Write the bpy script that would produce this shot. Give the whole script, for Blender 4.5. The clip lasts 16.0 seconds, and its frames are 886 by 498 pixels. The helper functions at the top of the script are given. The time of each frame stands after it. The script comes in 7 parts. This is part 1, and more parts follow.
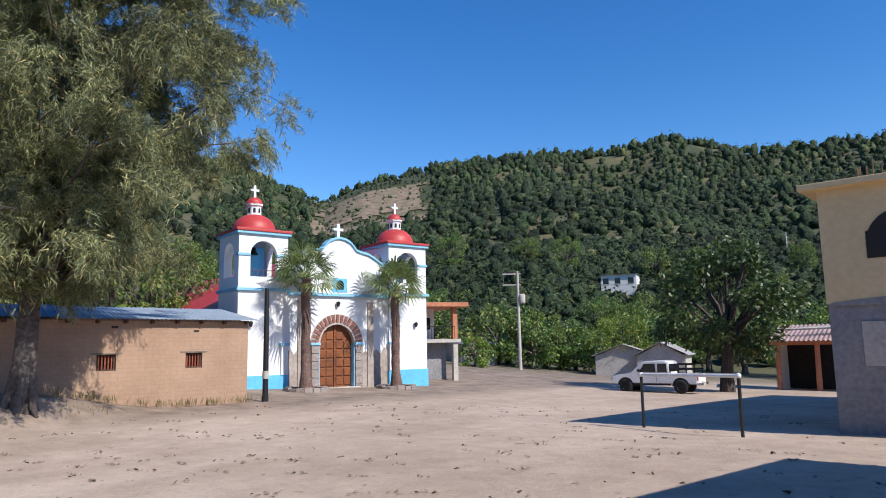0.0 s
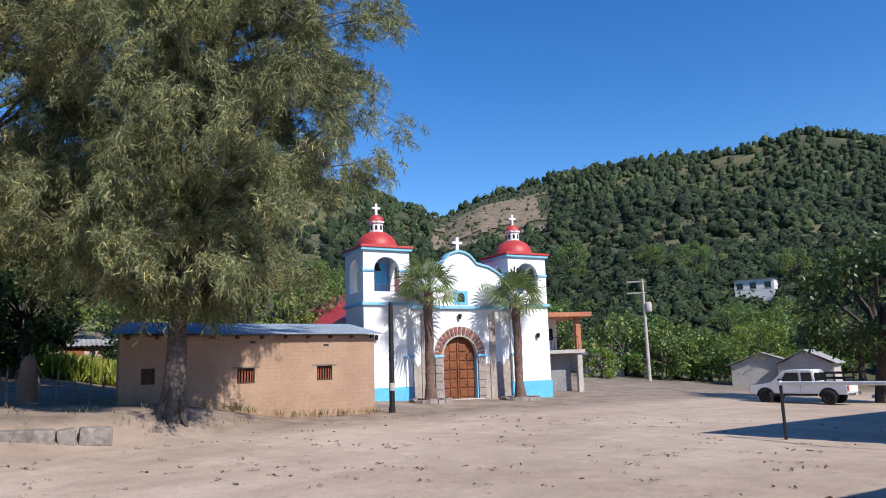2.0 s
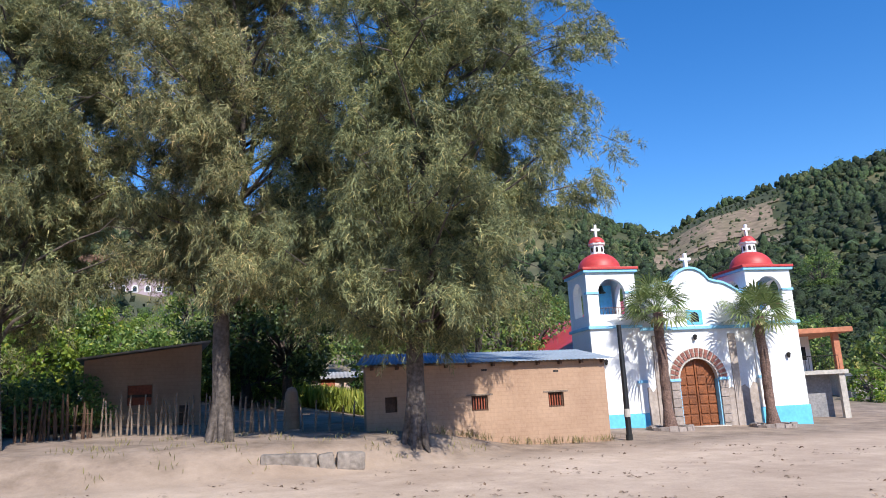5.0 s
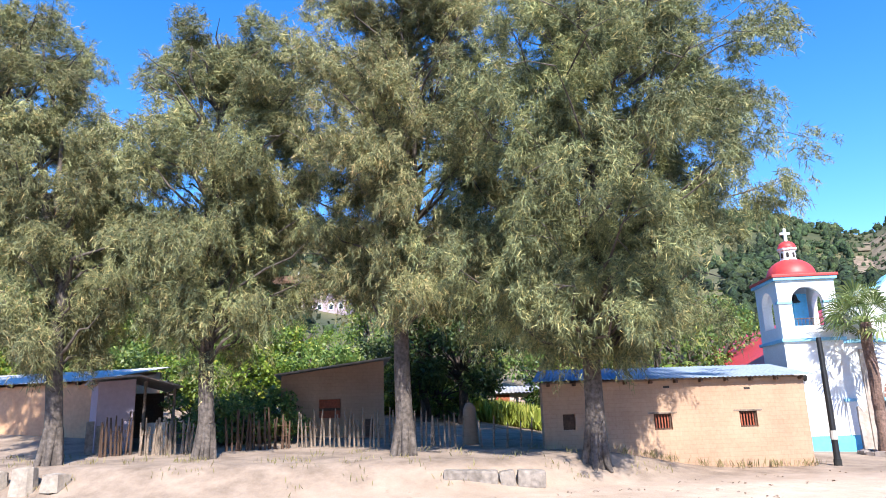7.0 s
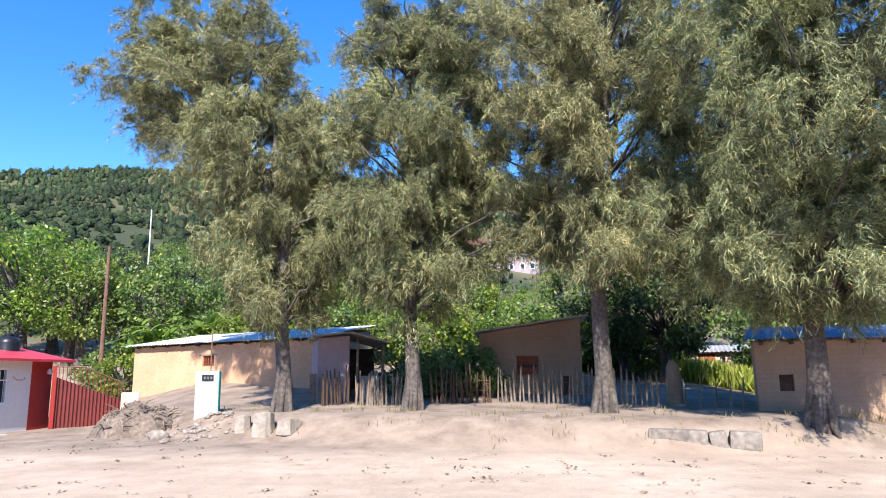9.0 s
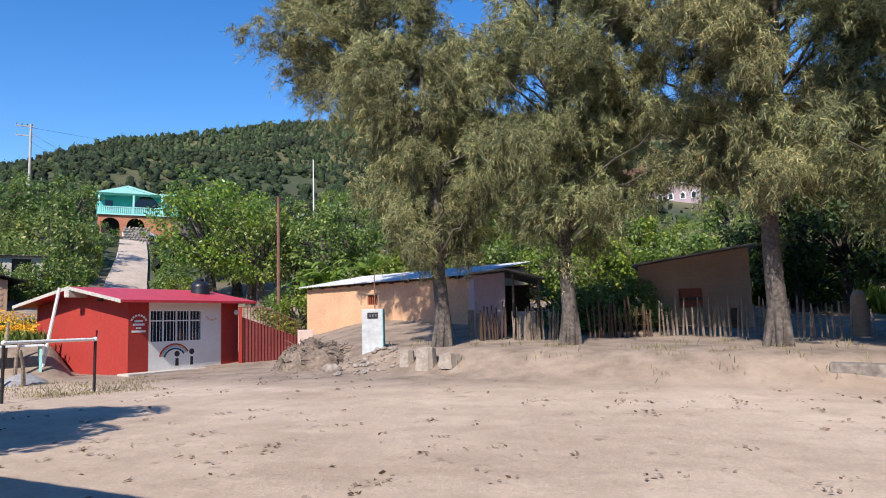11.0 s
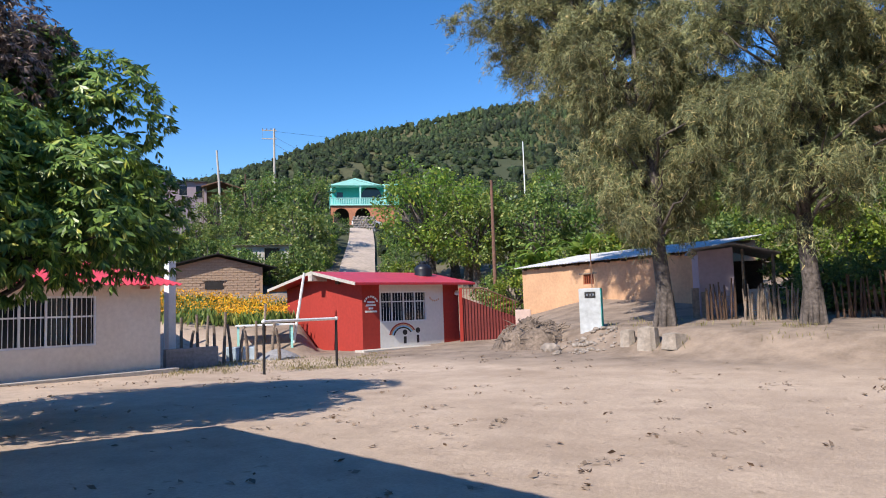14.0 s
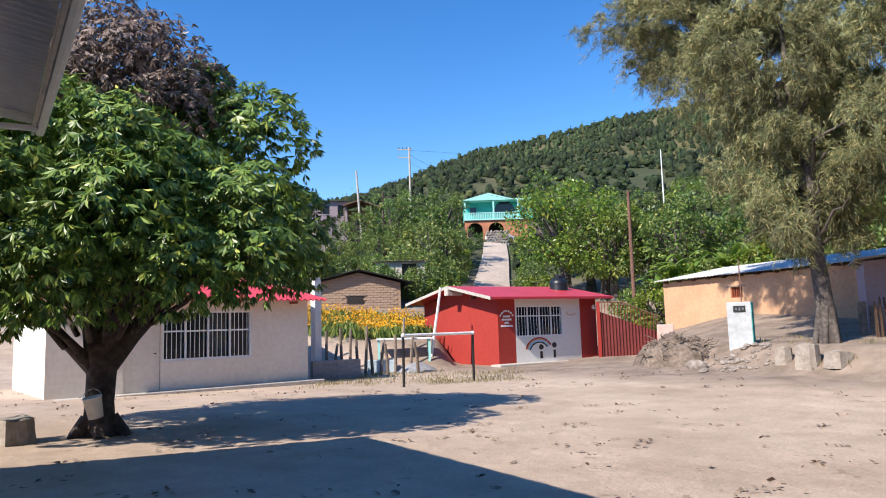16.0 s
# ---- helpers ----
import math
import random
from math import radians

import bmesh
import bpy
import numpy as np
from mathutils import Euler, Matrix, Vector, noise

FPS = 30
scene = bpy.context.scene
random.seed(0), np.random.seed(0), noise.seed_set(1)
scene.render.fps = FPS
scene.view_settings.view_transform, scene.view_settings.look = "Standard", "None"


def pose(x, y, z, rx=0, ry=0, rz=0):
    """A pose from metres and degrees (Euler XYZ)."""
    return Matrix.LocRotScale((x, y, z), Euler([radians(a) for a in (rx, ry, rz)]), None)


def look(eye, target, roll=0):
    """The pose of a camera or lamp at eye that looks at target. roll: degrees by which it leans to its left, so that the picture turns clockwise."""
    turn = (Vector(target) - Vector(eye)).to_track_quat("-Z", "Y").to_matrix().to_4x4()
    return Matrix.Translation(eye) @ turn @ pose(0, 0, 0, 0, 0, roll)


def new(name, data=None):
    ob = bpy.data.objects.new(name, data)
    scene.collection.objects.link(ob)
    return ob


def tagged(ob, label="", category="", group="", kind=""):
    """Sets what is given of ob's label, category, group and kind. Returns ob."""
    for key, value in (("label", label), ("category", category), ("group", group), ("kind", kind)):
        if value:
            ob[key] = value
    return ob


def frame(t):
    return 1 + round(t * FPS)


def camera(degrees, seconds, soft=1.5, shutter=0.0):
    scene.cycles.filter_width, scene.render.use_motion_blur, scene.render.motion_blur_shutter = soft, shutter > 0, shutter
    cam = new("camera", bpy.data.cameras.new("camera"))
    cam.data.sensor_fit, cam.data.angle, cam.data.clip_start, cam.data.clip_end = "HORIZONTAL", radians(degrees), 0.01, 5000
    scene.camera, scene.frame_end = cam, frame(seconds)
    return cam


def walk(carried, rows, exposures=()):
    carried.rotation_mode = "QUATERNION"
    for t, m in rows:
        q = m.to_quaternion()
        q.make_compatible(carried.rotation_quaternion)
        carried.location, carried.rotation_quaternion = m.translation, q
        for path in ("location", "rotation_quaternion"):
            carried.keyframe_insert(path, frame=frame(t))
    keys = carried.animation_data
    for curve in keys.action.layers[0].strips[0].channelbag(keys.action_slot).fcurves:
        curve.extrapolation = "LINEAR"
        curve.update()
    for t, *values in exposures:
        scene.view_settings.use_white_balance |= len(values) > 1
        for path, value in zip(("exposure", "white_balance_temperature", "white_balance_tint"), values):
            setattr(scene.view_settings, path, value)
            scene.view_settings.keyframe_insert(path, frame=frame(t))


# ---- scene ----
cam = camera(64.6, 16.0, soft=1.0)
EYE = 1.6
# seconds, x, y, z from the first eye, yaw, pitch, roll in degrees
PATH = [
    (0, 0.000, 0.000, 0.000, 36.340, 7.846, -1.076),
    (0.5, 0.050, -0.004, -0.018, 38.920, 8.130, -1.142),
    (1, 0.085, -0.003, -0.048, 41.448, 8.826, -1.191),
    (1.5, 0.089, -0.005, -0.064, 43.798, 8.994, -1.476),
    (2, 0.095, 0.002, -0.062, 46.223, 9.107, -1.812),
    (2.5, 0.105, 0.001, -0.078, 48.473, 9.391, -2.207),
    (3, 0.101, 0.005, -0.114, 50.684, 9.985, -2.311),
    (3.5, 0.096, -0.004, -0.148, 53.450, 9.939, -2.279),
    (4, 0.038, 0.003, -0.152, 57.075, 10.356, -2.577),
    (6.5, -0.096, -0.131, -0.026, 74.316, 13.657, -2.096),
    (7, -0.078, -0.157, -0.006, 77.976, 13.616, -1.956),
    (7.5, -0.074, -0.196, -0.001, 81.733, 13.993, -1.965),
    (8, -0.113, -0.206, -0.022, 85.490, 13.401, -1.541),
    (8.5, -0.134, -0.248, -0.053, 89.520, 12.060, -0.936),
    (9, -0.142, -0.283, -0.062, 93.755, 10.719, -0.824),
    (9.5, -0.133, -0.285, -0.088, 97.364, 9.831, -0.936),
    (12, -0.309, -0.261, -0.096, 111.534, 4.204, -1.618),
    (12.5, -0.285, -0.285, -0.114, 113.936, 4.124, -1.399),
    (13, -0.262, -0.308, -0.105, 116.646, 3.926, -1.518),
    (13.5, -0.209, -0.339, -0.118, 119.948, 4.587, -1.486),
    (14, -0.209, -0.362, -0.111, 123.741, 4.800, -1.906),
    (14.5, -0.179, -0.376, -0.099, 127.397, 5.407, -2.258),
    (15, -0.178, -0.370, -0.093, 130.504, 5.912, -2.074),
    (15.5, -0.174, -0.378, -0.098, 133.015, 6.135, -2.086),
    (16, -0.189, -0.403, -0.097, 134.628, 6.283, -1.726),
]


def aim(x, y, z, yaw, pitch, roll):
    a, b = radians(yaw), radians(pitch)
    eye = Vector((x, y, z + EYE))
    return look(eye, eye + Vector((-math.sin(a) * math.cos(b), math.cos(a) * math.cos(b), math.sin(b))), roll)


EXPOSURES = [(0.0, 0.16, 6400), (4.2, 0.16, 6400), (5.6, 0.85, 6400), (6.3, 1.2, 6350), (8.0, 1.15, 6350), (9.0, 1.05, 6400), (9.7, 1.0, 6500), (10.6, 0.6, 6650), (11.6, 0.3, 6700), (12.0, 0.28, 6700), (14.5, 0.46, 6750), (16.0, 0.58, 6750)]
walk(cam, [(t, aim(*row)) for t, *row in PATH], EXPOSURES)

# ---- sky and sun ----
SUN = Vector((math.cos(radians(42)), -0.03, math.sin(radians(42)))).normalized()
world = bpy.data.worlds.new("world")
scene.world = world
world.use_nodes = True
sky = world.node_tree.nodes.new("ShaderNodeTexSky")
sky.sky_type, sky.sun_disc = "NISHITA", False
sky.sun_elevation = math.asin(SUN.z)
sky.sun_rotation = math.atan2(SUN.x, SUN.y)
sky.altitude, sky.air_density, sky.dust_density, sky.ozone_density = 600, 1.0, 0.1, 2.0
deep = world.node_tree.nodes.new("ShaderNodeHueSaturation")
deep.inputs["Saturation"].default_value = 1.37
deep.inputs["Hue"].default_value = 0.508
world.node_tree.links.new(sky.outputs[0], deep.inputs["Color"])
world.node_tree.links.new(deep.outputs[0], world.node_tree.nodes["Background"].inputs[0])
world.node_tree.nodes["Background"].inputs[1].default_value = 0.158
sun = new("sun", bpy.data.lights.new("sun", "SUN"))
sun.data.energy, sun.data.angle, sun.data.color = 5.0, radians(0.5), (1.0, 0.94, 0.86)
sun.matrix_world = look(SUN * 50, (0, 0, 0))

# ---- materials ----
def surface(name, colour, rough=0.9, spread=0.12, grain=6.0, stain=0.6, bump=0.15, metal=0.0, second=None, per_piece=0.0):
    """A surface with grain and stains at two sizes, in metres of its own thing."""
    m = bpy.data.materials.new(name)
    m.use_nodes = True
    n, l = m.node_tree.nodes, m.node_tree.links
    b = n["Principled BSDF"]
    co = n.new("ShaderNodeTexCoord")
    fine, broad = n.new("ShaderNodeTexNoise"), n.new("ShaderNodeTexNoise")
    fine.inputs["Scale"].default_value, fine.inputs["Detail"].default_value = grain, 8
    broad.inputs["Scale"].default_value, broad.inputs["Detail"].default_value = stain, 5
    broad.inputs["Roughness"].default_value = 0.65
    for t in (fine, broad):
        l.new(co.outputs["Object"], t.inputs["Vector"])
    c = Vector(colour)
    dark = second or tuple(c * (1 - 2.2 * spread))
    ramp = n.new("ShaderNodeValToRGB")
    ramp.color_ramp.elements[0].position, ramp.color_ramp.elements[1].position = 0.32, 0.62
    ramp.color_ramp.elements[0].color, ramp.color_ramp.elements[1].color = (*dark, 1), (*c, 1)
    l.new(broad.outputs["Fac"], ramp.inputs[0])
    hsv = n.new("ShaderNodeHueSaturation")
    l.new(ramp.outputs[0], hsv.inputs["Color"])
    rng = n.new("ShaderNodeMapRange")
    rng.inputs[1].default_value, rng.inputs[2].default_value = 0.25, 0.75
    rng.inputs[3].default_value, rng.inputs[4].default_value = 1 - 2 * spread, 1 + 2 * spread
    l.new(fine.outputs["Fac"], rng.inputs[0])
    value = rng.outputs[0]
    if per_piece:
        info, add = n.new("ShaderNodeObjectInfo"), n.new("ShaderNodeMath")
        geo = n.new("ShaderNodeNewGeometry")
        both = n.new("ShaderNodeMath")
        both.operation = "ADD"
        l.new(info.outputs["Random"], both.inputs[0])
        l.new(geo.outputs["Random Per Island"], both.inputs[1])
        add.operation = "MULTIPLY_ADD"
        l.new(both.outputs[0], add.inputs[0])
        add.inputs[1].default_value = per_piece
        l.new(value, add.inputs[2])
        sub = n.new("ShaderNodeMath")
        sub.operation, sub.inputs[1].default_value = "SUBTRACT", per_piece
        l.new(add.outputs[0], sub.inputs[0])
        value = sub.outputs[0]
    l.new(value, hsv.inputs["Value"])
    l.new(hsv.outputs[0], b.inputs["Base Color"])
    b.inputs["Roughness"].default_value, b.inputs["Metallic"].default_value = rough, metal
    if bump:
        bp = n.new("ShaderNodeBump")
        bp.inputs["Strength"].default_value, bp.inputs["Distance"].default_value = bump, 0.03
        l.new(fine.outputs["Fac"], bp.inputs["Height"])
        l.new(bp.outputs[0], b.inputs["Normal"])
    return m


def foliage(name, low, high, third=None, glow=0.3, rough=0.5, patch_scale=0.7, swing=0.33, clump=0.0):
    """Leaves that differ from one to the next and let some light through; clump paints shade between leaf clumps into
    the colour.
    """
    m = bpy.data.materials.new(name)
    m.use_nodes = True
    n, l = m.node_tree.nodes, m.node_tree.links
    b, out = n["Principled BSDF"], n["Material Output"]
    geo, ramp = n.new("ShaderNodeNewGeometry"), n.new("ShaderNodeValToRGB")
    ramp.color_ramp.elements[0].color, ramp.color_ramp.elements[1].color = (*low, 1), (*high, 1)
    if third:
        e = ramp.color_ramp.elements.new(0.86)
        e.color = (*high, 1)
        ramp.color_ramp.elements[-1].color = (*third, 1)
    l.new(geo.outputs["Random Per Island"], ramp.inputs[0])
    co, patch = n.new("ShaderNodeTexCoord"), n.new("ShaderNodeTexNoise")
    patch.inputs["Scale"].default_value = patch_scale
    patch.inputs["Detail"].default_value = 4
    l.new(co.outputs["Object"], patch.inputs["Vector"])
    info, hsv, mul = n.new("ShaderNodeObjectInfo"), n.new("ShaderNodeHueSaturation"), n.new("ShaderNodeMapRange")
    mul.inputs[1].default_value, mul.inputs[2].default_value, mul.inputs[3].default_value, mul.inputs[4].default_value = 0.3, 0.7, 1 - swing, 1 + swing
    l.new(patch.outputs["Fac"], mul.inputs[0])
    l.new(mul.outputs[0], hsv.inputs["Value"])
    hue = n.new("ShaderNodeMapRange")
    hue.inputs[3].default_value, hue.inputs[4].default_value = 0.48, 0.515
    l.new(info.outputs["Random"], hue.inputs[0])
    l.new(hue.outputs[0], hsv.inputs["Hue"])
    l.new(ramp.outputs[0], hsv.inputs["Color"])
    # noise darkens the colour as shade between leaf clumps and brightens their tops
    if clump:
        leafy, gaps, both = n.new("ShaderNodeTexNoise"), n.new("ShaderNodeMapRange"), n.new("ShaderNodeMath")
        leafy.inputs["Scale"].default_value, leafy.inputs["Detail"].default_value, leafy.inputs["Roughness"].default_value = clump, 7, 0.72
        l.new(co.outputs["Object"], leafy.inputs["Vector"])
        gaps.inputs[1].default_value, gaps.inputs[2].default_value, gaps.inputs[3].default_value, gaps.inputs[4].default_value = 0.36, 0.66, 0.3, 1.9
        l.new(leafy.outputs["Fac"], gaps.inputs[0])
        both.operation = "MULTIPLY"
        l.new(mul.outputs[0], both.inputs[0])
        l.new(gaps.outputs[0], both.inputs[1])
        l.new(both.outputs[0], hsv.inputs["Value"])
        relief = n.new("ShaderNodeBump")
        relief.inputs["Strength"].default_value, relief.inputs["Distance"].default_value = 1.0, 1.6
        l.new(leafy.outputs["Fac"], relief.inputs["Height"])
        l.new(relief.outputs[0], b.inputs["Normal"])
    l.new(hsv.outputs[0], b.inputs["Base Color"])
    b.inputs["Roughness"].default_value = rough
    tr, mix = n.new("ShaderNodeBsdfTranslucent"), n.new("ShaderNodeMixShader")
    l.new(hsv.outputs[0], tr.inputs["Color"])
    mix.inputs[0].default_value = glow
    l.new(b.outputs[0], mix.inputs[1])
    l.new(tr.outputs[0], mix.inputs[2])
    l.new(mix.outputs[0], out.inputs["Surface"])
    return m


def glassy(name, colour=(0.02, 0.025, 0.03), rough=0.08):
    m = surface(name, colour, rough, 0.05, 3, 0.5, 0)
    return m


M = dict(
    church_white=surface("church_white", (0.80, 0.81, 0.82), 0.85, 0.035, 14, 0.7, 0.12),
    pale_blue=surface("pale_blue", (0.13, 0.50, 0.80), 0.7, 0.06, 9, 1.2, 0.1),
    trim_blue=surface("trim_blue", (0.25, 0.55, 0.78), 0.7, 0.06, 9, 1.2, 0.1),
    dome_red=surface("dome_red", (0.50, 0.05, 0.045), 0.5, 0.08, 7, 1.0, 0.1),
    bare_plaster=surface("bare_plaster", (0.42, 0.36, 0.32), 0.95, 0.12, 6, 0.9, 0.4, second=(0.30, 0.25, 0.22)),
    stone_grey=surface("stone_grey", (0.35, 0.295, 0.265), 0.95, 0.15, 8, 1.5, 0.5, per_piece=0.15),
    brick_red=surface("brick_red", (0.31, 0.13, 0.105), 0.9, 0.14, 20, 3, 0.3, per_piece=0.2),
    door_wood=surface("door_wood", (0.24, 0.075, 0.022), 0.55, 0.2, 16, 2.0, 0.3, per_piece=0.1),
    adobe=surface("adobe", (0.42, 0.28, 0.19), 0.97, 0.045, 9, 0.5, 0.3, second=(0.335, 0.215, 0.145)),
    adobe_brick=surface("adobe_brick", (0.43, 0.30, 0.21), 0.97, 0.08, 12, 0.8, 0.5, per_piece=0.09),
    adobe_orange=surface("adobe_orange", (0.62, 0.37, 0.22), 0.95, 0.06, 7, 0.5, 0.4, second=(0.5, 0.29, 0.17)),
    tin_blue=surface("tin_blue", (0.16, 0.27, 0.42), 0.75, 0.1, 5, 0.35, 0.05, 0.0, second=(0.10, 0.19, 0.34)),
    tin_grey=surface("tin_grey", (0.36, 0.36, 0.36), 0.8, 0.12, 6, 0.6, 0.08, 0.0, second=(0.28, 0.25, 0.23)),
    tin_red=surface("tin_red", (0.55, 0.045, 0.06), 0.45, 0.07, 5, 0.8, 0.05),
    wall_cream=surface("wall_cream", (0.76, 0.69, 0.60), 0.9, 0.035, 8, 0.5, 0.12, second=(0.68, 0.60, 0.50)),
    wall_white=surface("wall_white", (0.72, 0.70, 0.66), 0.85, 0.03, 8, 0.6, 0.1),
    wall_red=surface("wall_red", (0.36, 0.032, 0.022), 0.85, 0.06, 8, 0.5, 0.12),
    wall_yellow=surface("wall_yellow", (0.74, 0.56, 0.30), 0.85, 0.04, 7, 0.5, 0.12),
    concrete=surface("concrete", (0.30, 0.29, 0.29), 0.95, 0.12, 9, 0.8, 0.4, second=(0.21, 0.21, 0.22)),
    concrete_light=surface("concrete_light", (0.50, 0.46, 0.41), 0.95, 0.1, 9, 1.0, 0.3),
    white_paint=surface("white_paint", (0.78, 0.78, 0.77), 0.55, 0.04, 9, 1.2, 0.05),
    black_paint=surface("black_paint", (0.015, 0.015, 0.017), 0.45, 0.15, 12, 2.0, 0.1),
    iron_dark=surface("iron_dark", (0.03, 0.028, 0.027), 0.6, 0.2, 12, 2.0, 0.1, 0.4),
    wood_old=surface("wood_old", (0.26, 0.20, 0.155), 0.95, 0.2, 14, 2.0, 0.5, per_piece=0.25),
    wood_dark=surface("wood_dark", (0.10, 0.055, 0.035), 0.85, 0.2, 14, 2.0, 0.4),
    wood_red=surface("wood_red", (0.30, 0.075, 0.035), 0.75, 0.15, 14, 2.0, 0.3),
    bark=surface("bark", (0.125, 0.103, 0.09), 0.97, 0.3, 10, 1.8, 0.9, second=(0.055, 0.044, 0.037)),
    bark_dark=surface("bark_dark", (0.085, 0.065, 0.055), 0.97, 0.25, 12, 2.2, 0.9),
    palm_bark=surface("palm_bark", (0.20, 0.125, 0.10), 0.97, 0.25, 14, 2.5, 0.9),
    glass_dark=glassy("glass_dark"),
    # near-black colour that stands in for the shade inside rooms and openings
    interior_shade=surface("interior_shade", (0.035, 0.03, 0.028), 0.95, 0.1, 4, 1, 0),
    rubber=surface("rubber", (0.02, 0.02, 0.02), 0.9, 0.15, 10, 2, 0.1),
    chrome=surface("chrome", (0.55, 0.56, 0.58), 0.25, 0.05, 8, 1, 0, 0.9),
    tank_black=surface("tank_black", (0.012, 0.013, 0.018), 0.4, 0.1, 6, 1, 0),
    turquoise=surface("turquoise", (0.06, 0.50, 0.44), 0.8, 0.05, 6, 0.5, 0.1),
    turquoise_pale=surface("turquoise_pale", (0.35, 0.72, 0.66), 0.8, 0.04, 6, 0.5, 0.1),
    lilac=surface("lilac", (0.40, 0.31, 0.34), 0.9, 0.05, 6, 0.5, 0.1),
    terracotta=surface("terracotta", (0.50, 0.20, 0.11), 0.9, 0.1, 6, 0.8, 0.2),
    rust=surface("rust", (0.22, 0.12, 0.08), 0.9, 0.2, 8, 1.0, 0.2),
    cable=surface("cable", (0.02, 0.02, 0.02), 0.7, 0.05, 8, 1, 0),
    rock=surface("rock", (0.29, 0.245, 0.21), 0.95, 0.18, 7, 1.5, 0.6, per_piece=0.2),
    needles=foliage("needles", (0.058, 0.080, 0.038), (0.30, 0.31, 0.135), (0.52, 0.41, 0.175), 0.10, 0.75, 0.55, 0.5),
    mango_leaf=foliage("mango_leaf", (0.05, 0.11, 0.022), (0.235, 0.355, 0.068), (0.50, 0.50, 0.10), 0.2, 0.4),
    mango_old=foliage("mango_old", (0.08, 0.055, 0.045), (0.30, 0.21, 0.17), (0.52, 0.40, 0.33), 0.2, 0.6),
    leaf_mid=foliage("leaf_mid", (0.060, 0.125, 0.030), (0.205, 0.285, 0.066), (0.46, 0.46, 0.13), 0.35, 0.45),
    leaf_bright=foliage("leaf_bright", (0.09, 0.18, 0.028), (0.24, 0.32, 0.045), (0.48, 0.44, 0.08), 0.4, 0.4),
    leaf_dry=foliage("leaf_dry", (0.12, 0.11, 0.05), (0.27, 0.22, 0.09), (0.40, 0.29, 0.13), 0.3, 0.6),
    palm_leaf=foliage("palm_leaf", (0.075, 0.125, 0.04), (0.22, 0.28, 0.095), (0.38, 0.40, 0.16), 0.25, 0.4),
    flower=foliage("flower", (0.65, 0.24, 0.01), (0.85, 0.38, 0.012), (0.9, 0.5, 0.02), 0.3, 0.6),
    dry_grass=foliage("dry_grass", (0.18, 0.16, 0.07), (0.34, 0.28, 0.14), None, 0.3, 0.8),
    # clump paints the shaded gaps of the far woods into their colour
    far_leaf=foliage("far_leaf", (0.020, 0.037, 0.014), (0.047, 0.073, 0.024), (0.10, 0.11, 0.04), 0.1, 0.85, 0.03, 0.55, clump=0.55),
    leaf_dark=foliage("leaf_dark", (0.024, 0.055, 0.017), (0.08, 0.135, 0.034), (0.13, 0.15, 0.04), 0.25, 0.45),
    gate_red=surface("gate_red", (0.20, 0.035, 0.03), 0.7, 0.08, 9, 1.0, 0.1),
    tin_sky=surface("tin_sky", (0.36, 0.42, 0.48), 0.8, 0.1, 5, 0.35, 0.05, 0.0, second=(0.25, 0.31, 0.38)),
    tin_rust=surface("tin_rust", (0.46, 0.31, 0.27), 0.6, 0.15, 5, 0.7, 0.1, 0.2, second=(0.3, 0.2, 0.17)),
    tin_pale=surface("tin_pale", (0.56, 0.56, 0.56), 0.9, 0.06, 5, 0.6, 0.05),
    stump_wood=surface("stump_wood", (0.36, 0.31, 0.26), 0.95, 0.14, 9, 1.6, 0.5, second=(0.25, 0.205, 0.165)),
    slab_stone=surface("slab_stone", (0.25, 0.215, 0.185), 0.97, 0.2, 8, 1.5, 0.7, second=(0.16, 0.135, 0.115)),
    pole_brown=surface("pole_brown", (0.20, 0.105, 0.075), 0.95, 0.18, 12, 2.0, 0.4),
    maize_leaf=foliage("maize_leaf", (0.22, 0.29, 0.05), (0.42, 0.46, 0.09), (0.6, 0.52, 0.14), 0.4, 0.5),
    pillar_wash=surface("pillar_wash", (0.50, 0.52, 0.53), 0.9, 0.08, 7, 1.2, 0.15, second=(0.38, 0.39, 0.39)),
    trough_blue=surface("trough_blue", (0.45, 0.55, 0.62), 0.85, 0.08, 7, 1.0, 0.15),
    pink_render=surface("pink_render", (0.60, 0.44, 0.38), 0.95, 0.06, 7, 0.8, 0.2),
    orchard_soil=surface("orchard_soil", (0.23, 0.165, 0.115), 0.97, 0.2, 0.25, 0.03, 0.3, second=(0.12, 0.11, 0.055)),
    soil=surface("soil", (0.21, 0.16, 0.125), 0.97, 0.25, 9, 1.4, 0.9, second=(0.12, 0.09, 0.07)),
)



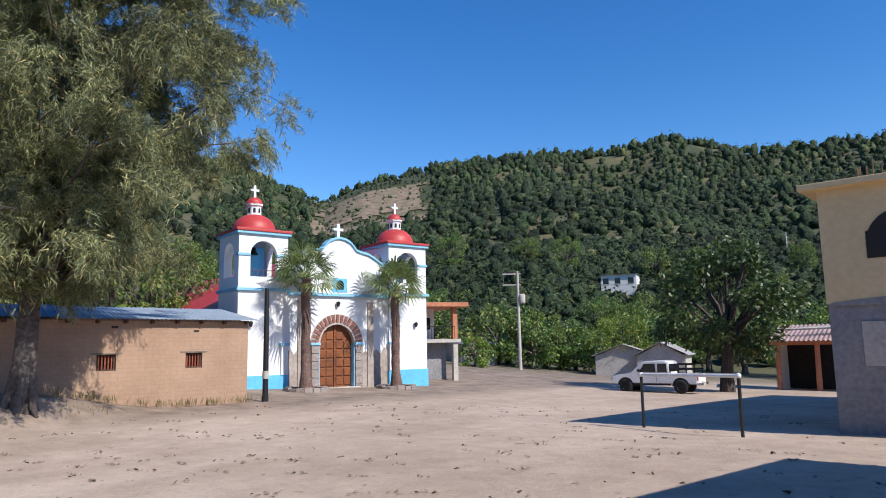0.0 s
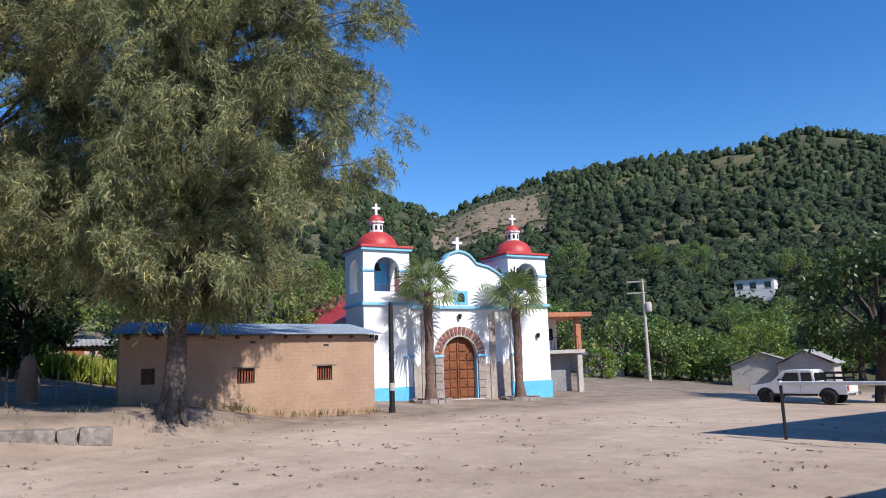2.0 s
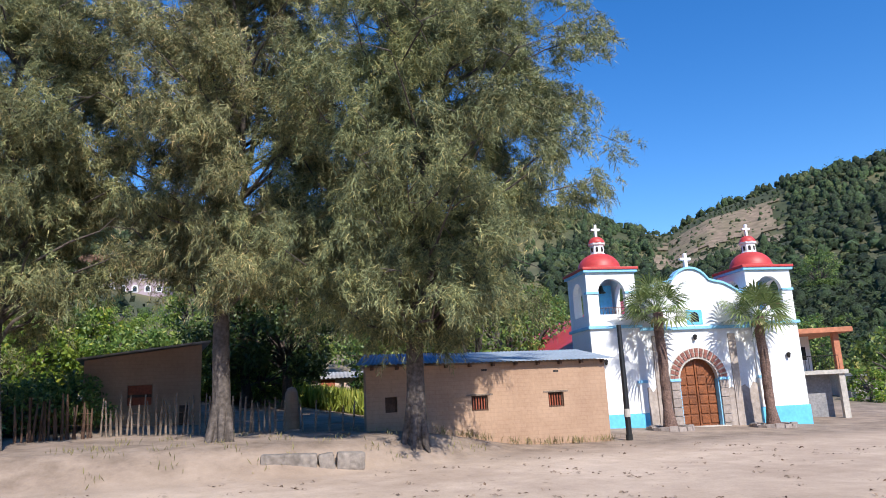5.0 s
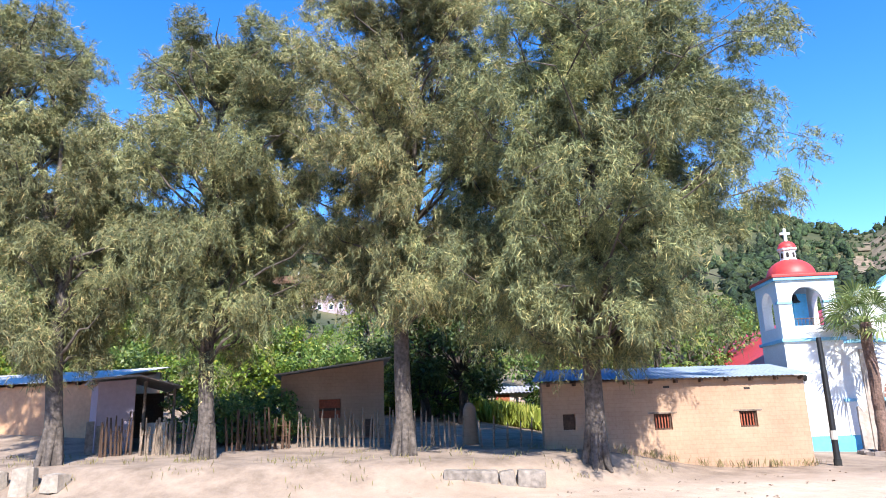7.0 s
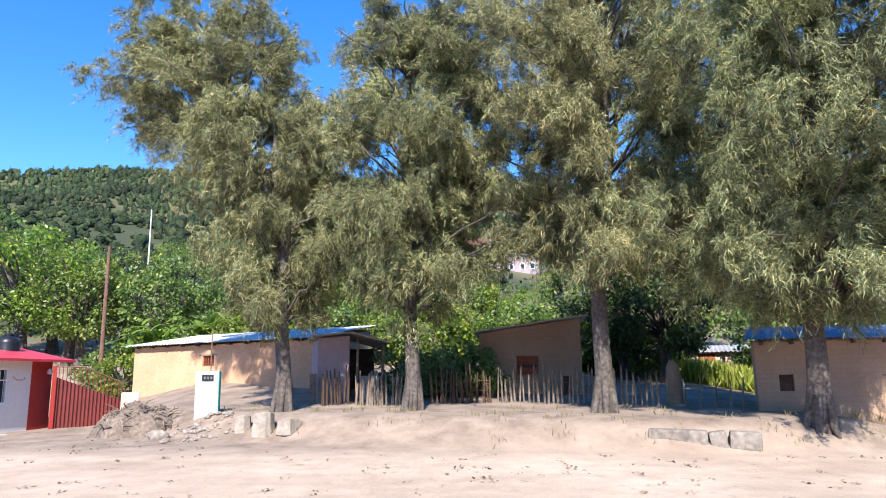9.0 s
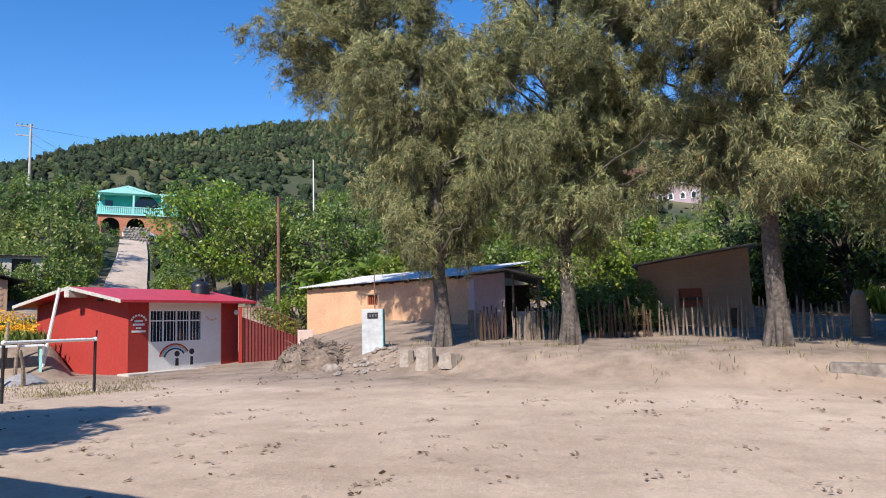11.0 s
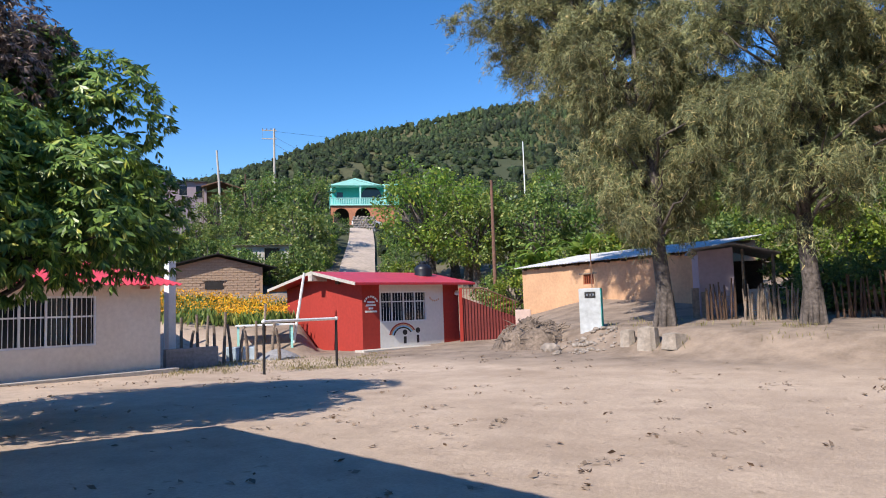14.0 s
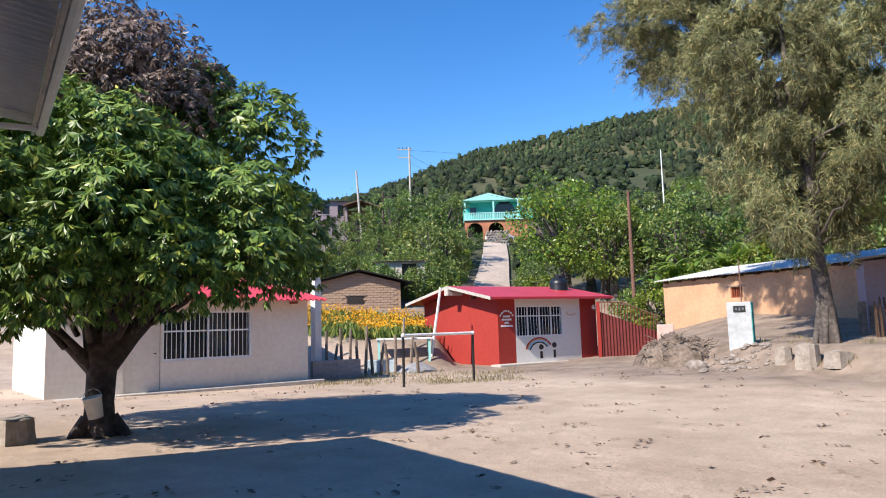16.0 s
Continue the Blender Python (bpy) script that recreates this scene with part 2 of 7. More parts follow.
def coursed(m):
    """Adds the faint courses of earth bricks that show through the plaster of an adobe wall."""
    n, l = m.node_tree.nodes, m.node_tree.links
    co, sep, com, br = n.new("ShaderNodeTexCoord"), n.new("ShaderNodeSeparateXYZ"), n.new("ShaderNodeCombineXYZ"), n.new("ShaderNodeTexBrick")
    l.new(co.outputs["Object"], sep.inputs[0])
    l.new(sep.outputs["X"], com.inputs["X"])
    l.new(sep.outputs["Z"], com.inputs["Y"])
    l.new(com.outputs[0], br.inputs["Vector"])
    br.inputs["Scale"].default_value = 1.0
    br.inputs["Brick Width"].default_value, br.inputs["Row Height"].default_value = 0.42, 0.135
    br.inputs["Mortar Size"].default_value, br.inputs["Mortar Smooth"].default_value = 0.012, 0.8
    br.inputs["Color1"].default_value, br.inputs["Color2"].default_value = (1, 1, 1, 1), (0.93, 0.92, 0.9, 1)
    br.inputs["Mortar"].default_value = (0.82, 0.8, 0.78, 1)
    b = n["Principled BSDF"]
    old = b.inputs["Base Color"].links[0].from_socket
    mix = n.new("ShaderNodeMix")
    mix.data_type, mix.blend_type = "RGBA", "MULTIPLY"
    mix.inputs[0].default_value = 0.75
    l.new(old, mix.inputs[6])
    l.new(br.outputs["Color"], mix.inputs[7])
    l.new(mix.outputs[2], b.inputs["Base Color"])


coursed(M["adobe"])


# ---- building blocks ----
def mesh_from(name, verts, faces, material=None):
    me = bpy.data.meshes.new(name)
    me.from_pydata(verts, [], faces)
    if material:
        me.materials.append(M[material] if isinstance(material, str) else material)
    return me


def part(name, bm, material, parent=None, label="", smooth=False):
    """Links a bmesh (or a ready mesh) as one object under a thing or a part."""
    if isinstance(bm, bpy.types.Mesh):
        me = bm
    else:
        bmesh.ops.recalc_face_normals(bm, faces=bm.faces)
        me = bpy.data.meshes.new(name)
        bm.to_mesh(me)
        bm.free()
    if material and not me.materials:
        me.materials.append(M[material])
    if smooth:
        me.polygons.foreach_set("use_smooth", [True] * len(me.polygons))
    ob = new(name, me)
    if parent:
        ob.parent = parent
    if label:
        ob["label"] = label
    return ob


def thing(name, m, label, category, group="", kind=""):
    ob = new(name)
    ob.empty_display_size = 0.3
    ob.matrix_world = m
    return tagged(ob, label, category, group, kind)


def box(bm, x0, x1, y0, y1, z0, z1, bevel=0.0):
    r = bmesh.ops.create_cube(bm, size=1, matrix=Matrix.Translation(((x0 + x1) / 2, (y0 + y1) / 2, (z0 + z1) / 2)) @ Matrix.Diagonal((x1 - x0, y1 - y0, z1 - z0, 1)))
    if bevel:
        edges = list({e for v in r["verts"] for e in v.link_edges})
        bmesh.ops.bevel(bm, geom=edges, offset=bevel, segments=2, affect="EDGES", profile=0.6)
    return bm


def boxm(x0, x1, y0, y1, z0, z1, bevel=0.0):
    return box(bmesh.new(), x0, x1, y0, y1, z0, z1, bevel)


def tube(bm, points, radii, sides=8, caps=True):
    """A tapered, bent tube through points."""
    pts = [Vector(p) for p in points]
    if not hasattr(radii, "__len__"):
        radii = [radii] * len(pts)
    radii = [float(r) for r in radii]
    rings, side = [], None
    for i, p in enumerate(pts):
        d = (pts[min(i + 1, len(pts) - 1)] - pts[max(i - 1, 0)]).normalized()
        if side is None:
            side = d.orthogonal().normalized()
        side = (side - d * side.dot(d)).normalized()
        up = d.cross(side)
        rings.append([bm.verts.new(p + radii[i] * (math.cos(a) * side + math.sin(a) * up)) for a in (2 * math.pi * k / sides for k in range(sides))])
    for a, b in zip(rings, rings[1:]):
        for k in range(sides):
            bm.faces.new((a[k], a[(k + 1) % sides], b[(k + 1) % sides], b[k]))
    if caps:
        bm.faces.new(rings[0][::-1])
        bm.faces.new(rings[-1])
    return bm


def lathe(bm, profile, sides=24, at=(0, 0, 0)):
    """Turns (radius, height) pairs round the upright axis at a place."""
    c = Vector(at)
    rings = []
    for r, z in profile:
        if r < 1e-4:
            rings.append([bm.verts.new(c + Vector((0, 0, z)))])
        else:
            rings.append([bm.verts.new(c + Vector((r * math.cos(a), r * math.sin(a), z))) for a in (2 * math.pi * k / sides for k in range(sides))])
    for a, b in zip(rings, rings[1:]):
        for k in range(sides):
            q = (k + 1) % sides
            if len(a) == 1 and len(b) > 1:
                bm.faces.new((a[0], b[q], b[k]))
            elif len(b) == 1 and len(a) > 1:
                bm.faces.new((a[k], a[q], b[0]))
            elif len(a) > 1:
                bm.faces.new((a[k], a[q], b[q], b[k]))
    return bm


def slab_from(bm, outline, y0, y1):
    """An upright slab: an (x, z) outline, thick from y0 to y1."""
    front = [bm.verts.new((x, y0, z)) for x, z in outline]
    back = [bm.verts.new((x, y1, z)) for x, z in outline]
    bm.faces.new(front)
    bm.faces.new(back[::-1])
    n = len(outline)
    for k in range(n):
        bm.faces.new((front[k], back[k], back[(k + 1) % n], front[(k + 1) % n]))
    return bm


def wall_with_holes(bm, x0, x1, z0, z1, y0, y1, holes):
    """A wall in the xz plane, thick from y0 to y1, with openings (hx0, hx1, hz0, hz1) through it."""
    xs = sorted({x0, x1, *(h[0] for h in holes), *(h[1] for h in holes)})
    zs = sorted({z0, z1, *(h[2] for h in holes), *(h[3] for h in holes)})
    solid = {}
    for i, (a, b) in enumerate(zip(xs, xs[1:])):
        for j, (c, d) in enumerate(zip(zs, zs[1:])):
            mx, mz = (a + b) / 2, (c + d) / 2
            solid[i, j] = not any(h[0] < mx < h[1] and h[2] < mz < h[3] for h in holes)
    vs = {}

    def v(i, j, y):
        if (i, j, y) not in vs:
            vs[i, j, y] = bm.verts.new((xs[i], y, zs[j]))
        return vs[i, j, y]

    for (i, j), s in solid.items():
        if not s:
            continue
        bm.faces.new((v(i, j, y0), v(i + 1, j, y0), v(i + 1, j + 1, y0), v(i, j + 1, y0)))
        bm.faces.new((v(i, j, y1), v(i, j + 1, y1), v(i + 1, j + 1, y1), v(i + 1, j, y1)))
        for di, dj, a, b in ((-1, 0, (i, j), (i, j + 1)), (1, 0, (i + 1, j), (i + 1, j + 1)), (0, -1, (i, j), (i + 1, j)), (0, 1, (i, j + 1), (i + 1, j + 1))):
            if not solid.get((i + di, j + dj), False):
                bm.faces.new((v(*a, y0), v(*b, y0), v(*b, y1), v(*a, y1)))
    return bm


def corrugated(name, x0, x1, y0, z0, y1, z1, material, pitch=0.18, depth=0.03, thick=0.012):
    """A corrugated roof sheet from the eave (y0, z0) up to (y1, z1), with ribs down the slope."""
    n = max(8, int((x1 - x0) / pitch * 6))
    x = np.linspace(x0, x1, n + 1)
    w = depth * np.sin((x - x0) / pitch * 2 * math.pi)
    nrm = Vector((0, z0 - z1, y1 - y0)).normalized()
    verts, faces = [], []
    for off in (0.0, thick):
        for (y, z) in ((y0, z0), ((y0 + y1) / 2, (z0 + z1) / 2), (y1, z1)):
            verts += [(float(a), y + nrm.y * (b + off), z + nrm.z * (b + off)) for a, b in zip(x, w)]
    m = n + 1
    for s in (0, 3):
        for r in range(2):
            faces += [((s + r) * m + k, (s + r) * m + k + 1, (s + r + 1) * m + k + 1, (s + r + 1) * m + k) for k in range(n)]
    faces += [(k, k + 1, 3 * m + k + 1, 3 * m + k) for k in range(n)]
    faces += [(2 * m + k, 2 * m + k + 1, 5 * m + k + 1, 5 * m + k) for k in range(n)]
    return mesh_from(name, verts, faces, material)


def cards(centres, sizes, along, across, ratio=1.0, bend=0.0):
    """Many small leaf-shaped pieces at once: verts and faces of pointed diamonds."""
    c, s = np.asarray(centres, float), np.asarray(sizes, float)[:, None]
    a, b = np.asarray(along, float), np.asarray(across, float)
    nrm = np.cross(a, b)
    v = np.stack([c - a * s * 0.5, c + b * s * 0.5 * ratio + nrm * s * bend, c + a * s * 0.5, c - b * s * 0.5 * ratio + nrm * s * bend], 1).reshape(-1, 3)
    f = np.arange(len(v)).reshape(-1, 4)
    return v, f


def slivers(centres, sizes, along, across, ratio):
    """Many thin tapering needles at once: verts and faces of narrow triangles."""
    c, s = np.asarray(centres, float), np.asarray(sizes, float)[:, None]
    a, b = np.asarray(along, float), np.asarray(across, float)
    v = np.stack([c - a * s * 0.5 + b * s * 0.5 * ratio, c - a * s * 0.5 - b * s * 0.5 * ratio, c + a * s * 0.5], 1).reshape(-1, 3)
    return v, np.arange(len(v)).reshape(-1, 3)


def unit(v):
    return v / np.maximum(np.linalg.norm(v, axis=-1, keepdims=True), 1e-9)


def fast_mesh(name, v, f, material):
    """A mesh of four-cornered faces from arrays."""
    me = bpy.data.meshes.new(name)
    me.vertices.add(len(v))
    me.vertices.foreach_set("co", np.asarray(v, np.float32).ravel())
    k = f.shape[1]
    me.loops.add(f.size)
    me.loops.foreach_set("vertex_index", f.astype(np.int32).ravel())
    me.polygons.add(len(f))
    me.polygons.foreach_set("loop_start", np.arange(0, f.size, k, dtype=np.int32))
    me.update(calc_edges=True)
    me.materials.append(M[material])
    return me

# ---- ground ----
def smooth(a, b, x):
    t = np.clip((np.asarray(x, float) - a) / (b - a), 0, 1)
    return t * t * (3 - 2 * t)


def yard(x, y):
    """The beaten earth of the square, with its gentle hollows."""
    x, y = np.clip(x, -45, 20), np.clip(y, -45, 60)
    return 0.0007 + 0.03448 * x - 0.018169 * y + 0.00152 * x * x - 0.000582 * x * y - 0.000283 * y * y


def bank_foot(y):
    return np.interp(y, (-40, -16, -12, -8, -5.5, 0, 4, 7, 12), (-30, -27, -22.3, -20.0, -19.2, -17.6, -16.9, -17.2, -19.0))


SKYLINE_AZ = (-180, -60, -10, 3, 12, 18, 23, 29, 36, 43, 46, 49, 53, 70, 90, 105, 120, 125, 132, 137, 141, 150, 180)
SKYLINE = (0.12, 0.15, 0.25, 0.243, 0.252, 0.282, 0.271, 0.271, 0.263, 0.233, 0.209, 0.226, 0.26, 0.27, 0.28, 0.30, 0.286, 0.270, 0.250, 0.218, 0.19, 0.16, 0.12)
RISE_AZ = (-180, -10, 5, 15, 25, 35, 45, 55, 75, 90, 105, 118, 126, 135, 145, 180)
RISE_FROM = (70, 70, 75, 80, 75, 70, 60, 52, 46, 39, 38, 44, 46, 34, 27, 30)
RIDGE_AT = 520.0


def height(x, y):
    """The lie of the land: the square, the bank under the trees, and the wooded hills round it."""
    x, y = np.asarray(x, float), np.asarray(y, float)
    r, az = np.hypot(x, y), np.degrees(np.arctan2(-x, y))
    z = yard(x, y)
    foot = bank_foot(y)
    top = 0.66 * smooth(0, 2.2, foot - x) * smooth(13.5, 8.0, y) * smooth(-17.5, -12.0, y)
    z = z + top
    z = z + 0.9 * smooth(26, 36, -x) * smooth(8, -2, y) * smooth(-22, -14, y)
    z = z + 1.15 * smooth(134.0, 136.0, az) * smooth(154, 150, az) * smooth(25.8, 29.5, r)
    start, peak = np.interp(az, RISE_AZ, RISE_FROM), np.interp(az, SKYLINE_AZ, SKYLINE)
    t = np.clip((r - start) / (RIDGE_AT - start), 0, 2.5)
    hill = peak * RIDGE_AT * np.where(t < 1, t**1.12, 1 - 0.5 * (t - 1) ** 2)
    hill = hill * (1 - 0.13 * smooth(0.2, 0.42, t) * smooth(1.0, 0.72, t))
    wob = np.sin(x * 0.021 + 1.3) * np.cos(y * 0.017 - 0.6) + 0.5 * np.sin(x * 0.047 + y * 0.031)
    hill = np.maximum(hill, -40) + wob * 7.0 * smooth(0.08, 0.4, t) * smooth(1.05, 0.75, t)
    return z * smooth(0.5, 0.05, t) + hill


def G(x, y):
    return float(height(x, y))


def build_ground():
    radii = np.r_[np.arange(0.6, 46, 0.42), np.geomspace(46, 2600, 95)]
    az = np.radians(np.linspace(-180, 180, 361)[:-1])
    fine = np.radians(np.arange(-12, 178, 0.6))
    az = np.unique(np.round(np.r_[az[(az < fine[0]) | (az > fine[-1])], fine], 6))
    rr, aa = np.meshgrid(radii, az, indexing="ij")
    x, y = -rr * np.sin(aa), rr * np.cos(aa)
    z = height(x, y)
    rng = np.random.default_rng(3)
    z = z + (rng.random(z.shape) - 0.5) * np.where(rr < 46, 0.014, 0.0)
    v = np.r_[[[0, 0, G(0, 0)]], np.stack([x, y, z], -1).reshape(-1, 3)]
    n, m = len(radii), len(az)
    i, j = np.meshgrid(np.arange(n - 1), np.arange(m), indexing="ij")
    q = (j + 1) % m
    f = np.stack([1 + i * m + j, 1 + i * m + q, 1 + (i + 1) * m + q, 1 + (i + 1) * m + j], -1).reshape(-1, 4)
    me = fast_mesh("ground", v, f, "earth")
    me.polygons.foreach_set("use_smooth", [True] * len(me.polygons))
    fan = bmesh.new()
    fan.from_mesh(me)
    fan.verts.ensure_lookup_table()
    for k in range(m):
        fan.faces.new((fan.verts[0], fan.verts[1 + (k + 1) % m], fan.verts[1 + k]))
    bmesh.ops.recalc_face_normals(fan, faces=fan.faces)
    fan.to_mesh(me)
    fan.free()
    me.polygons.foreach_set("use_smooth", [True] * len(me.polygons))
    return tagged(new("ground", me), "pale beaten earth of a village square rising to wooded hills", "ground", kind="structure")


def earth_material():
    """Trodden sandy earth, with tyre-scuffed darker scraps, passing to brushy soil on the hills."""
    m = bpy.data.materials.new("earth")
    m.use_nodes = True
    n, l = m.node_tree.nodes, m.node_tree.links
    b = n["Principled BSDF"]
    co = n.new("ShaderNodeTexCoord")

    def noise_at(scale, detail=6, rough=0.6):
        t = n.new("ShaderNodeTexNoise")
        t.inputs["Scale"].default_value, t.inputs["Detail"].default_value, t.inputs["Roughness"].default_value = scale, detail, rough
        l.new(co.outputs["Object"], t.inputs["Vector"])
        return t.outputs["Fac"]

    def ramp(src, a, b2, c0, c1):
        r = n.new("ShaderNodeValToRGB")
        r.color_ramp.elements[0].position, r.color_ramp.elements[1].position = a, b2
        r.color_ramp.elements[0].color, r.color_ramp.elements[1].color = (*c0, 1), (*c1, 1)
        l.new(src, r.inputs[0])
        return r.outputs[0]

    def mix(fac, a, b2, mode="MIX"):
        x = n.new("ShaderNodeMix")
        x.data_type, x.blend_type = "RGBA", mode
        if isinstance(fac, float):
            x.inputs[0].default_value = fac
        else:
            l.new(fac, x.inputs[0])
        l.new(a, x.inputs[6])
        l.new(b2, x.inputs[7])
        return x.outputs[2]

    broad = ramp(noise_at(0.16, 4), 0.35, 0.65, (0.425, 0.325, 0.25), (0.56, 0.445, 0.355))
    mid = ramp(noise_at(1.6, 7, 0.7), 0.3, 0.7, (0.82, 0.80, 0.78), (1.1, 1.09, 1.07))
    col = mix(1.0, broad, mid, "MULTIPLY")
    fine = ramp(noise_at(24, 5, 0.7), 0.3, 0.75, (0.78, 0.77, 0.75), (1.12, 1.12, 1.12))
    col = mix(0.8, col, fine, "MULTIPLY")
    scraps = ramp(noise_at(3.1, 4, 0.6), 0.64, 0.72, (0, 0, 0), (0.65, 0.65, 0.65))
    dark = n.new("ShaderNodeRGB")
    dark.outputs[0].default_value = (0.20, 0.145, 0.10, 1)
    col = mix(scraps, col, dark.outputs[0])
    streak = n.new("ShaderNodeMapping")
    streak.inputs["Rotation"].default_value, streak.inputs["Scale"].default_value = (0, 0, radians(-14)), (0.8, 0.4, 1)
    l.new(co.outputs["Object"], streak.inputs["Vector"])
    tracks = n.new("ShaderNodeTexNoise")
    tracks.inputs["Scale"].default_value, tracks.inputs["Detail"].default_value = 1.1, 6
    l.new(streak.outputs[0], tracks.inputs["Vector"])
    col = mix(0.4, col, ramp(tracks.outputs["Fac"], 0.36, 0.62, (0.80, 0.77, 0.74), (1.06, 1.06, 1.06)), "MULTIPLY")
    trod = n.new("ShaderNodeMapRange")
    trod.inputs[1].default_value, trod.inputs[2].default_value = -16.5, -19.0
    sep = n.new("ShaderNodeSeparateXYZ")
    l.new(co.outputs["Object"], sep.inputs[0])
    l.new(sep.outputs["X"], trod.inputs[0])
    humus = ramp(noise_at(0.9, 7, 0.7), 0.35, 0.65, (0.17, 0.125, 0.092), (0.34, 0.26, 0.20))
    col = mix(trod.outputs[0], col, humus)
    dist = n.new("ShaderNodeVectorMath")
    dist.operation = "LENGTH"
    l.new(co.outputs["Object"], dist.inputs[0])
    wide = n.new("ShaderNodeMapRange")
    wide.inputs[1].default_value, wide.inputs[2].default_value = 50, 75
    l.new(dist.outputs["Value"], wide.inputs[0])
    hillcol = ramp(noise_at(0.018, 7, 0.65), 0.42, 0.66, (0.042, 0.052, 0.02), (0.15, 0.13, 0.058))
    col = mix(wide.outputs[0], col, hillcol)
    l.new(col, b.inputs["Base Color"])
    b.inputs["Roughness"].default_value = 0.97
    bump = n.new("ShaderNodeBump")
    bump.inputs["Strength"].default_value, bump.inputs["Distance"].default_value = 0.55, 0.05
    l.new(noise_at(5.0, 9, 0.7), bump.inputs["Height"])
    l.new(bump.outputs[0], b.inputs["Normal"])
    M["earth"] = m


earth_material()
build_ground()

# ---- shared pieces of buildings ----
def barred_window(parent, x, z, w, h, y, bars=6, frame_mat="white_paint", bar_mat="white_paint", rails=(), back="glass_dark", wood=False, name="window"):
    """A window in an opening: casing, pane behind, and upright bars in front."""
    win = part(name, boxm(x - 0.03, x + w + 0.03, y - 0.02, y + 0.05, z - 0.05, z - 0.005, 0.006), frame_mat, parent)
    f = bmesh.new()
    t = 0.05
    box(f, x, x + t, y - 0.012, y + 0.06, z, z + h)
    box(f, x + w - t, x + w, y - 0.012, y + 0.06, z, z + h)
    box(f, x + t, x + w - t, y - 0.012, y + 0.06, z + h - t, z + h)
    box(f, x + t, x + w - t, y - 0.012, y + 0.06, z, z + t)
    part("frame", f, frame_mat, win)
    part("pane", boxm(x + 0.02, x + w - 0.02, y + 0.10, y + 0.12, z + 0.02, z + h - 0.02), back, win)
    r = 0.02 if wood else 0.009
    for k in range(bars):
        bx = x + w * (k + 1) / (bars + 1)
        b = bmesh.new()
        if wood:
            box(b, bx - r, bx + r, y + 0.0, y + 0.045, z + t - 0.01, z + h - t + 0.01)
        else:
            tube(b, [(bx, y - 0.005, z + 0.02), (bx, y - 0.005, z + h - 0.02)], r, 6)
        part("bar", b, bar_mat, win)
    for rz in rails:
        part("rail", boxm(x + t, x + w - t, y - 0.012, y + 0.03, z + rz - 0.022, z + rz + 0.022), frame_mat, win)
    return win


def arch_outline(cx, half, z0, spring, n=14):
    """Outline of an arched opening, from its foot on one side to the other."""
    return [(cx - half, z0)] + [(cx - half * math.cos(math.pi * k / n), spring + half * math.sin(math.pi * k / n)) for k in range(n + 1)] + [(cx + half, z0)]


def arched_wall(bm, x0, x1, z0, z1, y0, y1, cx, half, foot, spring, n=14):
    """A wall panel with an arched opening through it."""
    if foot > z0:
        slab_from(bm, [(x0, z0), (x1, z0), (x1, foot), (x0, foot)], y0, y1)
    pts = [(cx - half * math.cos(math.pi * k / n), spring + half * math.sin(math.pi * k / n)) for k in range(n + 1)]
    slab_from(bm, [(x0, foot), (cx - half, foot), pts[0], (x0, spring)], y0, y1)
    slab_from(bm, [(cx + half, foot), (x1, foot), (x1, spring), pts[-1]], y0, y1)
    for k in range(n):
        a, b = pts[k], pts[k + 1]
        ta = x0 + (x1 - x0) * k / n
        tb = x0 + (x1 - x0) * (k + 1) / n
        slab_from(bm, [a, b, (tb, z1), (ta, z1)], y0, y1)
    slab_from(bm, [(x0, spring), pts[0], (x0, z1)], y0, y1)
    slab_from(bm, [(x1, spring), (x1, z1), pts[-1]], y0, y1)
    bmesh.ops.remove_doubles(bm, verts=bm.verts, dist=1e-4)
    return bm


def cross(parent, x, y, z, h, arm, t, name="cross"):
    b = bmesh.new()
    s = t * 1.35
    outline = [(-t, 0), (t, 0), (t, h * 0.52), (arm, h * 0.52), (arm + s * 0.3, h * 0.60), (arm, h * 0.68), (t, h * 0.68), (t, h * 0.95), (0, h), (-t, h * 0.95), (-t, h * 0.68), (-arm, h * 0.68), (-arm - s * 0.3, h * 0.60), (-arm, h * 0.52), (-t, h * 0.52)]
    slab_from(b, [(x + a, z + c) for a, c in outline], y - t, y + t)
    return part(name, b, "white_paint", parent)


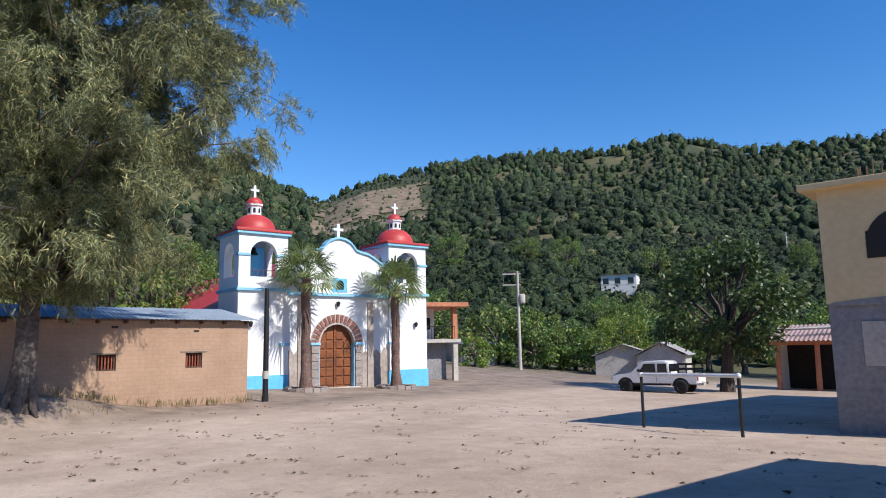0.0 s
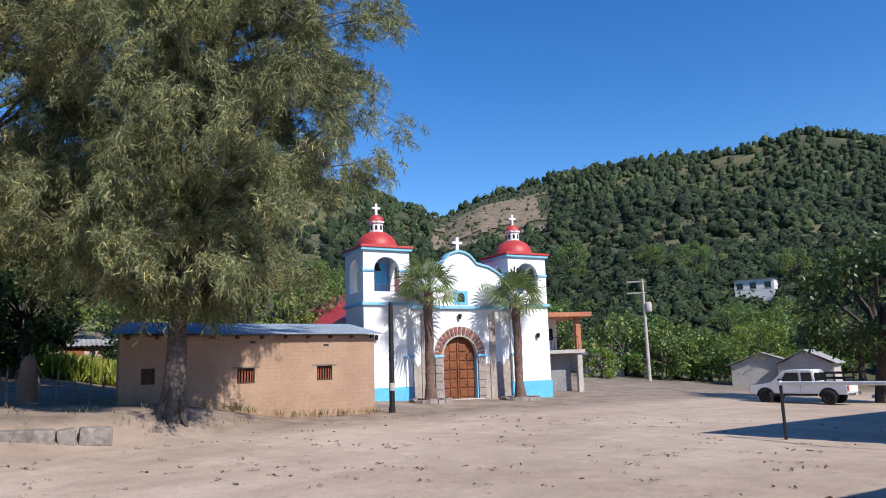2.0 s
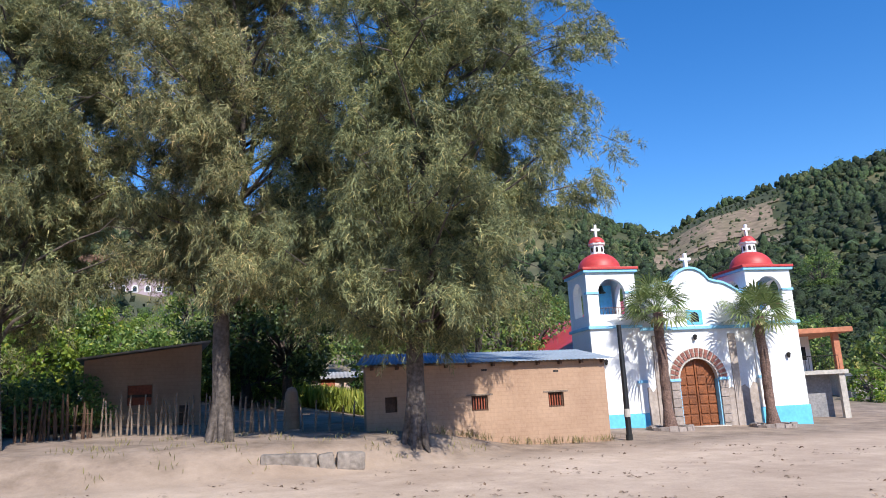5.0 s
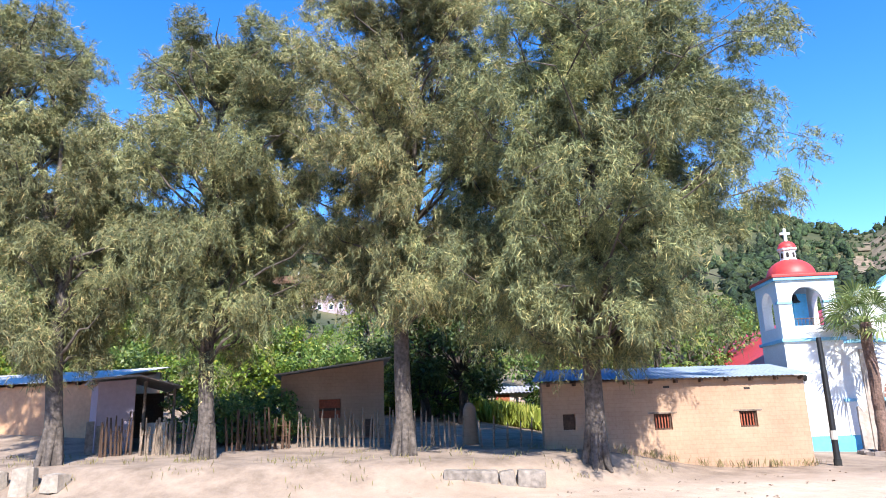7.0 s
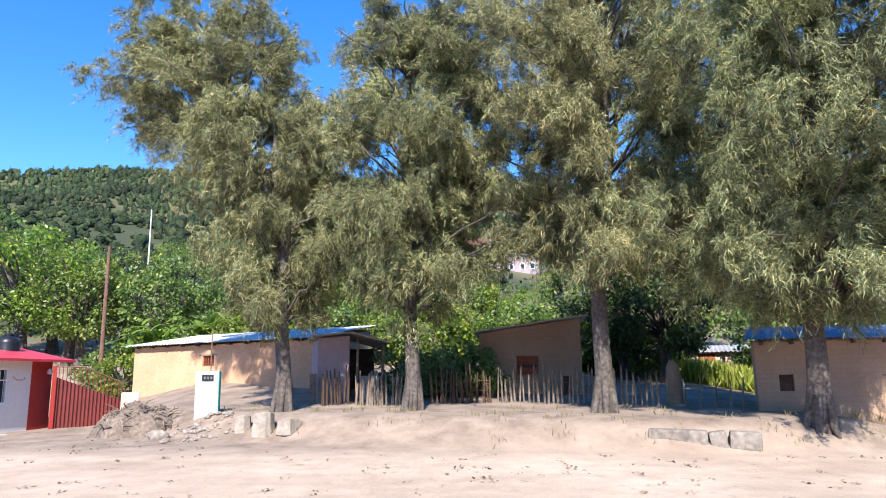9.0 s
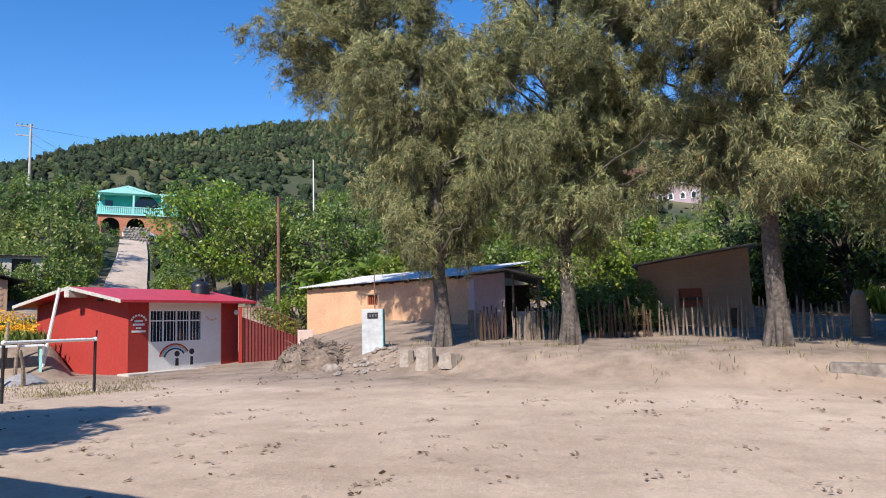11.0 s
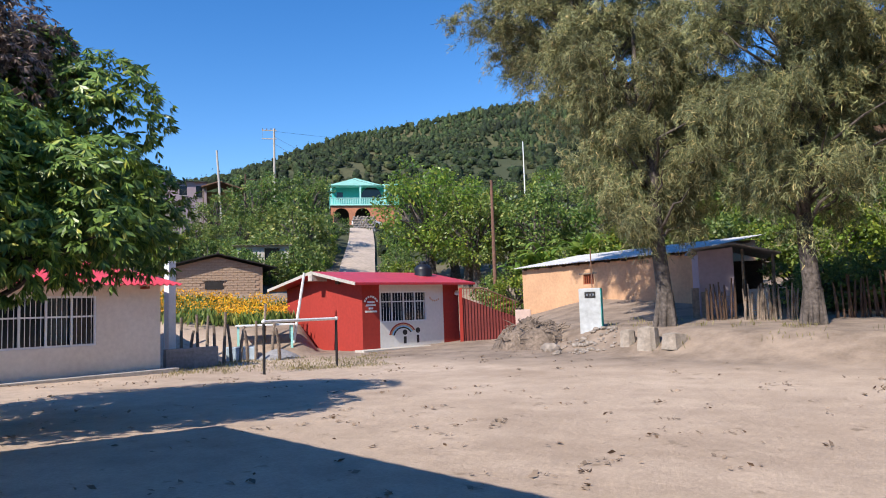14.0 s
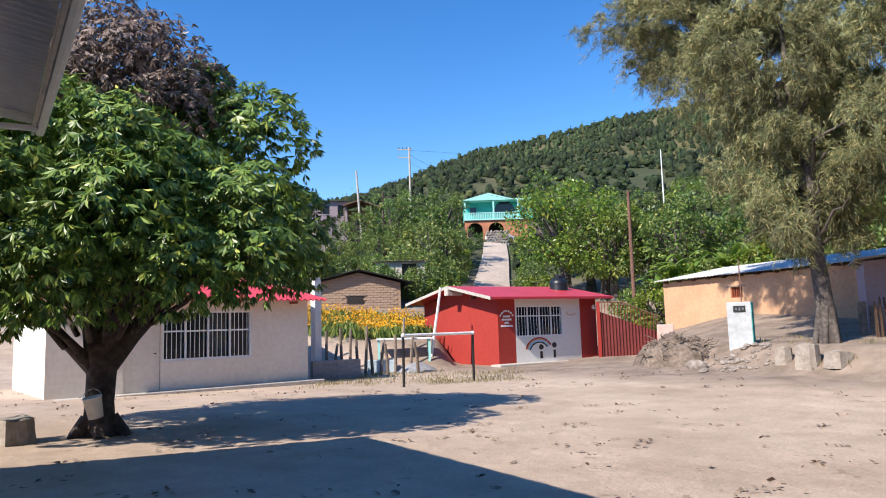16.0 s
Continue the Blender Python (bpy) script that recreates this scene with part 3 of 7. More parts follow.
# ---- church ----
def church():
    base = -0.5
    c = thing("church", pose(-24.9, 18.95, 0, 0, 0, 74.45), "whitewashed village church with two red-domed bell towers and blue trim", "church")
    L, W = 10.05, 2.3
    ledge = 4.12
    # towers
    for n, x0 in enumerate((0.0, L - W)):
        x1 = x0 + W
        part("tower_base", boxm(x0, x1, 0, W, base, ledge), "church_white", c, "whitewashed lower tower")
        part("plinth", boxm(x0 - 0.04, x1 + 0.04, -0.05, W, base, 0.46, 0.012), "pale_blue", c, "sky-blue painted plinth")
        part("pilaster", boxm(x0 + (W - 0.30 if n == 0 else -0.02), x0 + (W + 0.02 if n == 0 else 0.30), -0.09, 0.0, 0.46, 1.72), "church_white", c)
        part("pilaster_cap", boxm(x0 + (W - 0.36 if n == 0 else -0.08), x0 + (W + 0.08 if n == 0 else 0.36), -0.15, 0.02, 1.72, 1.84, 0.015), "trim_blue", c)
        part("ledge", boxm(x0 - 0.10, x1 + 0.10, -0.12, W + 0.10, ledge, ledge + 0.13, 0.02), "trim_blue", c, "blue tower ledge")
        part("parapet", boxm(x0, x1, 0, W, ledge + 0.13, 4.75), "church_white", c)
        z0, z1, t = 4.75, 6.62, 0.22
        cx = x0 + W / 2
        for ya in (0, W - t):
            part("belfry_wall", arched_wall(bmesh.new(), x0, x1, z0, z1, ya, ya + t, cx, 0.62, z0, 5.72), "church_white", c, "white belfry wall with arched opening")
        for sx in (x0, x1 - t):
            b = arched_wall(bmesh.new(), t, W - t, z0, z1, 0, t, W / 2, 0.58, z0, 5.72)
            bmesh.ops.transform(b, matrix=Matrix.Translation((sx + t, 0, 0)) @ Matrix.Rotation(math.pi / 2, 4, "Z"), verts=b.verts)
            part("belfry_side", b, "church_white", c)
        part("impost", boxm(x0 - 0.05, x0 + W / 2 - 0.62, -0.05, t + 0.02, 5.66, 5.76), "trim_blue", c)
        part("impost", boxm(x0 + W / 2 + 0.62, x1 + 0.05, -0.05, t + 0.02, 5.66, 5.76), "trim_blue", c)
        part("inner_wall", boxm(x0 + W * 0.5 + 0.15, x0 + W * 0.5 + 0.75, W - t - 0.35, W - t - 0.1, z0, 6.3), "pale_blue", c)
        rail = bmesh.new()
        for k in range(9):
            tube(rail, [(cx - 0.58 + k * 0.145, 0.1, 4.75), (cx - 0.58 + k * 0.145, 0.1, 5.05)], 0.012, 5)
        tube(rail, [(cx - 0.62, 0.1, 5.05), (cx + 0.62, 0.1, 5.05)], 0.016, 5)
        part("railing", rail, "rust", c)
        bell = lathe(bmesh.new(), [(0.0, 0.0), (0.08, 0.0), (0.10, -0.06), (0.13, -0.22), (0.22, -0.34), (0.20, -0.34), (0.10, -0.2), (0.0, -0.1)], 16, (cx, W / 2, 6.2))
        part("bell", bell, "iron_dark", c, "dark bronze bell", True)
        part("cornice", boxm(x0 - 0.12, x1 + 0.12, -0.12, W + 0.12, 6.62, 6.74, 0.02), "trim_blue", c)
        part("roof_slab", boxm(x0 - 0.16, x1 + 0.16, -0.16, W + 0.16, 6.74, 6.86, 0.02), "dome_red", c, "red-painted roof slab")
        dome = lathe(bmesh.new(), [(0.99, 0.0), (1.0, 0.06)] + [(0.98 * math.cos(a), 0.06 + 0.80 * math.sin(a)) for a in (math.pi / 2 * k / 9 for k in range(9))] + [(0.0, 0.88)], 32, (cx, W / 2, 6.86))
        part("dome", dome, "dome_red", c, "smooth red dome", True)
        part("lantern", lathe(bmesh.new(), [(0.37, 0.0), (0.37, 0.05), (0.33, 0.07), (0.33, 0.46), (0.40, 0.48), (0.41, 0.56), (0.0, 0.56)], 8, (cx, W / 2, 7.62)), "church_white", c)
        # near-black arched sheets on the solid lantern paint the shade of its openings
        for k in range(8):
            a = math.pi / 8 + k * math.pi / 4
            o = slab_from(bmesh.new(), arch_outline(0, 0.055, 0, 0.17, 6), -0.005, 0.01)
            bmesh.ops.transform(o, matrix=Matrix.Translation((cx, W / 2, 7.76)) @ Matrix.Rotation(a, 4, "Z") @ Matrix.Translation((0, -0.318, 0)), verts=o.verts)
            part("lantern_opening", o, "interior_shade", c)
        part("lantern_cap", lathe(bmesh.new(), [(0.40, 0.0)] + [(0.38 * math.cos(a), 0.34 * math.sin(a)) for a in (math.pi / 2 * k / 6 for k in range(6))] + [(0.0, 0.34)], 20, (cx, W / 2, 8.18)), "dome_red", c, "", True)
        cross(c, cx, W / 2, 8.48, 0.62, 0.19, 0.055)
    # facade between the towers
    cx, y = 4.88, 0.10
    f = arched_wall(bmesh.new(), W, L - W, base, ledge, y, y + 0.5, cx, 0.96, base, 1.78, 18)
    part("facade", f, "church_white", c, "whitewashed facade round the door")
    top = [(W, ledge), (L - W, ledge), (L - W, 5.5)]
    half = (L - 2 * W) / 2
    mid = L / 2
    right = [(half, 5.5), (half * 0.86, 5.62), (half * 0.72, 5.86), (half * 0.58, 6.05), (half * 0.42, 6.13), (half * 0.33, 6.2), (half * 0.28, 6.38), (half * 0.2, 6.58), (half * 0.1, 6.7), (0, 6.74)]
    top += [(mid + a, z) for a, z in right[1:]] + [(mid - a, z) for a, z in right[::-1][1:]]
    part("gable", slab_from(bmesh.new(), top, y, y + 0.4), "church_white", c, "curved white gable")
    curve = [(mid - a, z) for a, z in right] + [(mid + a, z) for a, z in right[::-1][1:]]
    t = bmesh.new()
    for a, b in zip(curve, curve[1:]):
        slab_from(t, [a, b, (b[0], b[1] + 0.10), (a[0], a[1] + 0.10)], y - 0.09, y + 0.42)
    part("gable_trim", t, "trim_blue", c, "sky-blue gable moulding")
    cross(c, mid, y + 0.2, 6.8, 0.72, 0.25, 0.075)
    part("cornice", boxm(W, L - W, y - 0.14, y, 3.98, 4.12, 0.02), "trim_blue", c, "blue cornice")
    niche = boxm(mid - 0.38, mid + 0.38, y - 0.03, y + 0.02, 4.2, 4.85)
    part("niche", niche, "pale_blue", c, "pale blue niche panel")
    part("choir_window", slab_from(bmesh.new(), arch_outline(mid, 0.2, 4.32, 4.56, 10), y - 0.045, y - 0.02), "glass_dark", c)
    # bare plaster patches beside the door
    for a, b2, ht in ((W + 0.04, cx - 1.35, 1.65), (cx + 1.35, L - W - 0.04, 1.5)):
        rough = [(a, base), (b2, base), (b2, ht)] + [(a + (b2 - a) * (1 - k / 7), ht + 0.16 * math.sin(k * 2.3) - 0.04 * k) for k in range(1, 7)] + [(a, ht - 0.2)]
        part("plaster_patch", slab_from(bmesh.new(), rough, y - 0.012, y + 0.01), "bare_plaster", c, "bare unpainted plaster patch")
    for px in (3.02, 6.70):
        part("pilaster", boxm(px - 0.17, px + 0.17, y - 0.06, y, base, 3.75, 0.01), "bare_plaster", c, "unpainted plaster pilaster")
    # door surround
    for k in range(17):
        a0, a1 = math.pi * k / 17 + 0.03, math.pi * (k + 1) / 17 - 0.03
        for ring, (r0, r1) in enumerate(((1.0, 1.17), (1.19, 1.36))):
            seg = [(cx - r0 * math.cos(a0), 1.78 + r0 * math.sin(a0)), (cx - r1 * math.cos(a0), 1.78 + r1 * math.sin(a0)), (cx - r1 * math.cos(a1), 1.78 + r1 * math.sin(a1)), (cx - r0 * math.cos(a1), 1.78 + r0 * math.sin(a1))]
            part("brick", slab_from(bmesh.new(), seg, y - 0.10 + 0.02 * ring, y), "brick_red", c)
    ring = bmesh.new()
    n = 24
    for k in range(n):
        a0, a1 = math.pi * k / n, math.pi * (k + 1) / n
        slab_from(ring, [(cx - 0.90 * math.cos(a0), 1.78 + 0.90 * math.sin(a0)), (cx - 1.38 * math.cos(a0), 1.78 + 1.38 * math.sin(a0)), (cx - 1.38 * math.cos(a1), 1.78 + 1.38 * math.sin(a1)), (cx - 0.90 * math.cos(a1), 1.78 + 0.90 * math.sin(a1))], y - 0.05, y - 0.004)
    part("arch_mortar", ring, "concrete_light", c, "pale mortar of the door arch")
    for s in (-1, 1):
        xa, xb = sorted((cx + s * 0.96, cx + s * 1.36))
        for k in range(6):
            z = base + 0.37 * k
            part("stone", boxm(xa, xb, y - 0.10 - 0.01 * (k % 2), y, z + 0.012, z + 0.36, 0.015), "stone_grey", c)
        part("impost", boxm(xa - 0.05, xb + 0.05, y - 0.15, y, 1.72, 1.84, 0.015), "trim_blue", c)
        part("reveal", boxm(min(cx + s * 0.90, cx + s * 0.97), max(cx + s * 0.90, cx + s * 0.97), y - 0.02, y + 0.30, base, 1.78), "trim_blue", c, "blue-painted door reveal")
    door = part("door", slab_from(bmesh.new(), arch_outline(cx, 0.95, -0.22, 1.78, 18), y + 0.26, y + 0.32), "door_wood", c, "varnished panelled wooden double door")
    for s in (-1, 1):
        for row in range(6):
            for col in range(2):
                xa = cx + s * (0.08 + col * 0.42)
                xb = cx + s * (0.44 + col * 0.42)
                z = -0.12 + row * 0.42
                if z + 0.34 > 1.78 + math.sqrt(max(0, 0.9**2 - max(abs(xa - cx), abs(xb - cx)) ** 2)):
                    continue
                part("panel", boxm(min(xa, xb), max(xa, xb), y + 0.215, y + 0.265, z, z + 0.35, 0.02), "door_wood", door)
    part("astragal", boxm(cx - 0.035, cx + 0.035, y + 0.2, y + 0.27, -0.22, 2.6), "door_wood", door)
    part("step", boxm(cx - 1.1, cx + 1.1, y - 0.35, y + 0.3, base, -0.22, 0.02), "concrete_light", c, "pale concrete door step")
    for lx in (4.88, 0.55, 9.3):
        lz = 3.55 if lx == 4.88 else 2.6
        lamp = lathe(bmesh.new(), [(0.0, 0.2), (0.03, 0.2), (0.10, 0.16), (0.07, 0.0), (0.03, -0.05), (0.0, -0.05)], 8, (lx, -0.12 if lx != 4.88 else -0.03, lz))
        part("wall_lamp", lamp, "iron_dark", c, "small black wall lantern")
    # nave
    part("nave", boxm(0.5, L - 0.5, 0.6, 20.0, base, 3.4), "church_white", c, "long whitewashed nave")
    roof = slab_from(bmesh.new(), [(0.1, 3.4), (L - 0.1, 3.4), (mid, 6.3)], W + 0.05, 20.3)
    part("nave_roof", roof, "tin_red", c, "red pitched nave roof")


church()


# ---- adobe house beside the church ----
def adobe_window(parent, x, z, w, h, y, name="window"):
    # the pane is near-black in place of the shaded room behind
    w_ = barred_window(parent, x, z, w, h, y + 0.10, 5, "wood_dark", "wood_red", (), "interior_shade", True, name)
    part("lintel", boxm(x - 0.18, x + w + 0.18, y - 0.012, y + 0.2, z + h, z + h + 0.055, 0.008), "wood_old", w_, "rough wooden lintel")
    return w_


def adobe_house():
    L, D, base, eave = 8.62, 4.6, -0.45, 2.55
    h = thing("adobe_house", pose(-21.76, 7.52, 0, 0, 0, 81.4), "single-storey tan adobe house with a patched blue and grey tin roof", "house")
    wins = [(6.35, 1.02), (3.55, 1.02)]
    holes = [(x, x + 0.58, z, z + 0.5) for x, z in wins] + [(0.62, 1.02, 1.12, 1.6)]
    part("wall_front", wall_with_holes(bmesh.new(), 0, L, base, eave, 0, 0.38, holes), "adobe", h, "smooth tan adobe wall with eroded foot")
    part("wall_back", boxm(0, L, D - 0.38, D, base, 3.1), "adobe", h)
    for x0 in (0, L - 0.38):
        s = slab_from(bmesh.new(), [(0.38, base), (D - 0.38, base), (D - 0.38, 3.08), (0.38, 2.58)], 0, 0.38)
        bmesh.ops.transform(s, matrix=Matrix.Translation((x0 + 0.38, 0, 0)) @ Matrix.Rotation(math.pi / 2, 4, "Z"), verts=s.verts)
        part("wall_side", s, "adobe", h)
    for x, z in wins:
        adobe_window(h, x, z, 0.58, 0.5, 0)
    shutter = boxm(0.62, 1.02, 0.12, 0.16, 1.12, 1.6)
    part("shutter", shutter, "wood_dark", h, "dark wooden shutter")
    part("roof", corrugated("roof", -0.3, 2.5, -0.28, 2.63, D + 0.25, 3.29, "tin_blue", 0.15, 0.013), None, h, "faded blue corrugated tin sheets")
    part("roof", corrugated("roof", 2.42, L + 0.35, -0.3, 2.605, D + 0.25, 3.265, "tin_sky", 0.15, 0.013), None, h, "pale grey-blue corrugated tin sheets")
    for k in range(11):
        x = 0.15 + k * 0.83
        r = boxm(x, x + 0.09, -0.18, 0.1, 2.47, 2.58, 0.01)
        part("rafter_end", r, "wood_dark", h)
    part("wall_plate", boxm(-0.02, L + 0.02, -0.015, 0.36, 2.551, 2.6), "wood_old", h)
    # near-black plates paint the shade of two vent holes
    for x, z in ((3.95, 2.32), (6.6, 2.2)):
        part("vent", boxm(x, x + 0.2, -0.004, 0.05, z, z + 0.07), "interior_shade", h)
    # the end walls stand askew to the front
    skew = Matrix.Identity(4)
    skew[0][1] = 0.24
    for ob in h.children:
        if ob.name.split(".")[0] in ("wall_side", "wall_back", "roof"):
            ob.data.transform(skew)
    return h


adobe_house()


# ---- white schoolroom with the red roof ----
def white_house():
    L, D, base, eave = 7.05, 4.8, -0.4, 2.42
    h = thing("white_schoolroom", pose(-5.52, -19.22, 0, 0, 0, 174.0), "cream-walled schoolroom with a red corrugated roof and barred window", "building")
    wx, wz, ww, wh = 2.74, 0.80, 2.5, 1.32
    dx = 1.78
    part("wall_front", wall_with_holes(bmesh.new(), 0, L, base, eave, 0, 0.2, [(wx, wx + ww, wz, wz + wh), (dx, dx + 0.92, 0.02, 2.1)]), "wall_cream", h, "plain cream rendered wall")
    part("wall_back", boxm(0, L, D - 0.2, D, base, 3.3), "wall_cream", h)
    for x0 in (0, L - 0.2):
        s = slab_from(bmesh.new(), [(0.2, base), (D - 0.2, base), (D - 0.2, 3.2), (0.2, 2.42)], 0, 0.2)
        bmesh.ops.transform(s, matrix=Matrix.Translation((x0 + 0.2, 0, 0)) @ Matrix.Rotation(math.pi / 2, 4, "Z"), verts=s.verts)
        part("wall_side", s, "wall_white", h, "bright white side wall")
    part("floor_slab", boxm(0.2, L - 0.2, 0.2, D - 0.2, base, 0.05), "concrete", h)
    w = barred_window(h, wx, wz, ww, wh, 0.03, 19, "white_paint", "white_paint", (0.78,), "glass_dark")
    for k in (1, 2, 3):
        x = wx + ww * k / 4
        part("mullion", boxm(x - 0.025, x + 0.025, 0.02, 0.08, wz + 0.03, wz + wh - 0.03), "white_paint", w)
    d = part("door", boxm(dx + 0.01, dx + 0.91, 0.05, 0.09, 0.03, 2.09), "wall_cream", h, "cream sheet-metal door")
    part("door_handle", tube(bmesh.new(), [(dx + 0.8, 0.03, 1.0), (dx + 0.8, -0.02, 1.02), (dx + 0.72, -0.02, 1.02)], 0.012, 6), "iron_dark", d)
    part("roof", corrugated("roof", -0.35, L + 0.45, -0.45, 2.40, D + 0.3, 3.42, "tin_red", 0.19, 0.03), None, h, "bright red corrugated roof sheets")
    for k in range(4):
        x = 0.6 + k * 1.95
        part("rafter_end", boxm(x, x + 0.1, -0.36, 0.0, 2.30, 2.37, 0.006), "wood_red", h)
    part("kerb", boxm(-0.5, L + 0.35, -0.42, 0.0, base, 0.03, 0.02), "concrete_light", h, "pale concrete walkway edge")
    return h


white_house()


# ---- red schoolroom ----
def red_house():
    L, D, base, eave = 5.05, 5.5, -0.4, 2.52
    h = thing("red_schoolroom", pose(-20.56, -17.71, 0, 0, 0, 166.5), "red-painted schoolroom with a white mural panel beside a barred window", "building")
    split, wend = 0.82, 4.15
    part("wall_front", boxm(0, split, 0, 0.2, base, eave), "wall_red", h, "dark red painted wall")
    wx, ww, wz, wh = 0.86, 2.36, 1.0, 1.2
    part("mural_wall", wall_with_holes(bmesh.new(), split, wend, base, eave, -0.003, 0.2, [(wx, wx + ww, wz, wz + wh)]), "wall_white", h, "white painted wall panel with a mural")
    part("wall_front", boxm(wend, L, 0, 0.2, base, eave), "wall_red", h)
    part("wall_back", boxm(0, L, D - 0.2, D, base, eave), "wall_red", h)
    apex_y, apex = 2.5, 2.98
    for x0 in (0, L - 0.2):
        s = slab_from(bmesh.new(), [(0.2, base), (D - 0.2, base), (D - 0.2, 2.52), (apex_y, apex), (0.2, 2.56)], 0, 0.2)
        bmesh.ops.transform(s, matrix=Matrix.Translation((x0 + 0.2, 0, 0)) @ Matrix.Rotation(math.pi / 2, 4, "Z"), verts=s.verts)
        part("gable_wall", s, "wall_red", h, "dark red gable wall")
    win = barred_window(h, wx, wz, ww, wh, 0.02, 15, "white_paint", "white_paint", (0.80,), "glass_dark")
    for k in (1, 2, 3):
        x = wx + ww * k / 4
        part("mullion", boxm(x - 0.02, x + 0.02, 0.01, 0.07, wz + 0.03, wz + wh - 0.03), "white_paint", win)
    # roof
    for n, (ya, za, yb, zb) in enumerate(((-0.5, 2.44, apex_y, 3.02), (D + 0.5, 2.44, apex_y, 3.02))):
        nrm = 0.09
        r = bmesh.new()
        vs = [(-0.65, ya, za), (L + 0.55, ya, za), (L + 0.55, yb, zb), (-0.65, yb, zb)]
        lo = [r.verts.new(p) for p in vs]
        hi = [r.verts.new((p[0], p[1], p[2] + nrm)) for p in vs]
        r.faces.new(lo)
        r.faces.new(hi)
        for k in range(4):
            r.faces.new((lo[k], lo[(k + 1) % 4], hi[(k + 1) % 4], hi[k]))
        part("roof", r, "tin_red", h, "flat red-painted roof slab")
        e = bmesh.new()
        for xa in (-0.68,):
            a = [(xa, ya, za - 0.02), (xa, yb, zb - 0.02), (xa, yb, zb + nrm + 0.01), (xa, ya, za + nrm + 0.01)]
            p, q = [e.verts.new(v) for v in a], [e.verts.new((v[0] + 0.028, v[1], v[2])) for v in a]
            e.faces.new(p)
            e.faces.new(q)
            for k in range(4):
                e.faces.new((p[k], p[(k + 1) % 4], q[(k + 1) % 4], q[k]))
        part("barge_board", e, "concrete_light", h, "pale cement barge edge")
    part("ridge_block", boxm(-0.72, 0.0, apex_y - 0.14, apex_y + 0.14, 2.72, 3.0, 0.02), "concrete_light", h)
    part("beam_stub", boxm(-0.12, 0.0, 1.4, 1.6, 2.55, 2.68), "wood_dark", h)
    part("kerb", boxm(-0.4, L + 0.6, -0.6, 0.0, base, 0.02, 0.02), "concrete_light", h, "pale concrete walkway edge")
    # painted rainbow, two small dark shapes, and lettering
    for k, m in enumerate(("wall_red", "adobe_orange", "trim_blue", "black_paint")):
        r0, r1 = 0.64 - 0.07 * k, 0.705 - 0.07 * k
        arc = bmesh.new()
        for q in range(16):
            a0, a1 = radians(12) + radians(140) * q / 16, radians(12) + radians(140) * (q + 1) / 16
            slab_from(arc, [(1.95 - r0 * math.cos(a0), 0.40 + 0.8 * r0 * math.sin(a0)), (1.95 - r1 * math.cos(a0), 0.40 + 0.8 * r1 * math.sin(a0)), (1.95 - r1 * math.cos(a1), 0.40 + 0.8 * r1 * math.sin(a1)), (1.95 - r0 * math.cos(a1), 0.40 + 0.8 * r0 * math.sin(a1))], -0.008, -0.002)
        part("painted_arc", arc, m, h, "painted rainbow band")
    for x, w, hh in ((2.05, 0.15, 0.55), (2.72, 0.13, 0.62)):
        blob = bmesh.new()
        slab_from(blob, [(x - w * 0.5, 0.14), (x + w * 0.5, 0.14), (x + w * 0.45, 0.14 + hh * 0.5), (x - w * 0.45, 0.14 + hh * 0.5)], -0.008, -0.002)
        slab_from(blob, [(x + 0.12 * math.cos(a), 0.14 + hh * 0.8 + 0.11 * math.sin(a)) for a in (math.pi * 2 * k / 10 for k in range(10))], -0.009, -0.002)
        part("painted_shape", blob, "black_paint", h)
    for k in range(7):
        a = radians(150 - 20 * k)
        b = boxm(-0.04, 0.04, -0.006, -0.001, -0.035, 0.035)
        bmesh.ops.transform(b, matrix=Matrix.Translation((0.41 + 0.33 * math.cos(a), 0, 1.68 + 0.33 * math.sin(a))) @ Matrix.Rotation(-(a - math.pi / 2), 4, "Y"), verts=b.verts)
        part("letter_bar", b, "white_paint", h)
    for k, (w, z) in enumerate(((0.34, 1.80), (0.46, 1.68), (0.2, 1.56), (0.56, 1.44))):
        part("letter_bar", boxm(0.41 - w / 2, 0.41 + w / 2, -0.006, -0.001, z - 0.035, z + 0.035), "white_paint", h)
    for k in range(6):
        a = radians(205 + 22 * k)
        part("letter_bar", boxm(3.68 + 0.28 * math.cos(a) - 0.03, 3.68 + 0.28 * math.cos(a) + 0.03, -0.009, -0.002, 2.0 + 0.2 * math.sin(a) - 0.035, 2.0 + 0.2 * math.sin(a) + 0.035), "adobe_orange", h)
    part("lamp", lathe(bmesh.new(), [(0.0, 0.1), (0.06, 0.1), (0.11, 0.0), (0.09, -0.08), (0, -0.1)], 10, (L - 0.2, -0.12, 2.1)), "white_paint", h)
    return h


red_house()


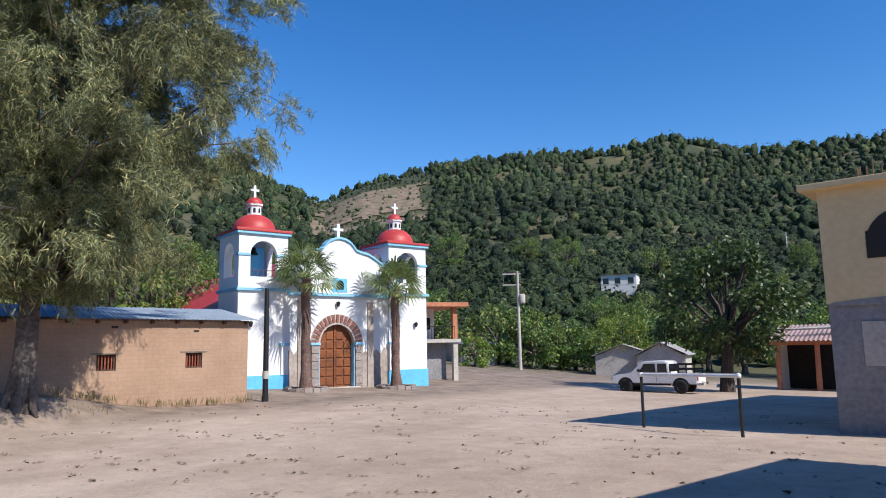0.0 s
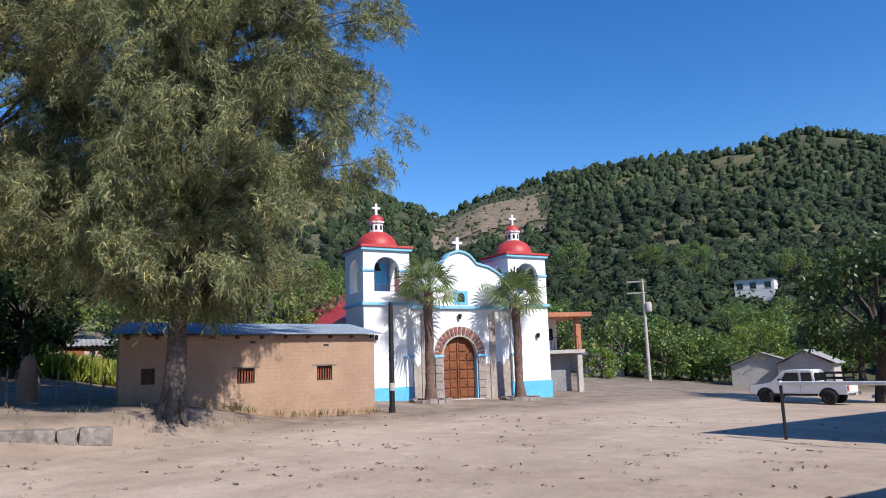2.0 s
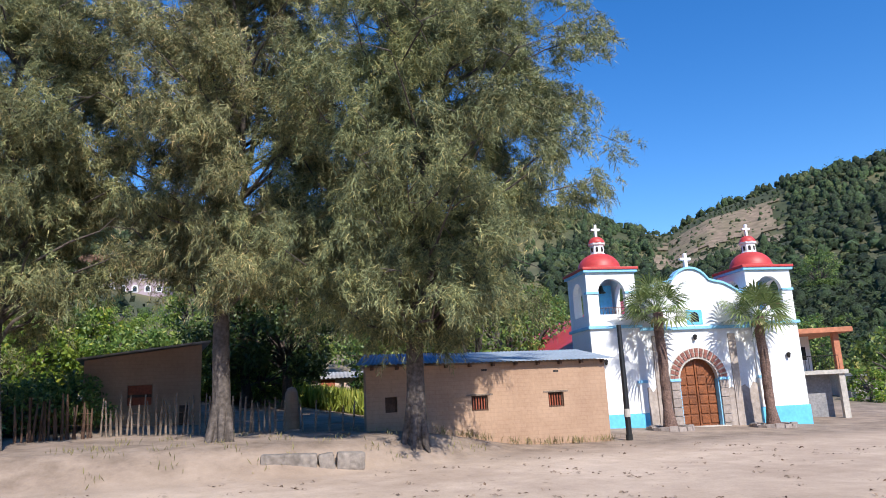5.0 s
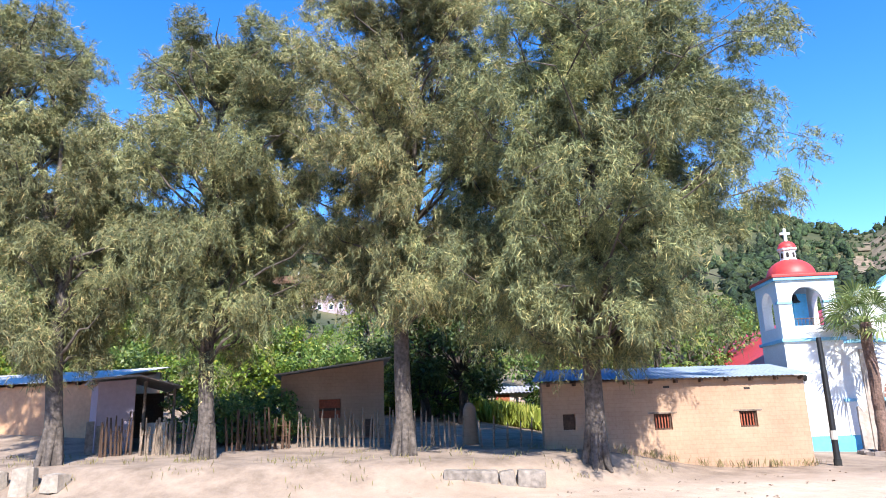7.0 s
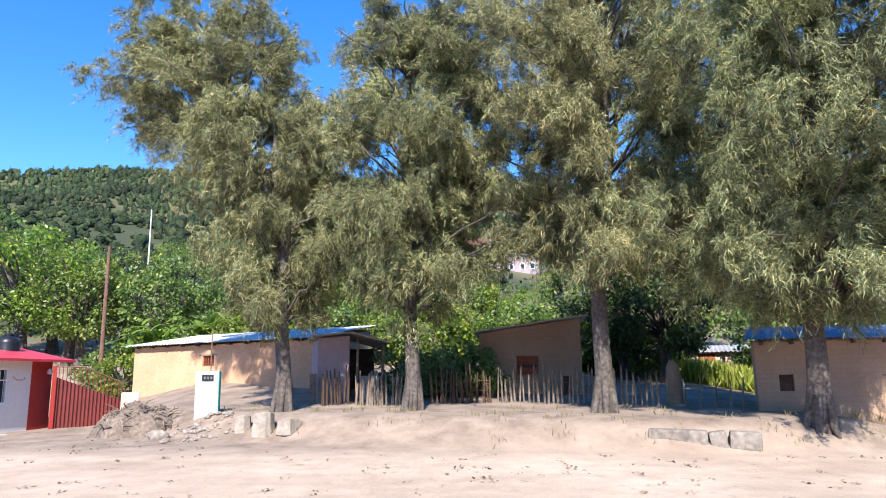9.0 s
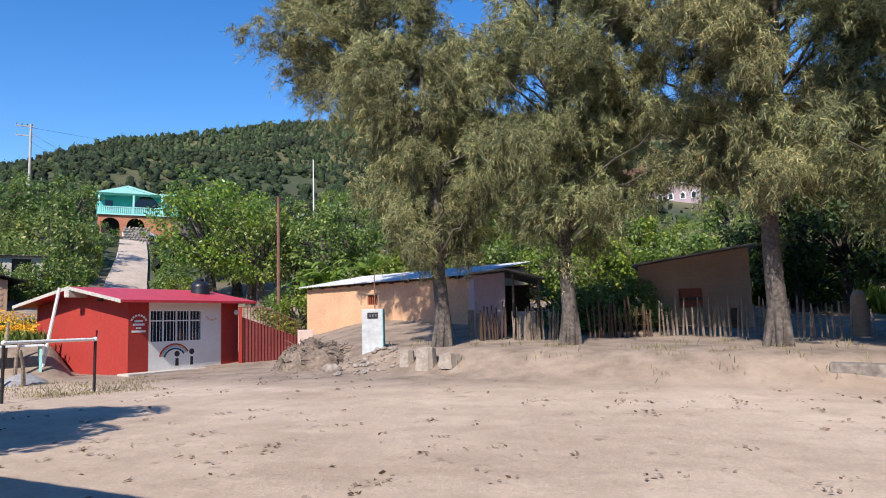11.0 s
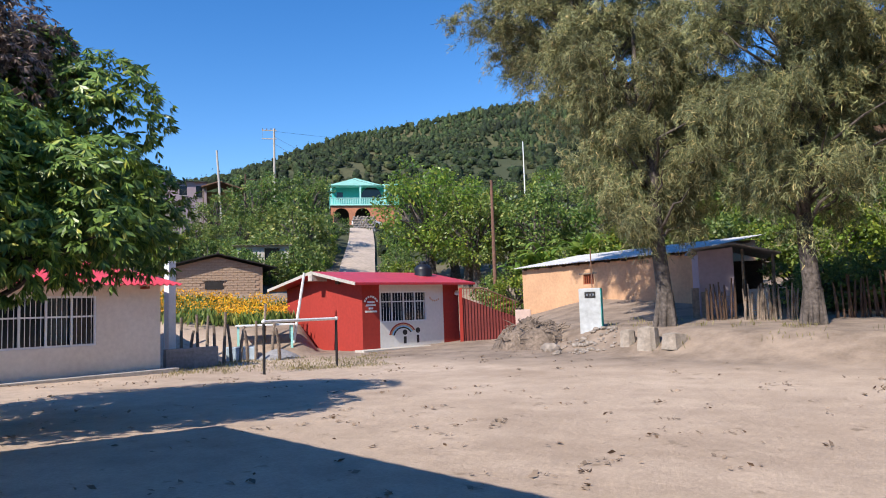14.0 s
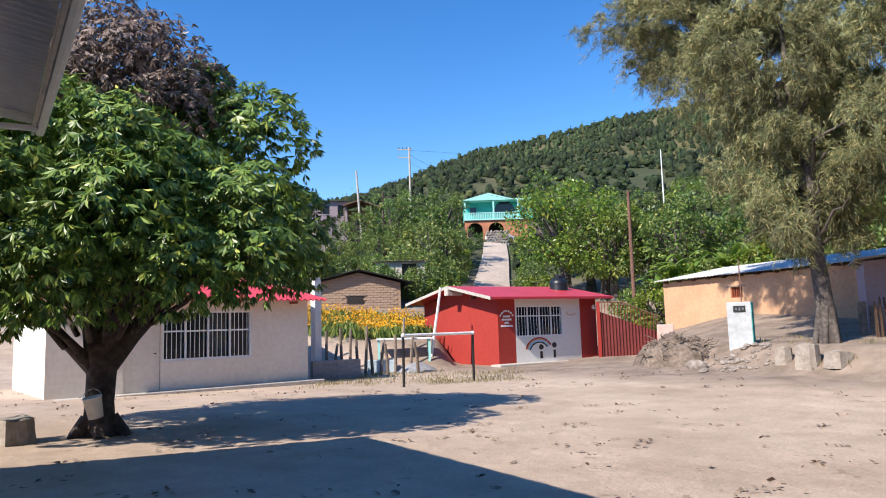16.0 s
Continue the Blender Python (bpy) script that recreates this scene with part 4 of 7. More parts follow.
# ---- yellow two-storey building ----
def yellow_building():
    b = thing("yellow_building", pose(-2.38, 17.67, 0, 0, 0, -5.0), "two-storey building, yellow upper floor over bare grey concrete", "building")
    base, mid, top, L, D = -1.2, 2.35, 4.93, 8.0, 19.0
    part("lower_wall", boxm(0.0, L, 0.0, D, base, mid), "concrete", b, "bare grey rendered lower storey")
    ww = wall_with_holes(bmesh.new(), -0.03, L + 0.03, mid, top, -0.03, 0.22, [(0.85, 2.3, 3.3, 3.9)])
    part("upper_wall", ww, "wall_yellow", b, "pale yellow upper storey")
    part("upper_wall", boxm(-0.03, 0.2, 0.221, D, mid, top), "wall_yellow", b)
    part("upper_wall", boxm(L - 0.2, L + 0.03, 0.221, D, mid, top), "wall_yellow", b)
    part("upper_wall", boxm(0.201, L - 0.201, D - 0.2, D, mid, top), "wall_yellow", b)
    # a near-black arched sheet before the wall stands in for the shaded room
    arch = slab_from(bmesh.new(), arch_outline(1.575, 0.72, 3.3, 3.62, 14), -0.05, -0.034)
    win = part("arched_window", arch, "interior_shade", b, "arched window with its interior shade painted near-black")
    part("mullion", boxm(1.55, 1.6, -0.07, -0.045, 3.3, 4.3), "iron_dark", win)
    part("roof_slab", boxm(-0.38, L + 0.5, -0.27, D + 0.5, top, top + 0.14, 0.02), "wall_yellow", b, "overhanging flat concrete roof slab")
    edge = bmesh.new()
    for k in range(7):
        x0 = k * L / 7
        slab_from(edge, [(x0, mid - 0.05), (x0 + L / 7, mid - 0.05), (x0 + L / 7, mid + (0.02 if k % 2 else 0.12)), (x0 + 0.1, mid + (0.10 if k % 2 else 0.03))], -0.05, -0.031)
    part("ragged_edge", edge, "concrete", b, "ragged grey plaster edge")
    part("notice_board", boxm(0.62, 2.3, -0.04, 0.0, 1.0, 1.95, 0.01), "concrete_light", b, "pale plaster patch")
    rods = [(0.6, 1.2), (0.75, 1.4), (0.9, 1.3), (0.7, 0.9), (1.05, 1.5)]
    for k, (x, y) in enumerate(rods):
        part("rebar", tube(bmesh.new(), [(x, y, top + 0.1), (x + 0.02, y, top + 0.6 + 0.1 * (k % 3))], 0.016, 5), "rust", b)
    return b


yellow_building()


# ---- covered gallery over the camera ----
def gallery():
    g = thing("gallery", pose(-2.37, -8.84, -0.12, 0, 0, 78.1), "long open gallery with a corrugated tin roof and steel posts", "shelter")
    L, D = 22.0, 9.0
    roof = corrugated("roof", 0, L, 0.0, 3.98, -D, 5.2, "tin_pale", 0.11, 0.010)
    part("roof", roof, None, g, "grey corrugated tin roof")
    for y, z in ((-4.5, 4.52), (-D + 0.2, 5.06)):
        part("purlin", boxm(0.02, L, y - 0.05, y + 0.05, z - 0.07, z + 0.03), "white_paint", g)
    part("fascia", boxm(-0.02, L, 0.0, 0.03, 3.84, 3.96), "concrete_light", g, "pale eave fascia")
    part("gutter", tube(bmesh.new(), [(0, 0.08, 3.88), (L, 0.08, 3.88)], 0.05, 8), "white_paint", g)
    for x in (0.35, L - 0.35):
        for y in (-4.5, -D + 0.3):
            part("post", tube(bmesh.new(), [(x, y, -0.6), (x, y, 4.4 if y > -5 else 5.0)], 0.06, 10), "white_paint", g)
    for x in (0.3,):
        part("brace", tube(bmesh.new(), [(x, 0.05, 3.84), (x, -4.4, 3.72)], 0.035, 8), "white_paint", g)
    part("back_wall", boxm(0, L, -D, -D + 0.2, -0.6, 4.9), "wall_cream", g, "plain cream back wall")
    return g


gallery()

# ---- trees ----
def limb(bm, a, b, r0, r1, rng, sides=6, wig=0.12, steps=4):
    a, b = np.array(a, float), np.array(b, float)
    d = np.linalg.norm(b - a)
    pts = [a + (b - a) * t + (rng.normal(0, wig * d * 0.25, 3) if 0 < t < 1 else 0) + np.array([0, 0, 0.10 * d * math.sin(math.pi * t)]) for t in np.linspace(0, 1, steps + 1)]
    tube(bm, pts, list(np.linspace(r0, r1, steps + 1)), sides, caps=False)
    return pts


def casuarina(m, seed, tall, spread, lean, label, fork=4.5, r0=0.36, shift=(0, 0), branches=60, low=3.2, shape=(0.2, 0.62, 0.92, 1.0, 0.9, 0.6, 0.25), side=(0, 0)):
    """A tall casuarina: ridged trunk, a leader with rising boughs, and hanging tassels of thin needles."""
    rng = np.random.default_rng(seed)
    t = thing("casuarina_tree", m, label, "tree", "row of casuarina trees")
    wood = bmesh.new()
    lean = np.array(lean, float)
    trunk = []
    for k in range(9):
        z = fork * 1.35 * k / 8
        trunk.append(np.array([lean[0] * z / 6 + 0.06 * math.sin(z * 1.1 + seed), lean[1] * z / 6 + 0.06 * math.cos(z * 0.9), z - 0.25 * (k == 0)]))
    radii = [r0 * 1.3, r0 * 1.05] + list(np.linspace(r0 * 0.95, r0 * 0.72, 7))
    tube(wood, trunk, radii, 14, caps=False)
    for k in range(6):
        a = k * 1.05 + seed
        tube(wood, [trunk[1] + [0.6 * r0 * math.cos(a), 0.6 * r0 * math.sin(a), 0.25], [1.3 * r0 * math.cos(a), 1.3 * r0 * math.sin(a), 0.0], [1.8 * r0 * math.cos(a), 1.8 * r0 * math.sin(a), -0.22]], [r0 * 0.5, r0 * 0.34, 0.05], 7, caps=False)
    top = trunk[-1]

    def core(z):
        """The crown's middle line at a height."""
        w = float(np.clip((z - top[2]) / (tall - top[2]), 0, 1))
        q = float(np.clip((z / tall - 0.4) / 0.3, 0, 1))
        foot = top if z > top[2] else np.array([lean[0] * z / 6, lean[1] * z / 6, z])
        return np.array([foot[0] + shift[0] * w + lean[0] * tall / 9 * w + side[0] * q, foot[1] + shift[1] * w + lean[1] * tall / 9 * w + side[1] * q, z])

    leader = [top] + [core(z) + rng.normal(0, 0.10, 3) * [1, 1, 0] for z in np.linspace(top[2] + 0.8, tall * 0.96, 8)]
    tube(wood, leader, list(np.linspace(r0 * 0.7, 0.03, 9)), 9, caps=False)
    for k in range(3):
        a = k * 2.1 + seed
        e = core(tall * rng.uniform(0.75, 0.92)) + np.array([math.cos(a), math.sin(a), 0]) * spread * 0.35
        limb(wood, trunk[-2 - k], e, r0 * 0.42, 0.03, rng, 8, 0.08, 6)
    nodes, outs, ups = [], [], []
    for k in range(branches):
        u = low / tall + (0.97 - low / tall) * ((k + rng.random()) / branches) ** 0.92
        a = k * 2.39996 + rng.uniform(-0.35, 0.35)
        out = np.array([math.cos(a), math.sin(a), 0.0])
        reach = spread * float(np.interp(u, (0.1, 0.3, 0.45, 0.62, 0.78, 0.92, 1.0), shape)) * rng.uniform(0.6, 1.0)
        tip = core(u * tall) + out * reach
        root = core(max(fork * 0.55, u * tall - 0.3 - 0.55 * reach))
        pts = [root + (tip - root) * q + np.array([0, 0, 0.10 * reach * math.sin(math.pi * q)]) + (rng.normal(0, 0.05 * reach, 3) if 0 < q < 1 else 0) for q in (0, 0.25, 0.5, 0.75, 1.0)]
        tube(wood, pts, [0.02 + 0.016 * reach, 0.05, 0.036, 0.022, 0.008], 5, caps=False)
        pts = np.array(pts)
        count = int(3 + 2.6 * reach)
        for q in np.linspace(0.28, 1.0, count):
            p = np.array([np.interp(q * 4, range(5), pts[:, i]) for i in range(3)])
            swing = rng.normal(0, 0.12 + 0.34 * q * reach / 3.0, 3) * [1, 1, 0.55]
            p = p + swing
            if noise.noise(Vector(p * 0.68) + Vector((seed * 7.1, 0, 0))) < -0.07:
                continue
            if np.linalg.norm(swing) > 0.3:
                limb(wood, p - swing, p, 0.016, 0.006, rng, 4, 0.05, 2)
            nodes.append(p)
            outs.append(unit(out + rng.normal(0, 0.35, 3) * [1, 1, 0]))
            ups.append(float(np.interp(u, (0.5, 0.95), (0.15, 1.0))) * rng.uniform(0.6, 1.2))
    nodes, outs, ups = np.array(nodes), np.array(outs), np.array(ups)
    n, strands, per = len(nodes), 16, 46
    start = nodes[:, None] + rng.normal(0, 0.24, (n, strands, 3))
    way = unit(outs[:, None] * 0.5 + rng.normal(0, 0.7, (n, strands, 3)) * [1, 1, 0.8] + ups[:, None, None] * np.array([0, 0, 0.7]))
    long = rng.uniform(0.3, 0.8, (n, strands, 1, 1)) * rng.uniform(0.75, 1.2, (n, 1, 1, 1))
    droop = (0.75 - 0.5 * np.clip(ups, 0, 1))[:, None, None, None]
    q = rng.random((n, strands, per, 1))
    down = np.array([0, 0, -1.0])
    p = start[:, :, None] + way[:, :, None] * long * q * 0.62 + down * long * droop * q * q
    run = unit(way[:, :, None] * 0.62 + down * droop * 2 * q + rng.normal(0, 0.75, (n, strands, per, 3)))
    p = p + rng.normal(0, 0.06, p.shape)
    run, p = run.reshape(-1, 3), p.reshape(-1, 3)
    ln = rng.uniform(0.12, 0.27, len(p))
    v, f = slivers(p + run * ln[:, None] * 0.4, ln, run, unit(np.cross(run, rng.normal(0, 1, p.shape))), 0.105)
    part("trunk", wood, "bark", t, "grey ridged trunk and limbs", True)
    part("crown", fast_mesh("crown", v, f, "needles"), None, t, "drooping grey-green and tawny needle tassels")
    return t


def at_ground(x, y, rz=0.0, dz=0.0):
    return pose(x, y, G(x, y) + dz, 0, 0, rz)


casuarina(at_ground(-18.9, 7.95), 11, 15.5, 5.9, (0.0, 0.25), "big casuarina tree with a leaning flared trunk beside the adobe house", 5.0, 0.27, (0.3, 0.9), 100, 3.5, (0.46, 0.74, 0.95, 1.0, 0.95, 0.65, 0.3))
casuarina(at_ground(-21.2, 2.95), 23, 16.5, 4.6, (0.0, 0.1), "tall casuarina tree with a pale flared trunk on the bank", 4.2, 0.27, (0.0, 0.2), 80, 5.0, (0.2, 0.62, 0.92, 1.0, 0.95, 0.75, 0.4))
casuarina(at_ground(-22.7, -2.8), 37, 14.6, 4.1, (0.0, 0.0), "casuarina tree with a low skirt of foliage on the bank", 4.6, 0.24, (0.0, 0.1), 76, 3.7)
casuarina(at_ground(-22.7, -7.0), 41, 15.6, 4.8, (0.0, -0.1), "dark forked casuarina tree behind the cut stumps", 4.6, 0.25, (0.2, -0.2), 84, 3.5, (0.20, 0.42, 0.56, 0.82, 0.95, 0.7, 0.35), (-1.6, -2.9))


def leaf_cloud(rng, centres, radii, per, size, droop=0.25, flat=0.4, out=None):
    """Leaves in loose clumps: each leaf lies near its clump's shell."""
    cs, al, ac, sz = [], [], [], []
    for c, r in zip(centres, radii):
        d = unit(rng.normal(0, 1, (per, 3)))
        p = c + d * r * rng.uniform(0.45, 1.05, (per, 1)) * [1, 1, 0.8]
        a = unit(d * 0.8 + rng.normal(0, 0.5, (per, 3)) - [0, 0, droop])
        cs.append(p), al.append(a), ac.append(unit(np.cross(a, rng.normal(0, 1, (per, 3)) + [0, 0, flat]))), sz.append(size * rng.uniform(0.6, 1.3, per))
    return np.concatenate(cs), np.concatenate(sz), np.concatenate(al), np.concatenate(ac)


def broadleaf(seed, tall, spread, material, leaves=5200, size=0.22, ratio=0.5, clumps=34, bark="bark", low=0.28, name="tree"):
    """Meshes of a broad-leaved tree: trunk with limbs, and a crown of leaf clumps with gaps."""
    rng = np.random.default_rng(seed)
    wood = bmesh.new()
    r0 = 0.035 * tall + 0.05
    fork = np.array([rng.normal(0, 0.15), rng.normal(0, 0.15), tall * 0.38])
    tube(wood, [(0, 0, -0.3), (0.02, 0, tall * 0.12), tuple(fork * [0.6, 0.6, 0.6]), tuple(fork)], [r0 * 1.4, r0, r0 * 0.85, r0 * 0.75], 9, caps=False)
    cen, rad = [], []
    while len(cen) < clumps:
        u = rng.uniform(low, 0.95)
        prof = spread * math.sin(math.pi * (0.12 + 0.85 * (u - low) / (1 - low))) ** 0.6
        a, rr = rng.uniform(0, 2 * math.pi), prof * rng.uniform(0.25, 1.0) ** 0.5
        c = np.array([rr * math.cos(a), rr * math.sin(a), u * tall])
        cen.append(c)
        rad.append(rng.uniform(0.16, 0.30) * spread + 0.12)
    for c in cen[::2]:
        limb(wood, fork * rng.uniform(0.75, 1.0), c, r0 * 0.4, 0.02, rng, 5, 0.12, 3)
    cs, sz, al, ac = leaf_cloud(rng, cen, rad, leaves // clumps, size)
    v, f = cards(cs, sz, al, ac, ratio, 0.08)
    me = bpy.data.meshes.new("trunk")
    bmesh.ops.recalc_face_normals(wood, faces=wood.faces)
    wood.to_mesh(me)
    wood.free()
    me.materials.append(M[bark])
    return me, fast_mesh("crown", v, f, material)


def plant(meshes, m, label, category="tree", name="tree", group=""):
    t = thing(name, m, label, category, group)
    part("trunk", meshes[0], None, t)
    part("crown", meshes[1], None, t)
    return t


def mango():
    """A mango tree of heavy drooping domes; sideways and away are seen from the square."""
    rng = np.random.default_rng(5)
    t = thing("mango_tree", at_ground(-4.13, -11.63), "spreading mango tree with glossy green leaves and a dark forked trunk", "tree")
    aside, away = np.array([-0.944, 0.331, 0.0]), np.array([-0.331, -0.944, 0.0])

    def at(s, a, z):
        return aside * s + away * a + np.array([0, 0, z])

    wood = bmesh.new()
    tube(wood, [at(0.0, 0, -0.25), at(0.0, 0, 0.1), at(0.0, 0, 0.5), at(0.02, 0, 1.0), at(0.02, 0, 1.35)], [0.33, 0.24, 0.205, 0.215, 0.2], 14, caps=False)
    for path, rad_ in (
        (((0.06, 0, 1.05), (0.42, 0.0, 1.5), (0.85, 0.0, 2.0), (1.6, 0.1, 2.7), (2.4, 0.2, 3.6)), (0.2, 0.15, 0.13, 0.09, 0.04)),
        (((-0.02, 0, 1.15), (-0.12, 0.1, 1.8), (-0.2, 0.2, 2.6), (-0.1, 0.3, 4.0), (0.1, 0.4, 5.6)), (0.21, 0.17, 0.14, 0.1, 0.04)),
        (((-0.1, 0, 1.0), (-0.45, -0.1, 1.4), (-0.75, -0.2, 1.75), (-1.3, -0.4, 2.5), (-1.7, -0.6, 3.4)), (0.12, 0.09, 0.08, 0.06, 0.03)),
        (((0.1, 0, 1.3), (0.3, -0.4, 1.9), (0.7, -1.1, 2.5), (1.2, -1.6, 3.0)), (0.14, 0.11, 0.09, 0.04)),
        (((0, 0.1, 1.3), (0.2, 0.7, 2.0), (0.3, 1.6, 2.9), (0.2, 2.2, 3.8)), (0.15, 0.12, 0.09, 0.04)),
    ):
        tube(wood, [at(*p) for p in path], list(rad_), 9, caps=False)
    for k in range(5):
        a = k * 1.3
        tube(wood, [at(0.0, 0, 0) + [0.15 * math.cos(a), 0.15 * math.sin(a), 0.25], at(0.0, 0, 0) + [0.34 * math.cos(a), 0.34 * math.sin(a), 0.02], at(0.0, 0, 0) + [0.5 * math.cos(a), 0.5 * math.sin(a), -0.15]], [0.13, 0.1, 0.03], 6, caps=False)
    # sideways, away, height, radius, withered
    domes = [
        (2.3, -0.1, 4.75, 1.0, 0), (1.85, -1.5, 3.25, 0.9, 0), (1.9, -1.9, 2.55, 0.75, 0), (2.9, 0.2, 3.35, 0.85, 0), (2.75, -0.4, 2.75, 0.75, 0),
        (0.9, -1.2, 3.65, 0.9, 0), (0.15, -1.5, 4.05, 0.9, 0), (-0.8, -1.2, 4.3, 0.95, 0), (-1.7, -0.9, 4.0, 1.0, 0), (-2.2, 0.0, 3.6, 1.1, 0),
        (-1.3, -1.7, 3.2, 0.95, 0), (0.1, -2.0, 3.1, 0.9, 0), (-0.6, -1.9, 2.35, 0.8, 0), (0.9, -1.7, 2.4, 0.8, 0), (-1.9, -0.9, 2.2, 0.85, 0), (0.2, -1.2, 2.3, 0.7, 0), (-1.2, -1.0, 2.1, 0.7, 0),
        (1.6, 0.9, 4.9, 0.95, 0), (1.45, 0.3, 5.55, 0.65, 0), (0.4, 1.4, 4.9, 1.1, 0), (-1.0, 1.3, 4.6, 1.15, 0), (2.3, 1.4, 3.6, 1.0, 0),
        (1.0, 2.2, 3.6, 1.1, 0), (-0.5, 2.4, 3.5, 1.1, 0), (-1.8, 1.6, 3.3, 1.0, 0), (2.0, 1.2, 2.7, 0.8, 0), (0.3, 2.3, 2.7, 0.9, 0), (-1.3, 1.8, 2.5, 0.9, 0),
        (0.3, 0.0, 3.2, 1.2, 0), (1.3, 0.3, 3.4, 1.1, 0), (-0.8, 0.2, 3.3, 1.2, 0), (0.8, 0.3, 4.4, 1.1, 0), (-0.4, 0.1, 4.4, 1.1, 0), (0.9, 0.2, 2.6, 0.7, 0),
        (0.0, 0.0, 6.25, 0.8, 1), (0.6, 0.0, 5.9, 0.9, 1), (-0.75, -0.1, 5.75, 0.85, 1), (1.15, -0.1, 5.45, 0.75, 1), (0.2, -0.7, 5.4, 0.85, 1), (0.1, 0.8, 5.7, 0.8, 1), (-0.5, -0.7, 5.3, 0.7, 1), (0.9, -0.5, 5.0, 0.7, 1),
    ]
    cs, al, ac, sz, old = [], [], [], [], []
    for s, a_, z, r, dry in domes:
        c = at(s, a_, z)
        limb(wood, at(0.25 * s, 0.25 * a_, min(2.3, 0.6 * z)), c, 0.05, 0.012, rng, 5, 0.1, 5)
        for q in range(int(370 * r * r) + 20):
            d = unit(rng.normal(0, 1, 3) + [0, 0, 0.35])
            lump = 1 + 0.16 * noise.noise(Vector(d * 2.3) + Vector(c))
            tip = c + d * [1, 1, 0.85] * r * lump * (rng.uniform(0.86, 1.06) if q % 4 else rng.uniform(0.3, 0.9))
            k = 11
            ang = np.linspace(0, 2 * math.pi, k, endpoint=False) + rng.uniform(0, 1, k)
            side = unit(np.cross(d, [0.3, 0.2, 1.0]))
            up = np.cross(d, side)
            a = unit((np.cos(ang)[:, None] * side + np.sin(ang)[:, None] * up) * 0.75 + d * 0.45 + np.array([0, 0, -0.95]) + rng.normal(0, 0.28, (k, 3)))
            ln = rng.uniform(0.115, 0.19, k) * (0.8 if dry else 1.0)
            cs.append(tip + a * ln[:, None] * 0.5)
            al.append(a)
            ac.append(unit(np.cross(a, d + rng.normal(0, 0.2, (k, 3)))))
            sz.append(ln)
            old.append(np.full(k, bool(dry)))
    cs, al, ac, sz, old = (np.concatenate(q) for q in (cs, al, ac, sz, old))
    part("trunk", wood, "bark_dark", t, "dark forked trunk and limbs", True)
    for name, sel, mt, lb in (("crown", ~old, "mango_leaf", "glossy green drooping leaves"), ("crown_top", old, "mango_old", "withered brown-grey top of the crown")):
        v, f = cards(cs[sel], sz[sel], al[sel], ac[sel], 0.25, 0.05)
        part(name, fast_mesh(name, v, f, mt), None, t, lb)


mango()


def palm(x, y, tall, seed):
    rng = np.random.default_rng(seed)
    z = G(x, y)
    t = thing("palm_tree", pose(x, y, z), "fan palm with a rough brown trunk before the church", "palm tree", "palms before the church")
    pts = [(0.03 * math.sin(k), 0.02 * math.cos(k * 1.3), -0.2 + (tall + 0.2) * k / 14) for k in range(15)]
    part("trunk", tube(bmesh.new(), pts, [0.42, 0.30, 0.24] + [0.19 + 0.018 * (k % 2) for k in range(11)] + [0.2], 14), "palm_bark", t, "rough brown trunk with leaf scars")
    for k in range(25):
        a = k * 2.399 + rng.uniform(-0.3, 0.3)
        up = -0.35 + 1.75 * (k + rng.random()) / 25
        d = np.array([math.cos(a) * math.cos(up), math.sin(a) * math.cos(up), math.sin(up)])
        stem = rng.uniform(0.7, 1.1)
        root = np.array([0, 0, tall])
        hub = root + d * stem
        fan = bmesh.new()
        tube(fan, [root, root + d * stem * 0.6 + [0, 0, 0.04], hub], [0.025, 0.018, 0.014], 4, caps=False)
        side = unit(np.cross(d, [0, 0, 1.0]))
        roll = rng.uniform(-0.9, 0.9)
        side = unit(side * math.cos(roll) + np.cross(d, side) * math.sin(roll))
        nrm = np.cross(side, d)
        for q in range(17):
            b = radians(-100 + 200 * q / 16)
            w = d * math.cos(b) + side * math.sin(b)
            ln = 1.2 * (1 - 0.3 * abs(b) / 1.9) * rng.uniform(0.85, 1.12)
            mid_, tip = hub + w * ln * 0.55, hub + w * ln * 0.92 + np.array([0, 0, -0.24 * ln])
            sw = unit(np.cross(w, nrm)) * 0.042
            vs = [fan.verts.new(p) for p in (hub, mid_ + sw, tip, mid_ - sw)]
            fan.faces.new(vs)
        part("frond", fan, "palm_leaf", t)
    dead = bmesh.new()
    for k in range(14):
        a = k * 2.4
        c = np.array([0.2 * math.cos(a), 0.2 * math.sin(a), tall - 0.15])
        e = c + np.array([0.22 * math.cos(a), 0.22 * math.sin(a), -rng.uniform(0.25, 0.5)])
        s = np.array([-math.sin(a), math.cos(a), 0]) * 0.07
        dead.faces.new([dead.verts.new(p) for p in (c, (c + e) / 2 + s, e, (c + e) / 2 - s)])
    part("dead_fronds", dead, "leaf_dry", t, "hanging dry brown fronds")
    r = thing("tree_ring", pose(x, y, z), "low round stone kerb round a palm", "planter", "palms before the church")
    for k in range(16):
        a0, a1 = 2 * math.pi * k / 16 + 0.02, 2 * math.pi * (k + 1) / 16 - 0.02
        s = bmesh.new()
        vs = [[s.verts.new((q * math.cos(a), q * math.sin(a), h)) for q, a in ((0.72, a0), (0.95, a0), (0.95, a1), (0.72, a1))] for h in (-0.2, 0.13 + 0.02 * (k % 3))]
        s.faces.new(vs[0])
        s.faces.new(vs[1])
        for q in range(4):
            s.faces.new((vs[0][q], vs[0][(q + 1) % 4], vs[1][(q + 1) % 4], vs[1][q]))
        part("stone", s, "stone_grey", r)


palm(-23.0, 21.1, 4.85, 3)
palm(-21.85, 25.75, 4.7, 8)

